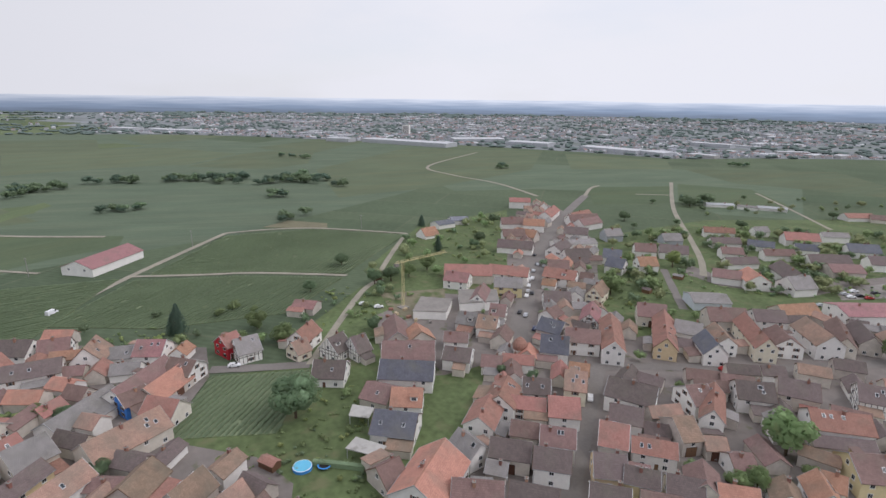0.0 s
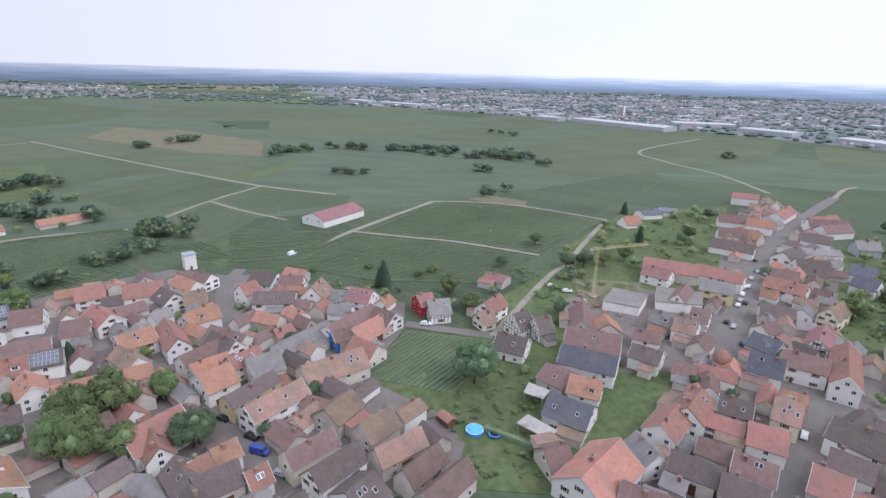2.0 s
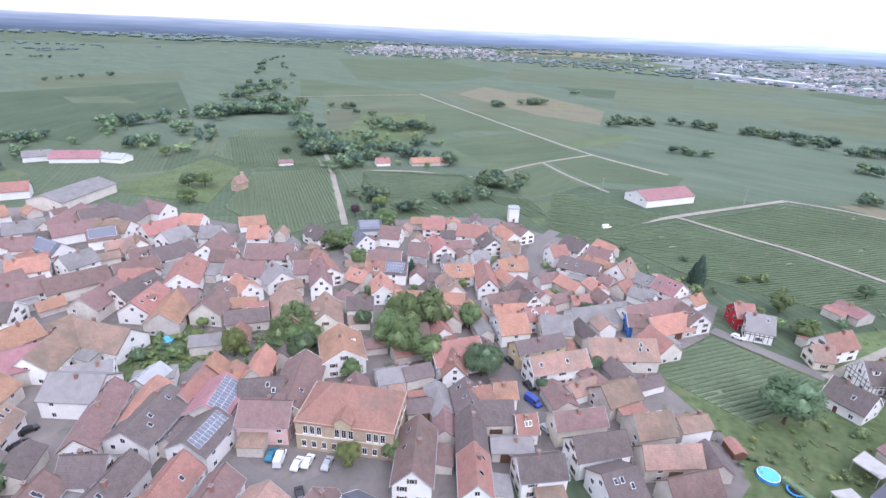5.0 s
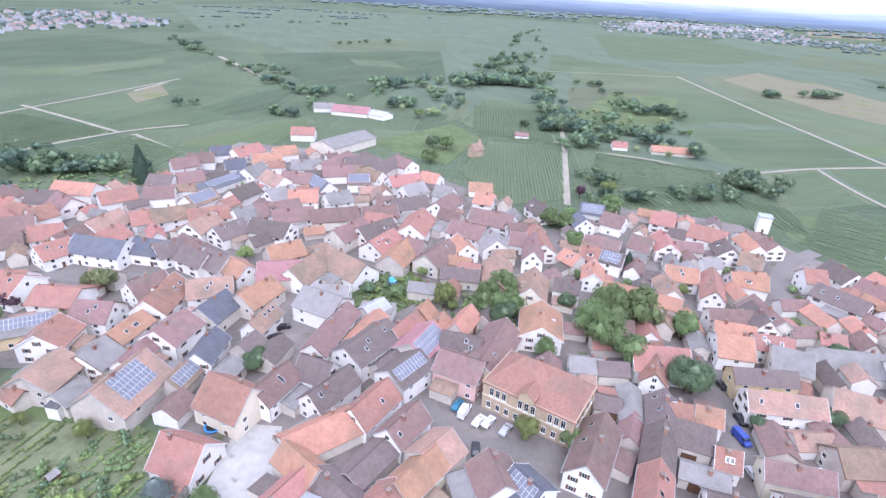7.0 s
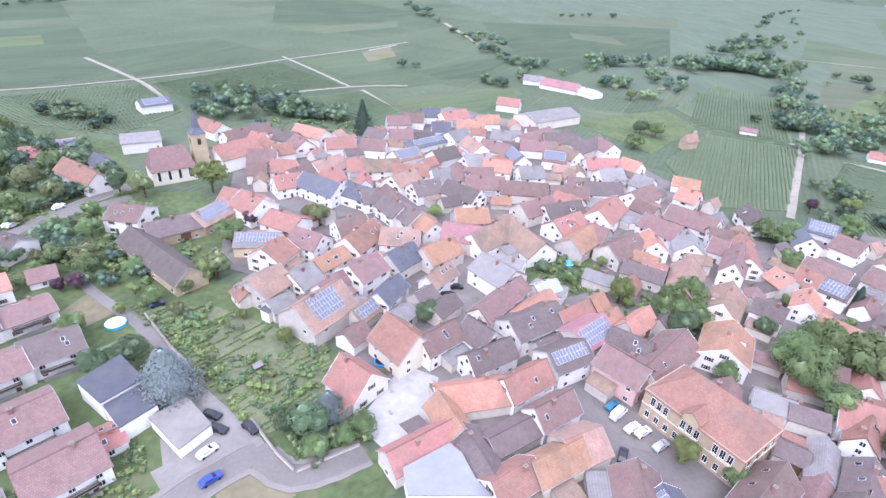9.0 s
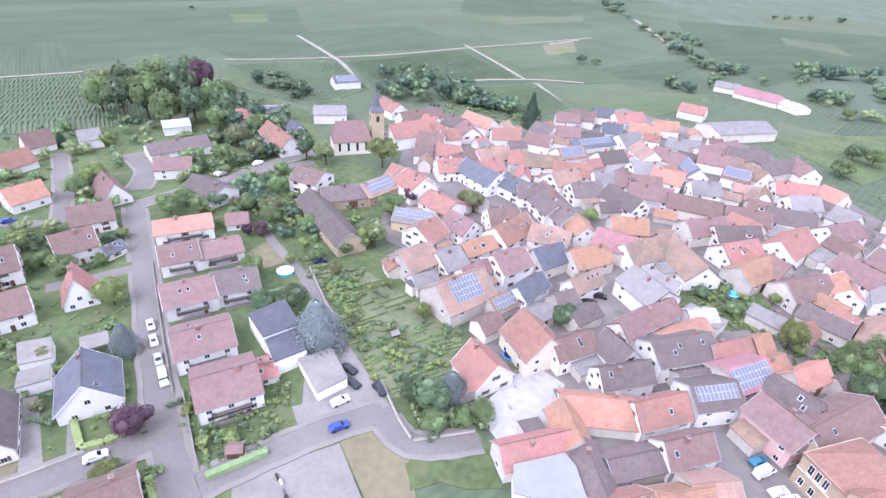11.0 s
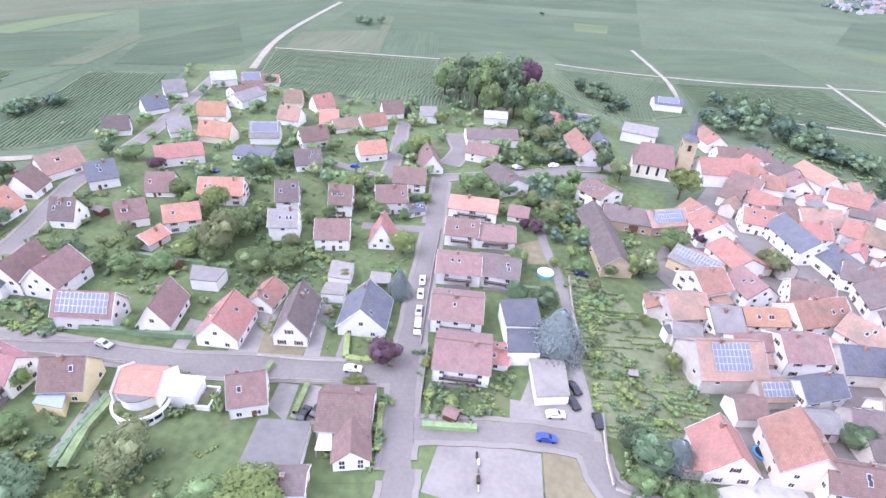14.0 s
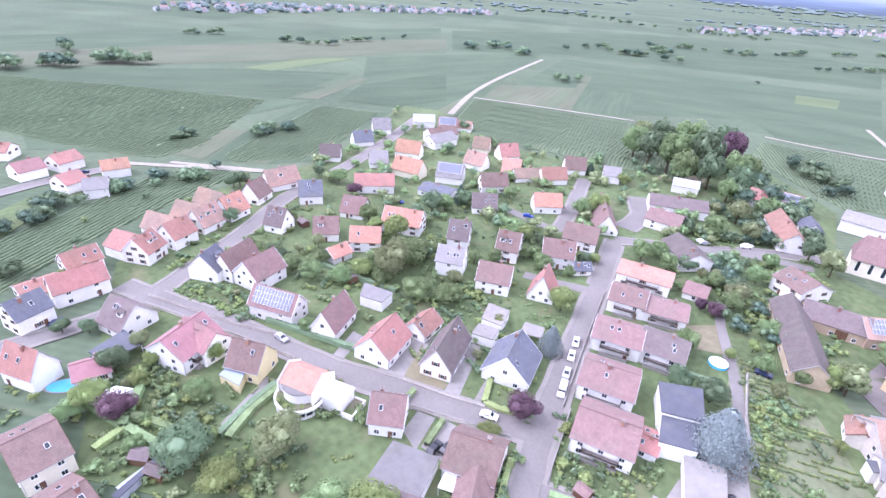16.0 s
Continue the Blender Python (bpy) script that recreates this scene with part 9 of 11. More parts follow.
def garden_shed(x, y, heading, l, w, roof):
    root = tagged(new("garden_shed", None), "small brown wooden garden shed with a felt roof", "shed", group="garden sheds")
    root.matrix_basis = pose(x, y, 0, 0, 0, heading)
    v, f = prism_walls(l, w, 2.1, 2.8)
    child("wall", mesh_from("wall", v, f, M_DOOR), root)
    v, f, uv = roof_slabs(l, w, 2.1, 2.8, 0.25, 0.2, 0.1)
    child("roof", mesh_from("roof", v, f, ROOFS[roof][0], uv), root)


def building_pit(pts):
    """Formwork and a dark trench on the bare slab of a building site."""
    (x0, y0), (x1, y1) = pts
    root = tagged(new("formwork", None), "dark formwork panels standing on a concrete slab", "building material")
    a = math.degrees(math.atan2(y1 - y0, x1 - x0))
    root.matrix_basis = pose(x0, y0, 0.15, 0, 0, a)
    L = math.hypot(x1 - x0, y1 - y0)
    for i in range(5):
        child("panel", boxes("panel", [(i * L / 5, (i + 0.8) * L / 5, -0.6 + 0.2 * (i % 3), -0.2 + 0.25 * (i % 2), 0, 0.5 + 0.3 * (i % 2))], (M_TIMBER, M_ALU, M_TIMBER)[i % 3]), root)

def material_stack(x, y, heading, k):
    """Stacked pallets, boards or bricks on a building site."""
    root = tagged(new("material_stack", None), ("stack of pale timber boards on bare ground", "pallet of grey concrete blocks on bare ground", "pile of red bricks on a wooden pallet")[k % 3], "building material", group="building materials")
    root.matrix_basis = pose(x, y, 0.05, 0, 0, heading)
    child("pallet", boxes("pallet", [(-1.2, 1.2, -0.8, 0.8, 0, 0.12)], M_TIMBER), root)
    surface = (mat("pale_boards", (0.45, 0.36, 0.24), 0.85, 0.2, 3), M_CONCRETE, M_BRICK)[k % 3]
    for i in range(3):
        child("layer", boxes("layer", [(-1.1 + 0.05 * i, 1.1 - 0.08 * i, -0.7, 0.7 - 0.1 * i, 0.12 + 0.36 * i, 0.46 + 0.36 * i)], surface), root)


material_stack(-176.4, 128.1, 0, 0)
material_stack(-170.3, 126.0, 47, 1)
material_stack(-170.1, 130.0, 94, 2)
material_stack(-165.3, 130.2, 141, 3)
material_stack(-166.1, 134.9, 8, 4)
material_stack(-182.1, 129.2, 55, 5)
material_stack(-178.2, 134.1, 102, 6)
material_stack(-160.1, 133.7, 149, 7)
material_stack(-176.2, 123.5, 16, 8)
building_pit([(18.2, -67.0), (14.4, -58.6)])
garden_shed(91.2, -11.1, 40, 4, 3, "d")
garden_shed(86.3, -13.8, 40, 4, 3, "k")
garden_shed(85.6, -12.1, 30, 4, 3, "d")
garden_shed(220.3, -94.9, 10, 3, 2.5, "g")
garden_shed(-6.2, -104.4, 20, 2, 1.6, "g")
garden_shed(-17.4, -152.8, 10, 4, 3, "d")
garden_shed(26.9, -72.2, 0, 3, 2.4, "b")
garden_shed(-115.9, 43.3, 20, 5, 3, "r")
garden_shed(-221.0, 147.8, 0, 5, 3, "d")
garden_shed(-119.6, 275.2, 10, 5, 3, "g")
garden_shed(-119.4, 241.6, 0, 4, 3, "d")
garden_shed(121.7, -82.9, 0, 4, 3, "d")
garden_shed(165.9, -92.0, 0, 4, 3, "d")


def clear_windows():
    """Take away the windows that a house built against another would have inside that neighbour."""
    cells = collections.defaultdict(list)
    for f in FOOT:
        for i in range(-2, 3):
            for j in range(-2, 3):
                cells[(int(f[0] // 12) + i, int(f[1] // 12) + j)].append(f)
    for ob in list(scene.objects):
        root = ob.parent
        if not ob.name.startswith("window") or root is None or root.parent is not None or not root.name.startswith(("house", "barn", "outbuilding")):
            continue
        p = root.matrix_basis @ (ob.matrix_basis @ Vector((0, 0.5, 0.7)))
        for hx, hy, hd, l, w in cells[(int(p.x // 12), int(p.y // 12))]:
            c, sn = math.cos(radians(hd)), math.sin(radians(hd))
            dx, dy = p.x - hx, p.y - hy
            if p.z < 5.5 and abs(dx * c + dy * sn) < l + 0.15 and abs(dy * c - dx * sn) < w + 0.15:
                bpy.data.objects.remove(ob)
                break


clear_windows()


def cold_frame(x0, y0, x1, y1):
    """Three long glazed strips on a low frame in a kitchen garden."""
    root = tagged(new("cold_frame", None), "long low cold frame with three glazed strips on grass", "cold frame")
    L = math.hypot(x1 - x0, y1 - y0)
    root.matrix_basis = pose(x0, y0, 0, 0, 0, math.degrees(math.atan2(y1 - y0, x1 - x0)))
    child("frame", boxes("frame", [(0, L, -1.3, 1.3, 0, 0.5)], TRIMS[3]), root)
    strip = boxes("pane", [(0.05, L - 0.05, -0.3, 0.3, 0.5, 0.56)], mat("pale_glass", (0.42, 0.47, 0.55), 0.25, 0.05, spec=0.5))
    for y in (-0.85, 0.0, 0.85):
        child("pane", strip, root, pose(0, y, 0))


cold_frame(86.4, -5.5, 89.1, -14.4)
# ---------------------------------------------------------------- trees and hedges
tree(133.1, -287.6, 19.5, 16.8, "g")
tree(118.6, -276.5, 22.1, 16.8, "d")
tree(107.8, -277.6, 23.4, 17.9, "g")
tree(125.5, -304.4, 23.4, 17.9, "d")
tree(110.2, -303.1, 26.0, 19.0, "g")
tree(95.0, -292.6, 26.0, 17.9, "d")
tree(89.3, -309.9, 24.7, 17.9, "p")
tree(76.6, -285.2, 19.5, 15.7, "g")
tree(84.1, -272.5, 19.5, 15.7, "d")
tree(95.4, -269.1, 18.2, 15.7, "g")
tree(74.7, -296.8, 16.9, 14.6, "g")
tree(98.3, -326.5, 22.1, 16.8, "d")
tree(141.8, -312.2, 16.9, 14.6, "o")
tree(-131.8, 58.3, 13.5, 17.5, "d")
tree(-129.1, 223.8, 10.3, 11.2, "g")
tree(-30.5, 151.6, 13.0, 14.6, "g")
tree(-30.4, 130.6, 6.9, 7.8, "g")
tree(-33.7, 126.5, 5.8, 6.7, "g")
tree(-242.5, 209.0, 10.3, 5.6, "c")
tree(-131.2, 292.3, 10.3, 9.0, "y")
tree(-214.1, 152.2, 9.2, 10.1, "d")
tree(-215.9, 143.0, 9.2, 9.0, "d")
tree(-213.9, 163.7, 8.0, 9.0, "g")
tree(-216.6, 178.7, 9.2, 11.2, "g")
tree(-240.5, 243.8, 8.0, 9.0, "d")
tree(-274.8, 293.2, 8.0, 9.0, "d")
tree(-233.0, 231.3, 6.9, 7.8, "d")
tree(-301.9, 243.4, 9.2, 5.6, "c")
tree(-216.6, 384.8, 8.0, 10.1, "d")
tree(-209.8, 485.5, 9.2, 13.4, "d")
tree(-216.5, 48.9, 13.0, 7.8, "c")
tree(-224.1, 111.1, 6.9, 7.8, "d")
tree(-200.7, 74.8, 8.0, 10.1, "g")
tree(-239.1, 472.8, 4.6, 6.7, "d")
tree(-145.0, 430.9, 6.9, 10.1, "d")
tree(-109.0, 526.8, 6.9, 9.0, "d")
tree(-108.3, 122.8, 5.8, 5.6, "d")
tree(-168.1, 110.7, 6.9, 6.7, "d")
tree(-22.9, 242.7, 9.2, 10.1, "g")
tree(-139.7, -50.4, 15.6, 13.4, "g")
tree(-144.2, -43.0, 15.6, 14.6, "g")
tree(-126.2, -45.1, 15.6, 13.4, "g")
tree(-130.5, -51.6, 13.0, 12.3, "g")
tree(-125.2, -36.8, 10.3, 11.2, "g")
tree(-149.5, -30.9, 9.2, 7.8, "g")
tree(-125.4, -21.5, 10.3, 12.3, "d")
tree(-217.7, 47.6, 9.2, 6.7, "c")
tree(-187.9, 63.0, 6.9, 9.0, "g")
tree(-182.1, 77.8, 8.0, 10.1, "g")
tree(-252.4, 145.3, 8.0, 10.1, "d")
tree(-167.9, 5.3, 4.6, 6.7, "d")
tree(-137.9, 8.9, 5.8, 7.8, "d")
tree(-117.8, -81.1, 13.0, 10.1, "g")
tree(-126.4, -81.7, 13.0, 10.1, "g")
tree(-115.7, -73.3, 9.2, 10.1, "d")
tree(-111.6, -55.7, 6.9, 6.7, "g")
tree(-180.9, -62.5, 8.0, 4.5, "c")
tree(-138.1, -64.1, 6.9, 6.7, "d")
tree(-197.1, -98.7, 8.0, 9.0, "g")
tree(-180.2, -85.1, 9.2, 9.0, "g")
tree(-237.6, -113.5, 6.9, 6.7, "p")
tree(-204.4, -48.7, 4.6, 6.7, "g")
tree(-177.9, 0.1, 5.8, 7.8, "g")
tree(-173.6, 6.3, 4.6, 6.7, "d")
tree(-110.1, -92.5, 10.0, 8.6, "y")
tree(-118.0, -79.5, 10.3, 12.3, "g")
tree(-123.0, -75.6, 9.2, 10.1, "g")
tree(-103.9, -107.9, 4.5, 5.5, "g")
tree(-52.5, -106.8, 6.8, 8.2, "d")
tree(-14.6, -112.0, 5.2, 4.6, "y")
tree(-82.1, -42.5, 6.9, 6.7, "y")
tree(-87.1, -33.7, 5.8, 5.6, "g")
tree(-92.3, -281.8, 16.9, 9.0, "c")
tree(-39.4, -173.5, 9.2, 9.0, "o")
tree(-37.4, -180.2, 6.9, 6.7, "o")
tree(-223.5, -204.9, 9.2, 11.2, "g")
tree(-252.2, -217.2, 9.2, 11.2, "g")
tree(-247.1, -224.6, 9.2, 10.1, "d")
tree(-304.3, -292.7, 8.0, 10.1, "g")
tree(-253.3, -105.7, 8.0, 9.0, "y")
tree(-232.1, -93.9, 9.2, 11.2, "g")
tree(-318.4, -62.2, 8.0, 12.3, "d")
tree(-344.1, -59.6, 8.0, 10.1, "d")
tree(-283.3, -69.5, 8.0, 11.2, "d")
tree(-194.7, -105.2, 9.2, 10.1, "g")
tree(-204.2, -100.9, 8.0, 9.0, "g")
tree(-347.6, -221.4, 6.9, 9.0, "d")
tree(-150.7, -31.1, 9.2, 9.0, "g")
tree(-126.3, -20.0, 10.3, 10.1, "d")
tree(-122.5, -85.2, 8.0, 7.8, "g")
tree(17.4, -220.1, 11.2, 10.5, "o")
tree(26.2, -226.2, 12.2, 8.7, "d")
tree(-6.9, -217.0, 14.3, 14.6, "y")
tree(-8.6, -171.7, 9.2, 11.2, "g")
tree(-16.6, -181.9, 6.9, 6.7, "p")
tree(39.7, -159.5, 4.5, 5.2, "p")
tree(12.7, -103.2, 14.3, 15.7, "b")
tree(20.6, -119.5, 6.9, 9.0, "d")
tree(-1.2, -152.0, 9.2, 9.0, "o")
tree(41.1, -260.1, 6.2, 7.9, "d")
tree(-89.0, -271.1, 13.0, 7.8, "c")
tree(-41.7, -373.1, 10.3, 13.4, "d")
tree(-53.0, -354.8, 9.2, 11.2, "d")
tree(-65.6, -330.4, 9.2, 11.2, "d")
tree(-75.5, -314.6, 8.0, 10.1, "d")
tree(-28.9, -384.7, 9.2, 11.2, "d")
tree(-9.5, -83.5, 6.4, 7.4, "d")
tree(-14.4, -79.0, 5.4, 5.0, "b")
tree(-19.4, -75.3, 4.6, 4.6, "g")
tree(70.6, -262.2, 12.2, 11.4, "g")
tree(57.9, -240.3, 11.2, 10.5, "o")
tree(59.0, -218.0, 10.1, 10.5, "g")
tree(47.7, -224.6, 10.1, 8.7, "o")
tree(52.1, -258.7, 10.1, 10.5, "g")
tree(96.8, -268.7, 13.0, 13.4, "g")
tree(71.2, -276.5, 15.6, 14.6, "d")
tree(68.4, -175.1, 8.0, 9.6, "g")
tree(65.7, -183.5, 6.2, 7.9, "g")
tree(100.7, -197.3, 10.3, 11.2, "y")
tree(104.8, -190.2, 8.0, 9.0, "g")
tree(113.1, -240.9, 5.8, 7.8, "y")
tree(131.7, -240.0, 6.9, 5.6, "c")
tree(68.0, -123.2, 8.0, 9.0, "y")
tree(47.9, -79.4, 6.9, 9.0, "p")
tree(58.0, -103.8, 9.2, 7.8, "b")
tree(133.7, -111.5, 11.0, 11.5, "y")
tree(117.3, -100.9, 8.6, 9.0, "y")
tree(122.5, -94.6, 8.0, 8.4, "g")
tree(146.0, -140.9, 9.2, 12.3, "d")
tree(143.2, -145.7, 8.0, 9.0, "g")
tree(144.8, -156.7, 9.2, 6.7, "c")
tree(119.7, -117.8, 5.8, 9.0, "g")
tree(135.6, -179.6, 5.8, 7.8, "g")
tree(192.0, -228.2, 6.9, 7.8, "d")
tree(225.4, -242.6, 6.9, 9.0, "d")
tree(13.9, -105.9, 5.8, 9.0, "d")
tree(101.2, -110.0, 3.4, 4.5, "y")
tree(33.8, -135.4, 6.9, 7.8, "g")
tree(33.7, -191.6, 7.2, 8.7, "g")
tree(20.2, -162.1, 5.4, 7.0, "g")
tree(33.3, -167.5, 6.2, 7.9, "g")
tree(34.5, -208.6, 6.2, 7.9, "g")
tree(36.0, -180.7, 6.2, 7.0, "d")
tree(53.8, -181.3, 6.2, 7.9, "d")
tree(58.5, -175.1, 7.2, 7.9, "g")
tree(46.1, -168.8, 5.4, 6.1, "g")
tree(-2.1, -150.2, 9.2, 9.0, "o")
tree(35.4, -158.6, 5.4, 6.1, "p")
tree(-13.1, -80.9, 8.0, 10.1, "d")
tree(-18.0, -83.4, 8.0, 9.0, "b")
tree(-13.1, -75.0, 4.6, 6.7, "g")
tree(-23.7, -76.7, 5.8, 6.7, "g")
tree(85.0, -17.1, 9.2, 13.4, "d")
tree(74.9, -32.7, 10.3, 12.3, "o")
tree(56.5, -32.4, 5.8, 11.2, "g")
tree(49.4, -36.7, 8.0, 13.4, "y")
tree(75.1, -20.1, 5.8, 9.0, "y")
tree(114.7, -94.5, 14.3, 14.6, "o")
tree(118.1, -105.0, 10.3, 12.3, "g")
tree(142.0, -157.2, 8.0, 10.1, "d")
tree(101.2, -93.1, 6.9, 11.2, "g")
tree(93.3, -99.2, 6.9, 10.1, "g")
tree(142.5, -128.8, 8.0, 9.0, "d")
tree(172.3, -89.6, 4.6, 6.7, "g")
tree(216.5, -87.7, 6.9, 9.0, "d")
tree(184.3, -71.8, 5.8, 9.0, "d")
tree(153.2, -113.7, 8.0, 9.0, "g")
tree(179.4, -125.6, 5.8, 7.8, "p")
tree(195.1, -127.9, 6.9, 9.0, "g")
tree(148.4, -72.1, 4.6, 6.7, "d")
tree(138.7, -71.5, 5.8, 7.8, "g")
tree(130.8, -73.8, 5.8, 9.0, "g")
tree(123.1, -79.9, 5.8, 9.0, "g")
tree(122.8, -88.1, 5.8, 9.0, "y")
tree(49.1, -68.2, 4.6, 6.7, "y")
tree(68.5, -212.9, 6.2, 7.9, "d")
tree(107.4, -58.6, 4.6, 5.6, "g")
tree(111.5, -34.7, 5.8, 5.6, "y")
tree(28.5, -118.1, 6.9, 7.8, "d")
tree(106.0, -11.2, 6.9, 9.0, "p")
tree(113.4, -7.4, 6.9, 9.0, "y")
tree(112.5, -3.1, 4.6, 6.7, "g")
tree(122.1, -14.7, 8.0, 9.0, "d")
tree(102.4, -26.9, 4.6, 6.7, "g")
tree(215.5, -90.0, 8.0, 7.8, "d")
tree(207.8, -125.0, 5.8, 6.7, "d")
tree(118.8, -22.2, 4.6, 5.6, "y")
tree(88.0, -16.2, 5.8, 9.0, "d")
tree(127.1, -22.2, 5.8, 5.6, "o")
tree(146.6, -8.9, 4.6, 5.6, "d")
tree(142.6, -14.1, 4.6, 5.6, "d")
tree(181.6, -54.9, 5.8, 6.7, "y")
tree(173.7, -15.5, 4.6, 5.6, "y")
tree(186.6, -4.0, 5.8, 9.0, "d")
hedge([(-652.8, 152.7), (-643.6, 177.5), (-572.1, 221.5)], 9.8, 14.4, 18)
hedge([(-564.6, 231.1), (-568.7, 272.9), (-501.3, 281.7)], 9.8, 14.4, 16)
hedge([(-477.3, 205.3), (-481.5, 224.3)], 8.4, 12, 7)
hedge([(-632.7, 13.2), (-656.0, 33.1), (-657.2, 57.8)], 9.8, 13.2, 12)
hedge([(-679.2, 70.7), (-682.1, 103.8), (-646.8, 128.1)], 9.8, 13.2, 12)
hedge([(-499.6, 74.9), (-495.9, 97.8)], 7, 10.8, 7)
hedge([(-824.7, 369.0), (-775.2, 393.1)], 8.4, 12, 9)
hedge([(-505.5, 540.8), (-512.7, 563.2)], 8.4, 12, 5)
hedge([(-221.5, 487.5), (-210.8, 511.4)], 9.8, 12, 7)
hedge([(-311.9, 861.4), (-301.6, 878.3)], 8.4, 10.8, 5)
hedge([(-482.3, -370.3), (-511.9, -358.8), (-514.1, -322.2)], 12.6, 16.8, 28)
hedge([(-576.8, -438.7), (-664.0, -459.7), (-780.1, -496.1)], 12.6, 16.8, 25)
hedge([(-530.2, -320.6), (-408.0, -228.9), (-357.4, -190.9)], 11.2, 14.4, 18)
hedge([(-372.9, -202.6), (-392.1, -179.1), (-414.2, -145.0), (-437.0, -129.7)], 9.8, 12, 21)
hedge([(-305.0, -161.9), (-359.2, -161.3), (-377.0, -140.8), (-364.2, -90.1)], 9.8, 12, 18)
hedge([(-410.9, -187.0), (-455.1, -191.6), (-509.1, -197.2)], 9.8, 12, 16)
hedge([(-329.1, -71.5), (-330.1, -57.6), (-324.8, -39.3)], 9.8, 12, 12)
hedge([(-277.7, -76.2), (-288.3, -66.4), (-311.1, -57.8)], 8.4, 10.8, 12)
hedge([(-750.8, -447.0), (-989.1, -614.1), (-1250.4, -797.4)], 8.4, 10.8, 7)
hedge([(-274.6, -135.2), (-266.6, -108.3), (-242.7, -83.5)], 8.4, 10.8, 10)
hedge([(-709.4, -130.3)], 9.8, 14.4, 3)
hedge([(-753.2, -89.9), (-761.1, -83.0)], 9.8, 14.4, 5)
hedge([(-936.9, -41.1)], 8.4, 12, 3)
hedge([(-607.3, 6.8), (-647.9, 37.3), (-674.9, 123.5)], 8.4, 10.8, 12)
hedge([(-644.2, 155.8), (-632.3, 204.1), (-609.6, 233.8)], 9.8, 13.2, 18)
hedge([(-565.1, 233.4), (-590.1, 289.2), (-535.0, 300.4)], 9.8, 13.2, 18)
hedge([(-498.2, 71.7), (-509.4, 89.5)], 8.4, 10.8, 5)
hedge([(-379.7, 170.2), (-387.1, 191.0)], 8.4, 10.8, 5)
hedge([(-339.7, -401.8), (-403.9, -405.9), (-453.9, -387.6), (-515.0, -397.1)], 12.6, 15.6, 25)
hedge([(-455.8, -365.6), (-516.0, -373.2), (-587.2, -382.5), (-533.1, -320.0)], 14, 15.6, 32)
hedge([(-644.6, -468.8), (-791.5, -554.2), (-1152.6, -778.7), (-1430.8, -890.7)], 12.6, 14.4, 21)
hedge([(-474.1, -279.8), (-385.6, -222.3), (-341.5, -188.3)], 12.6, 14.4, 21)
hedge([(-316.1, -337.5), (-340.7, -335.1), (-409.2, -356.1), (-355.4, -295.7)], 9.8, 12, 18)
hedge([(-442.9, -236.8), (-371.7, -186.6), (-326.9, -153.8)], 9.8, 12, 18)
hedge([(-515.0, -221.3), (-476.0, -186.9), (-501.0, -170.7), (-480.1, -145.4)], 9.8, 12, 18)
hedge([(-366.4, -169.9), (-393.6, -160.3), (-381.5, -121.0), (-358.2, -97.5)], 9.8, 12, 18)
hedge([(-586.9, -311.2), (-593.8, -285.7), (-546.3, -235.8)], 8.4, 10.8, 9)
hedge([(-309.1, -524.1), (-297.0, -468.7), (-292.7, -434.3), (-305.0, -408.1)], 9.8, 13.2, 16)
hedge([(-388.5, -934.7), (-380.7, -838.0), (-353.1, -729.6)], 8.4, 12, 12)
hedge([(-595.3, -775.3), (-670.2, -775.2), (-736.1, -771.9)], 8.4, 12, 10)
hedge([(-184.7, -436.0)], 8.4, 12, 3)
hedge([(-37.2, -311.2), (-57.6, -315.2), (-79.9, -301.2), (-94.4, -294.6)], 8.4, 12, 10)
hedge([(-54.6, -324.0), (-70.8, -315.6), (-79.5, -284.0)], 7, 10.8, 10)
hedge([(-711.1, -133.9), (-728.7, -131.6)], 8.4, 12, 5)
hedge([(-765.9, -92.6), (-787.8, -80.6)], 9.8, 13.2, 7)
hedge([(-2097.7, -235.7), (-2863.0, -150.7)], 8.4, 12, 10)
hedge([(-499.1, -1139.2), (-576.3, -1102.9), (-645.7, -1158.7)], 8.4, 12, 7)
hedge([(-799.9, -1242.3), (-912.2, -1256.9), (-922.3, -1130.4)], 8.4, 12, 12)
hedge([(-381.5, -884.8), (-336.9, -685.5), (-310.9, -533.0), (-306.1, -467.9)], 8.4, 12, 21)
hedge([(-225.3, -381.8), (-232.6, -350.9), (-316.2, -424.4)], 8.4, 10.8, 18)
hedge([(67.2, -309.1), (52.6, -286.8), (41.1, -260.1), (35.8, -244.8)], 9.8, 12, 14)
hedge([(82.7, -314.8), (73.5, -302.7), (62.5, -275.1), (52.4, -264.2)], 11.2, 13.2, 18)
hedge([(71.4, -251.7), (57.8, -240.7), (48.1, -243.0), (36.7, -227.2)], 6.9, 7.9, 9)
hedge([(64.4, -212.2), (51.5, -221.9), (39.1, -233.8)], 6.1, 7.2, 9)
hedge([(42.8, -175.7), (38.9, -185.6), (30.4, -182.3), (23.4, -172.0)], 5.2, 7.2, 9)
hedge([(59.8, -185.8), (50.9, -190.1), (42.8, -191.0)], 6.1, 7.2, 9)
hedge([(32.4, -161.5), (21.7, -164.1), (12.2, -157.1)], 5.2, 6.5, 7)
hedge([(-20.0, -364.6), (-37.3, -366.7), (-55.1, -347.0), (-72.0, -328.5)], 11.2, 13.2, 12)
hedge([(-74.0, -308.9), (-91.4, -310.0), (-90.5, -275.8)], 8.4, 10.8, 9)
hedge([(63.1, -359.3), (47.4, -342.2), (34.9, -316.6)], 8.4, 10.8, 14)
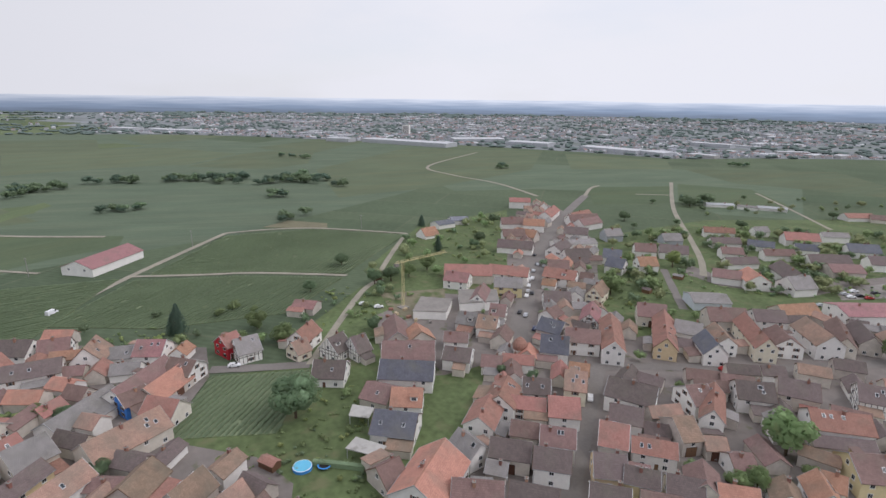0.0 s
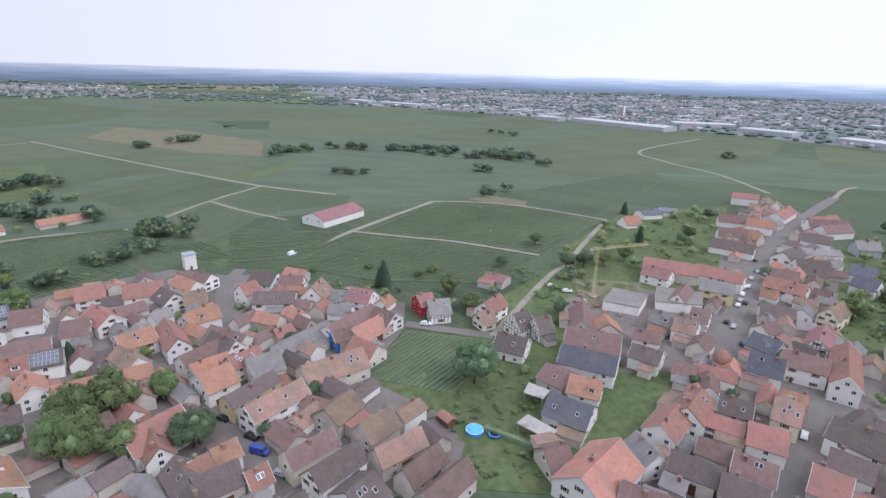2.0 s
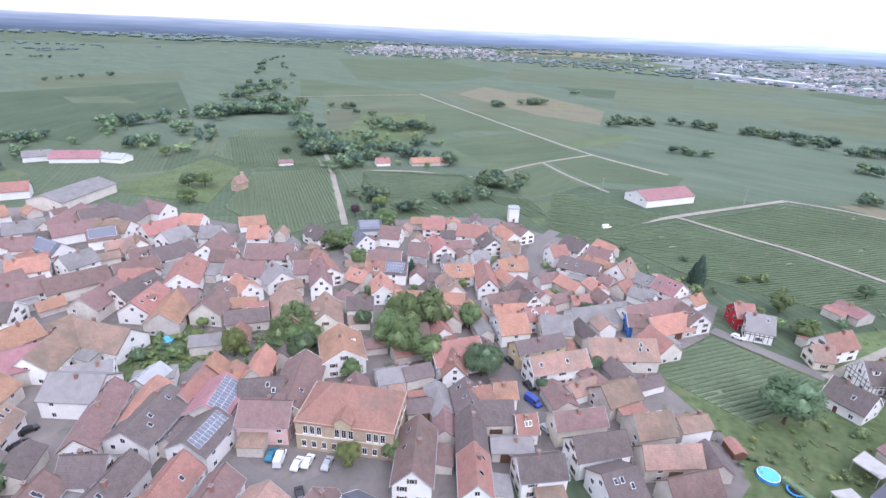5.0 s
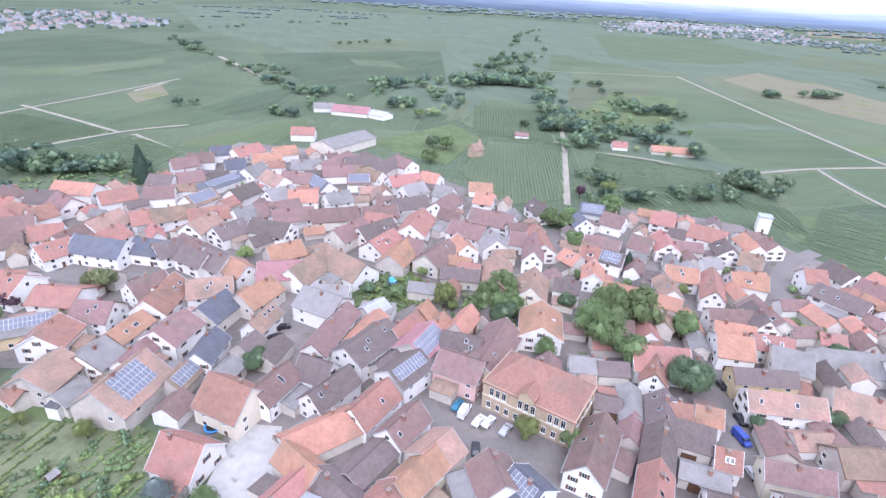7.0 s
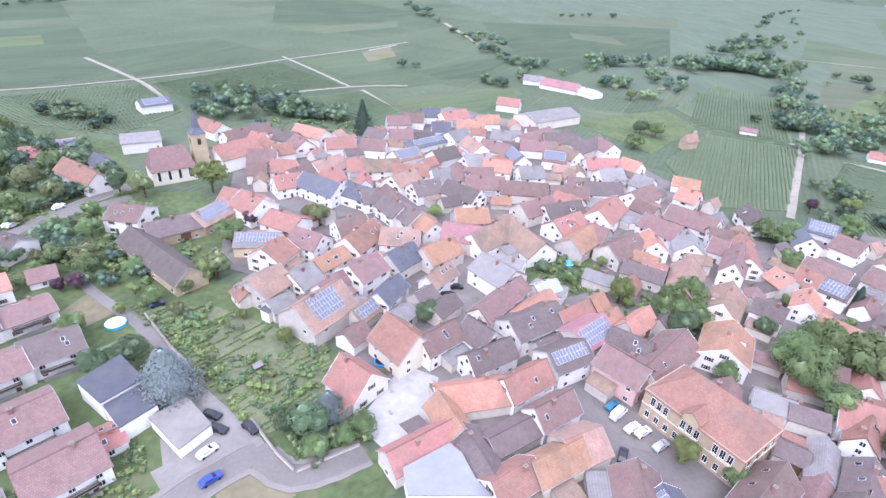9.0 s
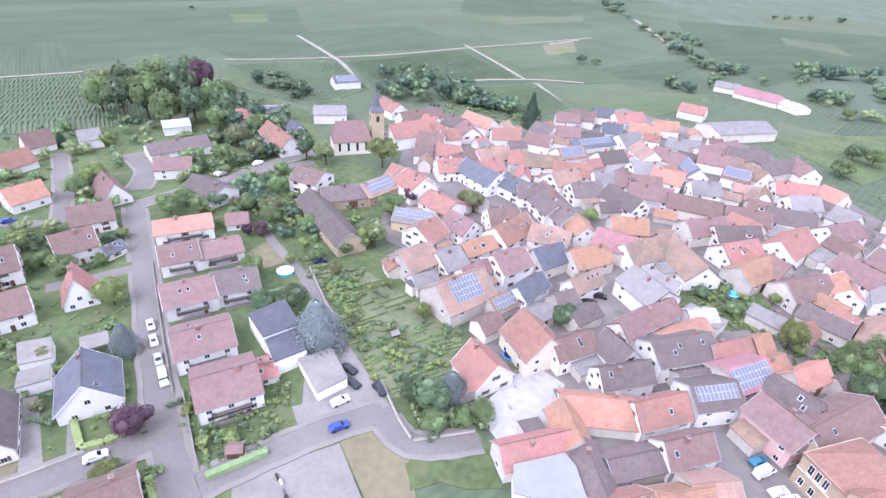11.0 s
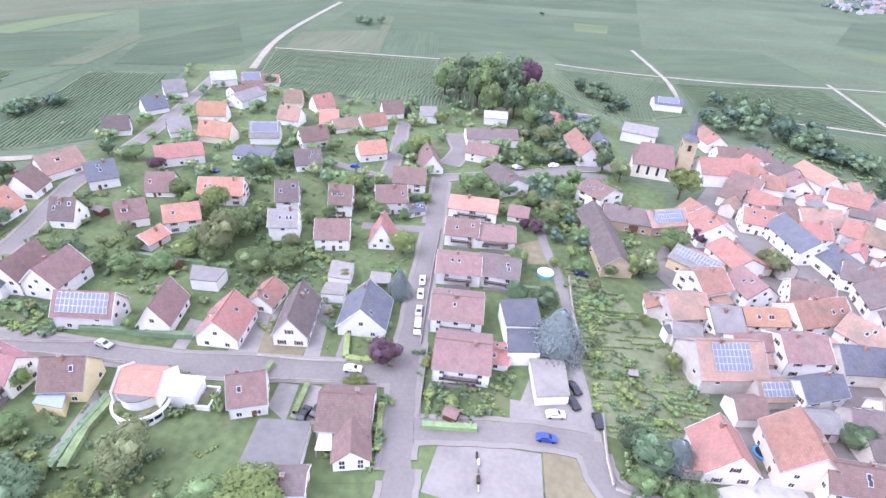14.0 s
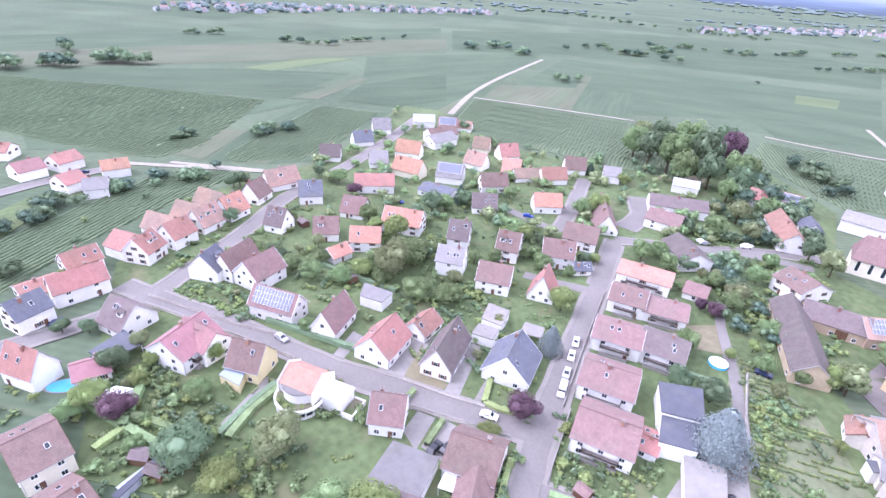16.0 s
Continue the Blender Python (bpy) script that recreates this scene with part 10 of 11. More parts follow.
hedge([(-13.7, -332.8), (-30.7, -326.6), (-51.1, -328.0), (-63.6, -321.0)], 12.6, 14.4, 18)
hedge([(-410.9, -980.9), (-346.5, -758.7)], 8.4, 10.8, 14)
hedge([(-346.5, -597.7), (-343.3, -527.7)], 8.4, 10.8, 9)
hedge([(182.5, -649.2)], 7, 9.6, 1)
hedge([(294.3, -449.5), (295.7, -460.5)], 8.4, 10.8, 5)
hedge([(537.8, -53.5), (540.5, -83.9), (543.3, -119.1), (527.1, -146.8)], 12.6, 16.8, 21)
hedge([(608.0, -108.6)], 12.6, 16.8, 3)
hedge([(696.0, -246.9), (677.3, -291.0)], 9.8, 14.4, 5)
hedge([(621.8, -321.6), (574.1, -353.6), (583.8, -425.1), (591.7, -506.1)], 8.4, 12, 18)
hedge([(483.0, -515.0), (479.9, -587.7), (412.5, -549.8)], 9.8, 14.4, 18)
hedge([(428.2, -643.6), (429.1, -730.1), (368.0, -686.7), (355.9, -726.3)], 9.8, 14.4, 18)
hedge([(424.7, -858.4), (343.3, -768.4), (297.9, -705.2)], 11.2, 14.4, 14)
hedge([(378.9, -882.6), (309.3, -887.8), (256.9, -904.4)], 9.8, 14.4, 14)
hedge([(173.2, -844.6), (152.1, -905.9), (118.1, -949.9)], 8.4, 12, 14)
hedge([(277.1, -916.0), (240.0, -1050.5), (141.0, -1192.2)], 9.8, 14.4, 25)
hedge([(921.0, -1157.0), (830.0, -1223.3), (681.2, -1239.6)], 9.8, 14.4, 21)
hedge([(654.4, -1192.3), (460.7, -1195.7), (350.9, -1202.8)], 9.8, 14.4, 21)
hedge([(282.8, -124.8), (282.4, -156.3)], 7, 10.8, 10)
hedge([(239.8, -35.8), (239.0, -57.5), (240.8, -90.7)], 7, 9.6, 14)
hedge([(220.0, -3.9), (231.3, -20.0), (241.1, -34.0)], 7, 9.6, 14)
hedge([(299.4, -99.9), (294.4, -89.1)], 5.6, 7.2, 10)
tree(1.1, -149.2, 8, 6, "y")
tree(9.6, -134.5, 5, 5, "o")
tree(-5.7, -126.9, 3.6, 3.6, "y")
tree(20.5, -149.8, 4.2, 4.6, "y")
tree(23.8, -141.3, 3.6, 3.6, "y")
tree(7.3, -145.2, 5, 5, "g")
tree(15.5, -142.5, 5.5, 6, "g")
# ---------------------------------------------------------------- gardens
garden([(5.6, -103.1), (-11.5, -110.8), (-24.2, -112.4), (-23.1, -96.8), (-16.5, -85.4), (-6.3, -90.2)], 6, 144, 40, rows=20)
garden([(24.5, -145.1), (0.8, -136.0), (-13.6, -119.1), (5.9, -101.4), (19.1, -127.5)], 4, 120, 47, rows=25)
garden([(17.2, -137.7), (-2.6, -130.0), (6.0, -113.7), (8.7, -112.6)], 3, 108, 54, rows=20)
garden([(6.3, -109.7), (-23.4, -110.9), (-17.0, -93.5), (-9.3, -85.1), (-3.0, -84.0)], 4, 96, 61, rows=25)
garden([(-88.0, -113.0), (-93.5, -125.5), (-113.0, -125.5), (-120.0, -117.5), (-110.0, -102.5), (-97.0, -102.5)], 16, 60, 75, kinds="ggyyo")
garden([(127.7, -22.9), (118.2, -25.5), (105.7, -26.4), (94.5, -29.7), (87.6, -23.4), (91.7, -16.7), (103.0, -12.6)], 26, 190, 82, kinds="gggyod")
garden([(81.9, -21.3), (74.3, -28.9), (64.9, -25.9), (77.0, -17.5)], 10, 60, 89, kinds="ggyyo")
garden([(87.2, -49.2), (84.1, -53.7), (77.3, -48.9), (76.9, -43.3)], 7, 26, 96, kinds="goy")
garden([(45.2, -51.6), (36.2, -55.6), (35.0, -54.6), (44.4, -50.6)], 3, 26, 97, kinds="gy")
garden([(37.2, -56.0), (43.6, -70.8), (42.4, -71.4), (35.2, -56.4)], 5, 40, 98, kinds="gyy")
garden([(-4.7, -76.4), (-22.2, -72.3), (-26.2, -78.6), (-16.7, -80.0)], 5, 72, 68)
garden([(42.6, -87.7), (19.2, -92.3), (15.4, -74.3), (32.4, -66.8)], 9, 144, 75)
garden([(55.0, -203.1), (18.1, -213.0), (1.2, -144.3), (31.6, -159.4)], 11, 180, 82)
garden([(143.0, -20.2), (96.1, -44.2), (67.2, -55.0), (51.9, -34.3), (95.3, -1.7)], 16, 150, 89)
garden([(136.2, 9.7), (124.9, -4.8), (82.5, -34.9), (64.4, -29.8), (86.1, -3.7), (113.0, 12.8)], 10, 90, 96)
garden([(154.1, -71.9), (136.0, -134.2), (87.0, -125.2), (68.5, -94.2), (86.8, -74.3), (129.6, -67.2)], 18, 300, 103)
garden([(180.7, -177.0), (123.3, -240.3), (71.5, -147.2), (109.9, -107.0)], 14, 320, 110)
garden([(186.8, -46.1), (182.8, -73.0), (185.8, -113.0), (152.7, -73.0), (167.1, -57.3)], 7, 126, 117)
garden([(171.8, -49.4), (111.9, -55.1), (150.5, -31.1)], 8, 126, 124)
garden([(110.4, -92.5), (95.7, -136.9), (71.6, -138.8), (45.5, -78.1), (88.5, -72.7)], 10, 180, 131)
garden([(-126.6, 33.8), (-138.7, 88.8), (-161.7, 129.2), (-127.5, 115.9), (-87.4, 58.4), (-94.7, 41.1)], 8, 126, 138)
garden([(-231.3, 120.4), (-193.4, 152.5), (-148.4, 109.2), (-177.1, 90.5)], 6, 90, 145)
garden([(-155.3, 254.4), (-131.8, 283.3), (-96.4, 224.4), (-97.3, 187.4), (-118.7, 198.0)], 10, 144, 152)
garden([(-127.6, 288.4), (-49.1, 401.4), (-35.1, 317.6), (-100.9, 263.8)], 11, 162, 159)
garden([(-286.8, 209.1), (-289.1, 324.8), (-195.3, 221.5), (-211.8, 184.7)], 9, 108, 166)
garden([(-105.5, -132.5), (-119.9, -107.9), (-133.7, -84.3), (-119.7, -70.1), (-104.8, -88.9), (-93.8, -112.8)], 10, 180, 173)
garden([(-36.7, -334.2), (-98.7, -290.8), (-86.4, -266.7), (-35.5, -302.4)], 11, 180, 180)
garden([(-187.8, -11.8), (-202.7, 3.0), (-182.8, 5.7), (-175.6, -5.9)], 4, 54, 187)
garden([(66.2, -222.4), (22.7, -233.8), (-5.5, -153.7), (10.8, -153.2), (36.0, -169.6), (56.1, -164.2)], 18, 324, 194)
garden([(-215.9, -60.8), (-233.2, 44.8), (-195.9, 38.8), (-184.8, -6.3)], 6, 90, 201)
garden([(-128.5, -99.7), (-129.3, -74.4), (-112.4, -69.6), (-107.7, -82.8)], 7, 108, 208)
grove([(229.0, -134.8), (294.4, -250.7), (198.3, -235.5), (125.4, -277.1), (85.9, -263.8), (54.6, -225.0), (71.5, -147.2), (109.9, -107.0), (172.8, -103.8)], 200, 3.5, 7, "gdgy", 200)
grove([(-216.7, 352.8), (-178.5, 402.5), (-126.2, 306.9), (-96.4, 224.4), (-117.8, 199.0)], 42, 5, 9, "gdgo", 201)
grove([(-161.8, 394.6), (-64.3, 492.7), (-36.7, 327.4), (-99.0, 266.1)], 120, 4.5, 8.5, "gdgy", 202)
grove([(-286.8, 209.1), (-291.9, 321.1), (-197.3, 219.0), (-208.6, 158.9)], 30, 4, 8, "gdd", 203)
grove([(-238.8, 151.1), (-249.6, 190.2), (-198.3, 158.1), (-199.5, 131.9)], 10, 4, 8, "ddg", 204)
grove([(-229.7, 535.2), (-97.4, 669.5), (-75.0, 538.1), (-176.2, 437.7)], 20, 3.5, 7, "ggy", 205)
grove([(-184.8, 188.3), (-183.1, 293.9), (-55.2, 99.6), (-74.0, 78.0)], 10, 3, 6, "gdy", 206)
grove([(-116.2, 200.9), (-30.6, 291.2), (-6.6, 152.5), (-53.3, 101.7)], 12, 3, 6, "gdy", 207)
grove([(-202.8, 55.6), (-200.3, 96.3), (-217.8, 156.1), (-161.7, 129.2), (-161.0, 77.9)], 10, 3, 6, "gdg", 208)
grove([(-242.5, -81.7), (-218.8, 14.0), (-173.2, 47.1), (-107.7, 9.1), (-131.1, -53.2)], 8, 3, 6, "gdy", 209)
grove([(-246.3, 14.2), (-235.0, 64.9), (-216.6, 92.3), (-187.1, 65.1), (-209.6, 38.1)], 8, 4, 8, "gdd", 210)
grove([(-743.2, -559.2), (-816.0, -501.2), (-450.5, -251.1), (-472.4, -302.5), (-469.3, -360.9)], 16, 5, 9, "ddgg", 211)
grove([(-601.6, -361.5), (-507.7, -212.4), (-417.1, -111.0), (-335.5, -76.4), (-344.3, -158.7), (-357.1, -194.7)], 16, 4, 8, "dgog", 212)
grove([(-274.6, -135.2), (-258.8, -85.7), (-221.5, -82.0), (-214.3, -103.7)], 8, 4, 7, "gdg", 213)
grove([(-341.7, -438.2), (-439.8, -375.4), (-318.6, -270.1), (-297.0, -310.5), (-240.5, -285.0)], 16, 4, 8, "gdgy", 214)
grove([(-490.0, -269.9), (-540.2, -174.5), (-375.3, -92.0), (-336.8, -154.8)], 14, 4, 8, "gdgo", 215)
grove([(-34.6, -266.3), (-129.2, -264.2), (-180.6, -117.9), (-204.1, -52.5), (-124.5, -57.2), (-84.7, -112.6), (-31.8, -146.9)], 14, 3, 6, "gdy", 216)
grove([(84.4, -324.6), (51.9, -303.6), (20.6, -233.0), (23.3, -168.3), (41.7, -165.1), (59.8, -185.8)], 24, 4, 8, "gdog", 217)
grove([(64.6, -219.9), (41.6, -233.5), (18.1, -213.0), (33.3, -167.5), (47.2, -173.2)], 10, 4, 7, "gdo", 218)
grove([(154.1, -71.9), (132.6, -130.7), (84.9, -122.3), (68.5, -94.2), (129.6, -67.2)], 16, 3, 6, "gdyo", 219)
grove([(121.2, -14.1), (93.5, -39.5), (68.5, -25.0), (96.2, -4.0)], 8, 3, 5, "gdyo", 221)
grove([(213.1, -13.2), (239.7, -79.7), (201.7, -121.2), (155.2, -39.5)], 8, 3, 6, "gdy", 222)
box_hedge([(61.1, -83.0), (56.8, -75.9), (52.9, -77.0), (48.8, -79.6)], 1.3, 1.6, "y")
box_hedge([(59.1, -64.5), (56.4, -56.8)], 1.5, 1.4, "g")
box_hedge([(41.8, -67.9), (36.3, -57.0)], 1.5, 1.3, "y")
box_hedge([(118.6, -52.3), (94.8, -62.6), (85.5, -69.1)], 1.8, 1.6, "d")
box_hedge([(87.0, -24.8), (90.5, -32.0), (93.5, -41.4)], 1.8, 1.6, "d")
box_hedge([(70.5, -65.7), (68.4, -56.2)], 1.6, 1.4, "g")
box_hedge([(115.6, -6.1), (97.0, -17.2), (89.4, -19.1)], 2.0, 2.0, "g")
box_hedge([(112.4, -17.5), (102.2, -10.6)], 2.0, 2.0, "g")
box_hedge([(31.3, -67.1), (20.8, -71.9)], 1.6, 1.5, "g")
box_hedge([(42.0, -121.5), (21.7, -127.3)], 1.5, 1.3, "d")
box_hedge([(-109.6, 52.2), (-103.5, 57.6), (-96.1, 63.6)], 1.7, 1.5, "d")
box_hedge([(-175.3, -20.3), (-180.2, -2.0)], 1.6, 1.6, "d")
box_hedge([(136.7, -80.5), (119.1, -86.0), (107.4, -90.3)], 1.6, 1.5, "d")
box_hedge([(120.5, -5.0), (102.0, -10.8)], 1.4, 1.8, "g")
box_hedge([(102.0, -10.8), (99.9, -4.5)], 1.4, 1.8, "y")
box_hedge([(101.5, -11.3), (89.4, -15.6)], 1.6, 2.0, "g")
box_hedge([(85.2, -26.0), (89.8, -33.6), (92.2, -41.4)], 1.6, 2.0, "g")
garden_wall([(41.7, -89.8), (37.6, -79.7), (33.3, -68.8)], 1.1)
garden_wall([(-2.4, -89.0), (-5.6, -78.1), (-7.9, -72.7)], 1.2)
garden_wall([(27.7, -98.3), (7.2, -105.0)], 1.0)
garden_wall([(75.6, -66.3), (64.2, -71.1), (56.0, -75.2)], 1.0)
garden_wall([(-8.5, -72.1), (-21.7, -73.3)], 1.0)
garden_wall([(43.6, -89.4), (50.1, -105.4), (59.0, -128.2), (64.9, -143.9)], 0.9)
garden_wall([(146.8, -29.5), (117.1, -42.9), (99.7, -49.8)], 1.0)
garden_wall([(74.2, -58.4), (62.4, -64.4), (46.0, -72.6)], 1.0)
garden_wall([(151.4, -31.6), (121.0, -45.5), (109.0, -52.5)], 1.0)
garden_wall([(55.6, -200.1), (42.5, -206.3)], 1.0)
garden_wall([(17.9, -138.0), (12.2, -120.7), (8.7, -112.6)], 1.2)
# ---------------------------------------------------------------- vehicles
car(6.9, -76.8, -160, "blue")
car(6.9, -83.8, -153, "white")
car(-1.9, -86.6, 119, "black")
car(5.1, -93.5, 139, "black")
car(4.3, -89.0, 138, "black")
car(53.1, -73.5, -155, "white")
car(55.6, -113.1, 115, "white")
car(53.0, -107.0, 115, "white")
car(49.8, -100.1, 113, "silver")
car(46.8, -93.8, 114, "white", van=True)
car(54.6, -57.6, -78, "black")
car(52.8, -59.8, -83, "black")
car(117.7, -170.6, -156, "blue")
car(46.1, -220.9, -133, "white")
car(58.4, -208.4, -133, "silver")
car(-79.3, -60.4, -167, "teal")
car(-78.8, -57.9, -164, "white", van=True)
car(-78.8, -53.4, -173, "white")
car(-80.2, -51.5, -174, "white")
car(-81.0, -47.1, -173, "silver")
car(-63.8, -115.4, 166, "black")
car(-67.9, -118.3, 157, "black")
car(-71.5, -48.5, -142, "black")
car(-135.0, -15.1, 58, "black")
car(-148.9, -22.9, 41, "black")
car(-118.0, -5.6, 54, "blue", van=True)
car(-108.4, -0.8, 51, "silver")
car(-124.6, -7.5, 46, "black")
car(-146.9, 2.0, 27, "silver")
car(-136.7, 10.0, 24, "black")
car(-154.8, 195.1, 124, "black")
car(-169.2, 210.2, 123, "white")
car(-183.4, 234.6, 123, "silver")
car(-138.6, 171.1, 123, "silver")
car(-271.1, 12.6, 131, "white", van=True)
car(-195.1, 122.8, 64, "white")
car(-187.8, 126.4, 63, "white")
car(-174.5, 55.8, 63, "white")
car(-60.8, 188.3, 62, "red")
car(-34.5, 223.1, 61, "black")
car(-47.3, 201.8, 63, "black")
car(-57.0, 288.7, 49, "silver")
car(-53.7, 316.2, 51, "silver")
car(-50.6, 313.6, 50, "white")
car(-48.1, 319.0, 50, "black")
car(-44.3, 318.6, 49, "red")
car(-51.8, 324.8, 49, "white")
car(-44.1, 330.1, 50, "black")
car(46.2, -219.4, -141, "white")
car(59.5, -209.0, -158, "white")
car(14.9, -141.6, -166, "dark blue")
car(151.7, -8.6, -53, "dark blue")
car(268.2, -42.4, -73, "dark blue")
car(161.5, -136.1, -172, "blue")
car(108.6, -51.3, -174, "silver")
car(-207.9, 259.3, 122, "white")
car(-197.0, 248.3, 122, "black")
car(-184.1, 234.7, 122, "black")
car(-179.3, 235.4, 122, "silver")
car(-177.1, 223.2, 122, "silver")
car(-169.3, 212.8, 122, "white")
car(-162.9, 202.3, 122, "white")
car(-157.8, 195.4, 122, "silver")
car(-154.0, 190.0, 122, "white")
car(-142.5, 171.7, 122, "black")
car(-126.8, 162.9, 122, "dark blue")
car(-168.3, 343.6, 122, "white")
car(-58.4, 190.6, 122, "red")
car(-80.9, 134.8, 122, "white")
# ---------------------------------------------------------------- far town and villages
def settlement(name, label, sites, seed):
    """A far settlement as one mass: sites give x, y, half length, half width, wall height, roof rise, heading, wall, roof."""
    vs, fs, ms = [], [], []
    for x, y, l, w, h, rh, ang, wallm, roofm in sites:
        c, s, z0, b = math.cos(ang), math.sin(ang), rise(math.hypot(x, y)), len(vs)
        pts = [(-l, -w, -1), (l, -w, -1), (l, w, -1), (-l, w, -1), (-l, -w, h), (l, -w, h), (l, w, h), (-l, w, h), (-l, 0, h + rh), (l, 0, h + rh)]
        vs.extend((x + px * c - py * s, y + px * s + py * c, z0 + pz) for px, py, pz in pts)
        fs.extend(tuple(b + i for i in q) for q in ((0, 1, 5, 4), (1, 2, 6, 9, 5), (2, 3, 7, 6), (3, 0, 4, 8, 7), (4, 5, 9, 8), (6, 7, 8, 9)))
        ms.extend((wallm,) * 4 + (roofm,) * 2)
    # distance haze is mixed into these colours: muted, low in contrast, bluish
    pal = [mat("hazy_pale_wall", (0.42, 0.43, 0.45), 0.9, 0.05), mat("hazy_beige_wall", (0.39, 0.38, 0.375), 0.9, 0.05), mat("hazy_brown_roof", (0.225, 0.185, 0.18), 0.9, 0.1),
           mat("hazy_red_roof", (0.28, 0.20, 0.185), 0.9, 0.1), mat("hazy_grey_roof", (0.235, 0.245, 0.27), 0.9, 0.1), mat("hazy_dark_roof", (0.21, 0.20, 0.215), 0.9, 0.1), mat("hazy_white_roof", (0.50, 0.505, 0.52), 0.8, 0.05)]
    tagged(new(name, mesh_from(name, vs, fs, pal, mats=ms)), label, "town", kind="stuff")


def crowns(name, label, spots, seed):
    """Far trees as one mass of faceted crowns."""
    r = random.Random(seed)
    vs, fs = [], []
    for x, y, h, w in spots:
        b, z0 = len(vs), rise(math.hypot(x, y))
        for ring, (rad, z) in enumerate(((0.7, 0.15), (1.0, 0.5), (0.6, 0.85))):
            vs.extend((x + math.cos(k * 1.257 + ring) * w / 2 * rad * r.uniform(0.7, 1.15), y + math.sin(k * 1.257 + ring) * w / 2 * rad * r.uniform(0.7, 1.15), z0 + h * z * r.uniform(0.85, 1.15)) for k in range(5))
        vs.append((x, y, z0 + h))
        for k in range(5):
            fs.extend(((b + k, b + (k + 1) % 5, b + 5 + (k + 1) % 5, b + 5 + k), (b + 5 + k, b + 5 + (k + 1) % 5, b + 10 + (k + 1) % 5, b + 10 + k), (b + 10 + k, b + 10 + (k + 1) % 5, b + 15)))
    # crowns wear the leaf tone with haze mixed into it
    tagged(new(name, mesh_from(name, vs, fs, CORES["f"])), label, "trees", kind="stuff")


def town_edge(b):
    """Distance at which the town begins, by its bearing in degrees to the left of +y."""
    marks = [(0, 1230), (9, 1190), (25, 960), (42, 1070), (60, 1230), (76, 1500), (89, 1620), (120, 2300)]
    for (a0, d0), (a1, d1) in zip(marks, marks[1:]):
        if b <= a1:
            return d0 + (d1 - d0) * (b - a0) / (a1 - a0)
    return 2400


def far_town():
    r = random.Random(5)
    sites, spots, n = [], [], 0
    while n < 4600:
        b = r.uniform(-8, 113)
        d = town_edge(max(b, 0)) + 40 + 2300 * r.random() ** 1.5
        a = radians(b)
        x, y = -math.sin(a) * d, math.cos(a) * d
        dens = noise.noise(Vector((x, y, 3)) / 300)
        if d > 3450 or dens < (-0.12 if b > 24 else 0.0) + max(0, d - 3000) / 3000 or (74 < b < 101 and r.random() < (0.97 if b > 81 else 0.6)) or (b > 101 and (d < 2250 or d > 3000)):
            continue
        big = r.random() < 0.05
        k = 0.62 + 0.38 * min(1, max(0, (d - 1100) / 1500))
        l = k * (r.uniform(16, 44) if big else r.uniform(4, 8.5))
        w = k * (r.uniform(9, 16) if big else r.uniform(3.4, 5))
        head = noise.noise(Vector((x, y, 9)) / 240) * 2.5 + r.choice((0, 1.5708)) + r.gauss(0, 0.08)
        sites.append((x, y, l, w, k * (r.uniform(5, 9) if big else r.uniform(3, 6)), 0.5 if big else k * r.uniform(2.2, 4.0), head,
                      r.choice((0, 0, 1)), r.choice((6, 6, 4, 0)) if big else r.choice((2, 3, 4, 5, 4, 3, 6))))
        n += 1
    # long industrial halls along the near edge
    for x0, y0, x1, y1, w in ((-1018, 668, -806, 728, 22), (-916, 828, -856, 931, 25), (-790, 887, -695, 911, 22), (-618, 919, -495, 915, 20), (-489, 925, -441, 915, 18),
                              (-1613, 371, -1481, 456, 22), (-1737, 304, -1671, 341, 25), (-1080, 605, -1025, 629, 14), (-541, 1224, -454, 1221, 14)):
        sites.append(((x0 + x1) / 2, (y0 + y1) / 2, math.hypot(x1 - x0, y1 - y0) / 2, w, 8, 0.6, math.atan2(y1 - y0, x1 - x0), 0, 6))
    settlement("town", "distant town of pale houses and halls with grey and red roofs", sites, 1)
    for i in range(6800):
        b = r.uniform(-8, 104)
        a, d = radians(b), town_edge(max(b, 0)) + 20 + 2900 * r.random() ** 1.1
        if d < 3500 and not (82 < b < 101 and town_edge(b) + 420 < d < 3150):
            spots.append((-math.sin(a) * d, math.cos(a) * d, r.uniform(3.5, 7), r.uniform(8, 24)))
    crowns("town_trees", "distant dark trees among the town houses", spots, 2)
    hi = tagged(new("tower_block", None), "distant white high-rise block of flats", "building")
    hi.matrix_basis = pose(-1158, 881, 0, 0, 0, 37)
    child("wall", boxes("wall", [(-9, 9, -7, 7, -1, 26)], WALLS["w"][0]), hi)
    strip = boxes("window", [(-8, 8, -0.05, 0.05, 0, 1.3)], M_GLASS)
    for k in range(8):
        for s in (-1, 1):
            child("window", strip, hi, pose(0, s * 7.05, 1.5 + 3 * k))

    def polar(b, d):
        return (-math.sin(radians(b)) * d, math.cos(radians(b)) * d)

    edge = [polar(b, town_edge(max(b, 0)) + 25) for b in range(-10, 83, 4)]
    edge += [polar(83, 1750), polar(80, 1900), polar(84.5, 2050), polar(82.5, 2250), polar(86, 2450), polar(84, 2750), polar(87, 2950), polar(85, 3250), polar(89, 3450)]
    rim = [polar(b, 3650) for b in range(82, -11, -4)]
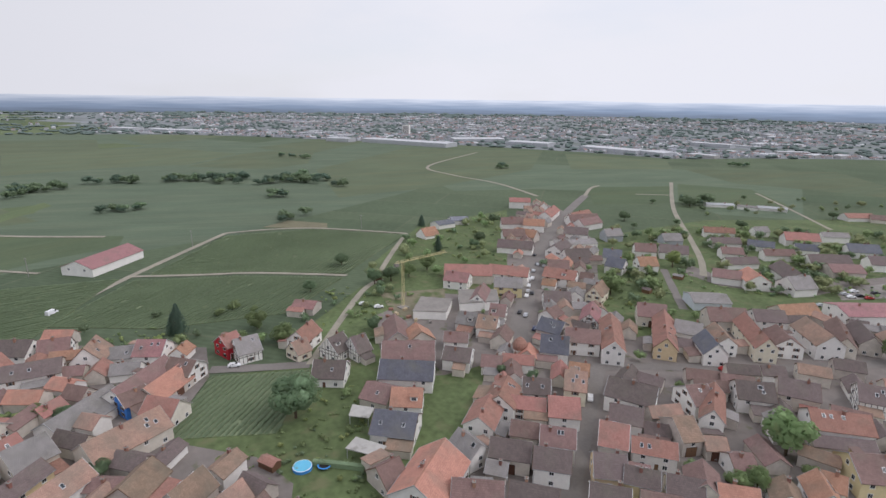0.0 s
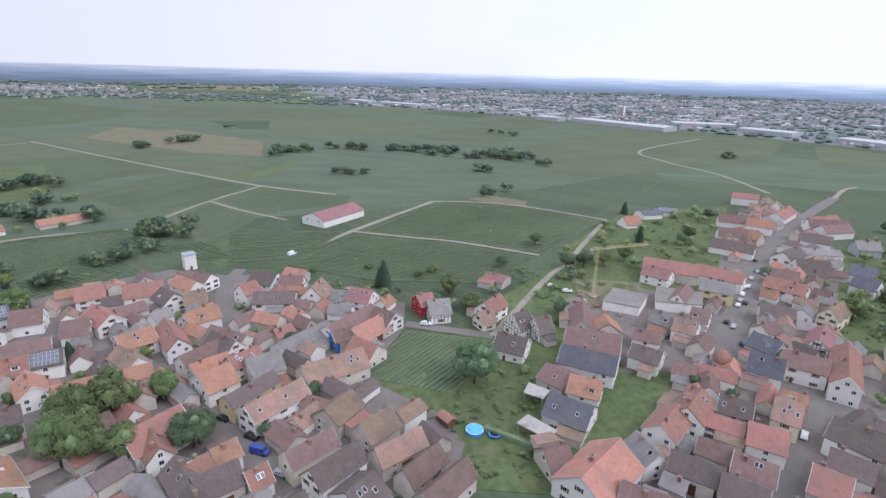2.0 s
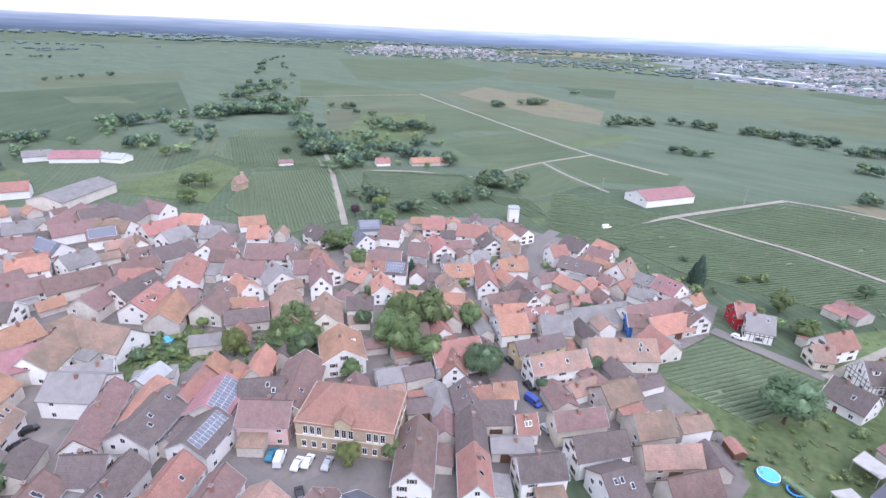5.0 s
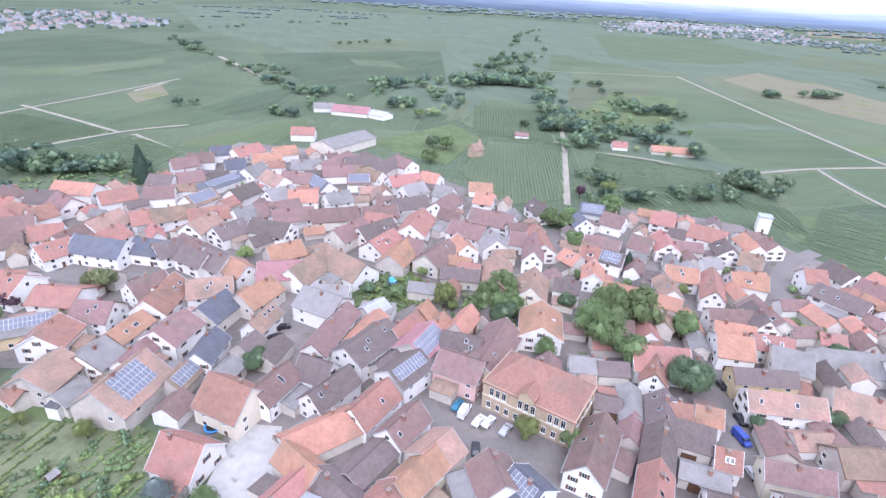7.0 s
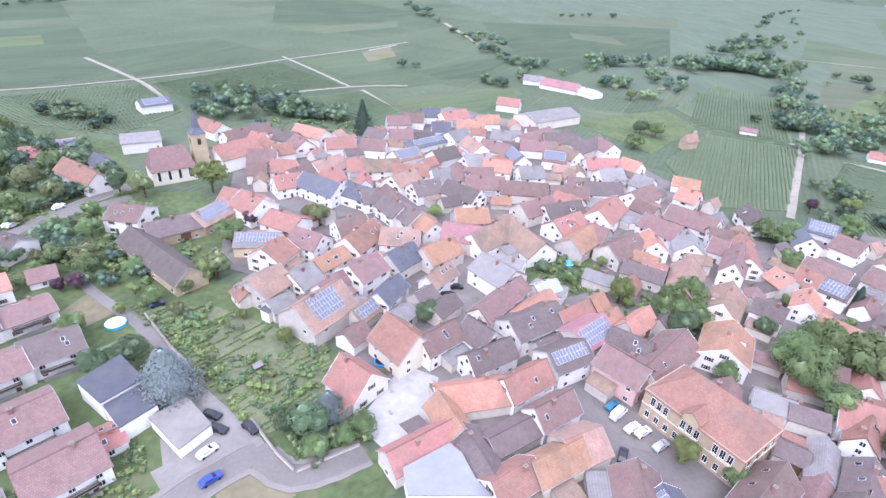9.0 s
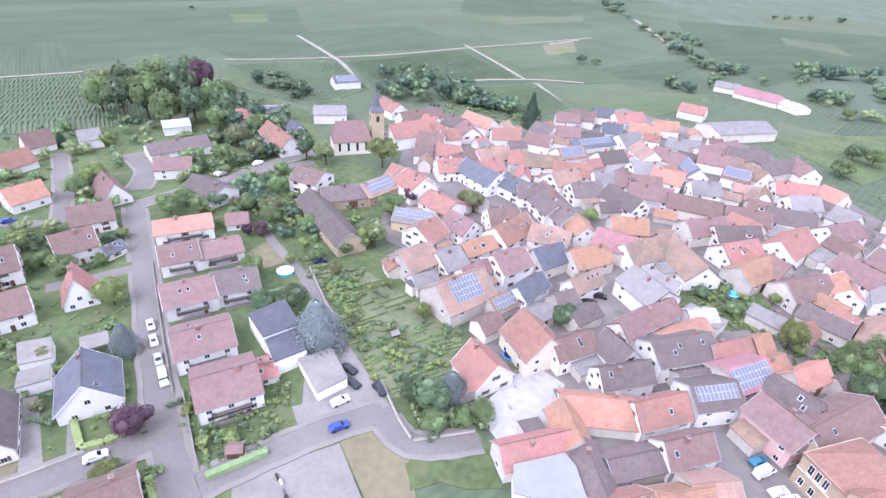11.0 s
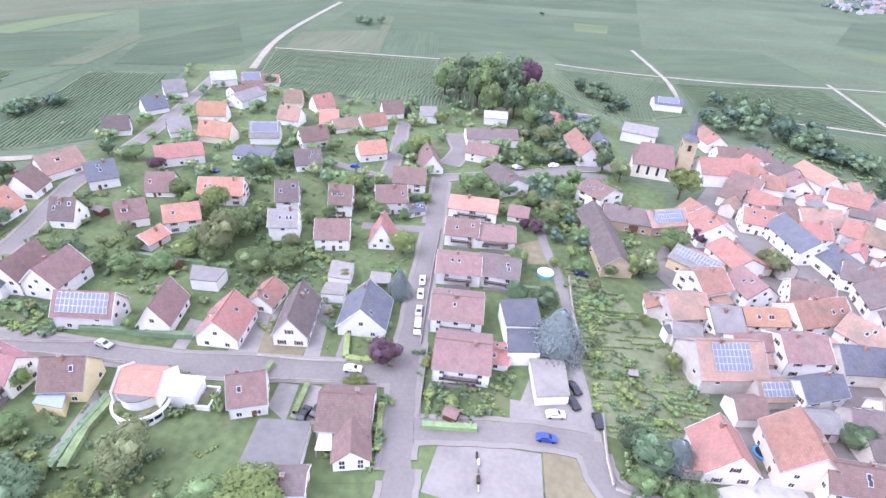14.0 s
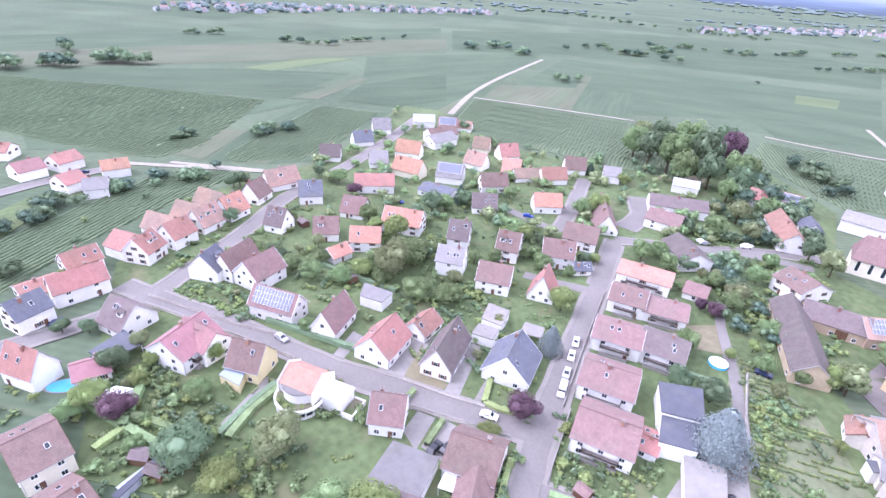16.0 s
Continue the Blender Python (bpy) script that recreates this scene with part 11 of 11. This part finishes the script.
    # open fields between the two quarters
    for b0, b1, d0, d1, m, words in ((89.5, 99, 2620, 3350, M_DRY, "pale harvested field beyond the vineyards"), (86.5, 98, 2280, 2600, M_VINE, "pale green meadow beyond the vineyards"),
                                     (87.5, 89.3, 2620, 3300, M_SOIL, "grey-green meadow beyond the vineyards")):
        n = 6
        patch("field", [polar(b0 + (b1 - b0) * i / n, d0) for i in range(n + 1)] + [polar(b1 - (b1 - b0) * i / n, d1) for i in range(n + 1)], m, words, "field", 0.2)
    # the blue-grey of streets and gardens includes painted distance haze
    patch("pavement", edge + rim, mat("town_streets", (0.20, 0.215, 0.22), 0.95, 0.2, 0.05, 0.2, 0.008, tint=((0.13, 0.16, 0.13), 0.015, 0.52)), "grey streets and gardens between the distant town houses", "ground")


far_town()


def far_village(name, corners, n, seed):
    """Scattered houses inside a far outline, with trees between them."""
    r = random.Random(seed)
    xs, ys = [p[0] for p in corners], [p[1] for p in corners]
    sites, spots = [], []
    while len(sites) < n:
        x, y = r.uniform(min(xs), max(xs)), r.uniform(min(ys), max(ys))
        if inside((x, y), corners):
            sites.append((x, y, r.uniform(4, 7), r.uniform(3, 4.4), r.uniform(2.5, 4.5), r.uniform(2.2, 3.4), r.uniform(0, 3.14), r.choice((0, 1)), r.choice((2, 3, 3, 3, 4, 5))))
            if r.random() < 0.6:
                spots.append((x + r.uniform(-25, 25), y + r.uniform(-25, 25), r.uniform(6, 11), r.uniform(8, 18)))
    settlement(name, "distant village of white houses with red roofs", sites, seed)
    crowns(name + "_trees", "distant trees round the village houses", spots, seed)


far_village("far_village", [(-151, -1058), (-240, -1606), (-489, -1688), (-574, -1365), (-498, -1189), (-291, -1120)], 170, 60)
far_village("far_village", [(-1744, -892), (-2420, -1215), (-3174, -975), (-2882, -443), (-2064, -310), (-1798, -629)], 120, 61)
far_village("far_village", [(971, -301), (1082, -366), (1034, -640), (922, -1051), (841, -960), (939, -631), (904, -392)], 160, 62)
far_village("far_village", [(482, -1161), (531, -1289), (437, -1707), (279, -2111), (234, -1807), (380, -1411)], 90, 63)
far_village("far_village", [(-1684, -813), (-2237, -1054), (-2173, -680), (-2342, -409), (-2129, -77), (-1883, -330)], 110, 64)


def far_woods():
    """Dark woods and copses on the plain, towards the horizon."""
    r = random.Random(17)
    spots = []
    for k in range(170):
        a, d = r.uniform(0, math.tau), 1500 + 1900 * r.random()
        n = r.randint(3, 16)
        cx, cy, h = -math.sin(a) * d, math.cos(a) * d, a + r.gauss(0, 0.5)
        for i in range(n):
            u = r.gauss(0, 7 * n)
            spots.append((cx + u * math.cos(h) + r.gauss(0, 6), cy + u * math.sin(h) + r.gauss(0, 6), r.uniform(4, 7), r.uniform(12, 26)))
    for k in range(2600):
        a, d = r.uniform(0, math.tau), 2700 + 900 * r.random()
        if noise.noise(Vector((-math.sin(a) * d, math.cos(a) * d, 5)) / 700) > -0.02:
            spots.append((-math.sin(a) * d, math.cos(a) * d, r.uniform(8, 14), r.uniform(25, 60)))
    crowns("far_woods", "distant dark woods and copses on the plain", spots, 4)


far_woods()
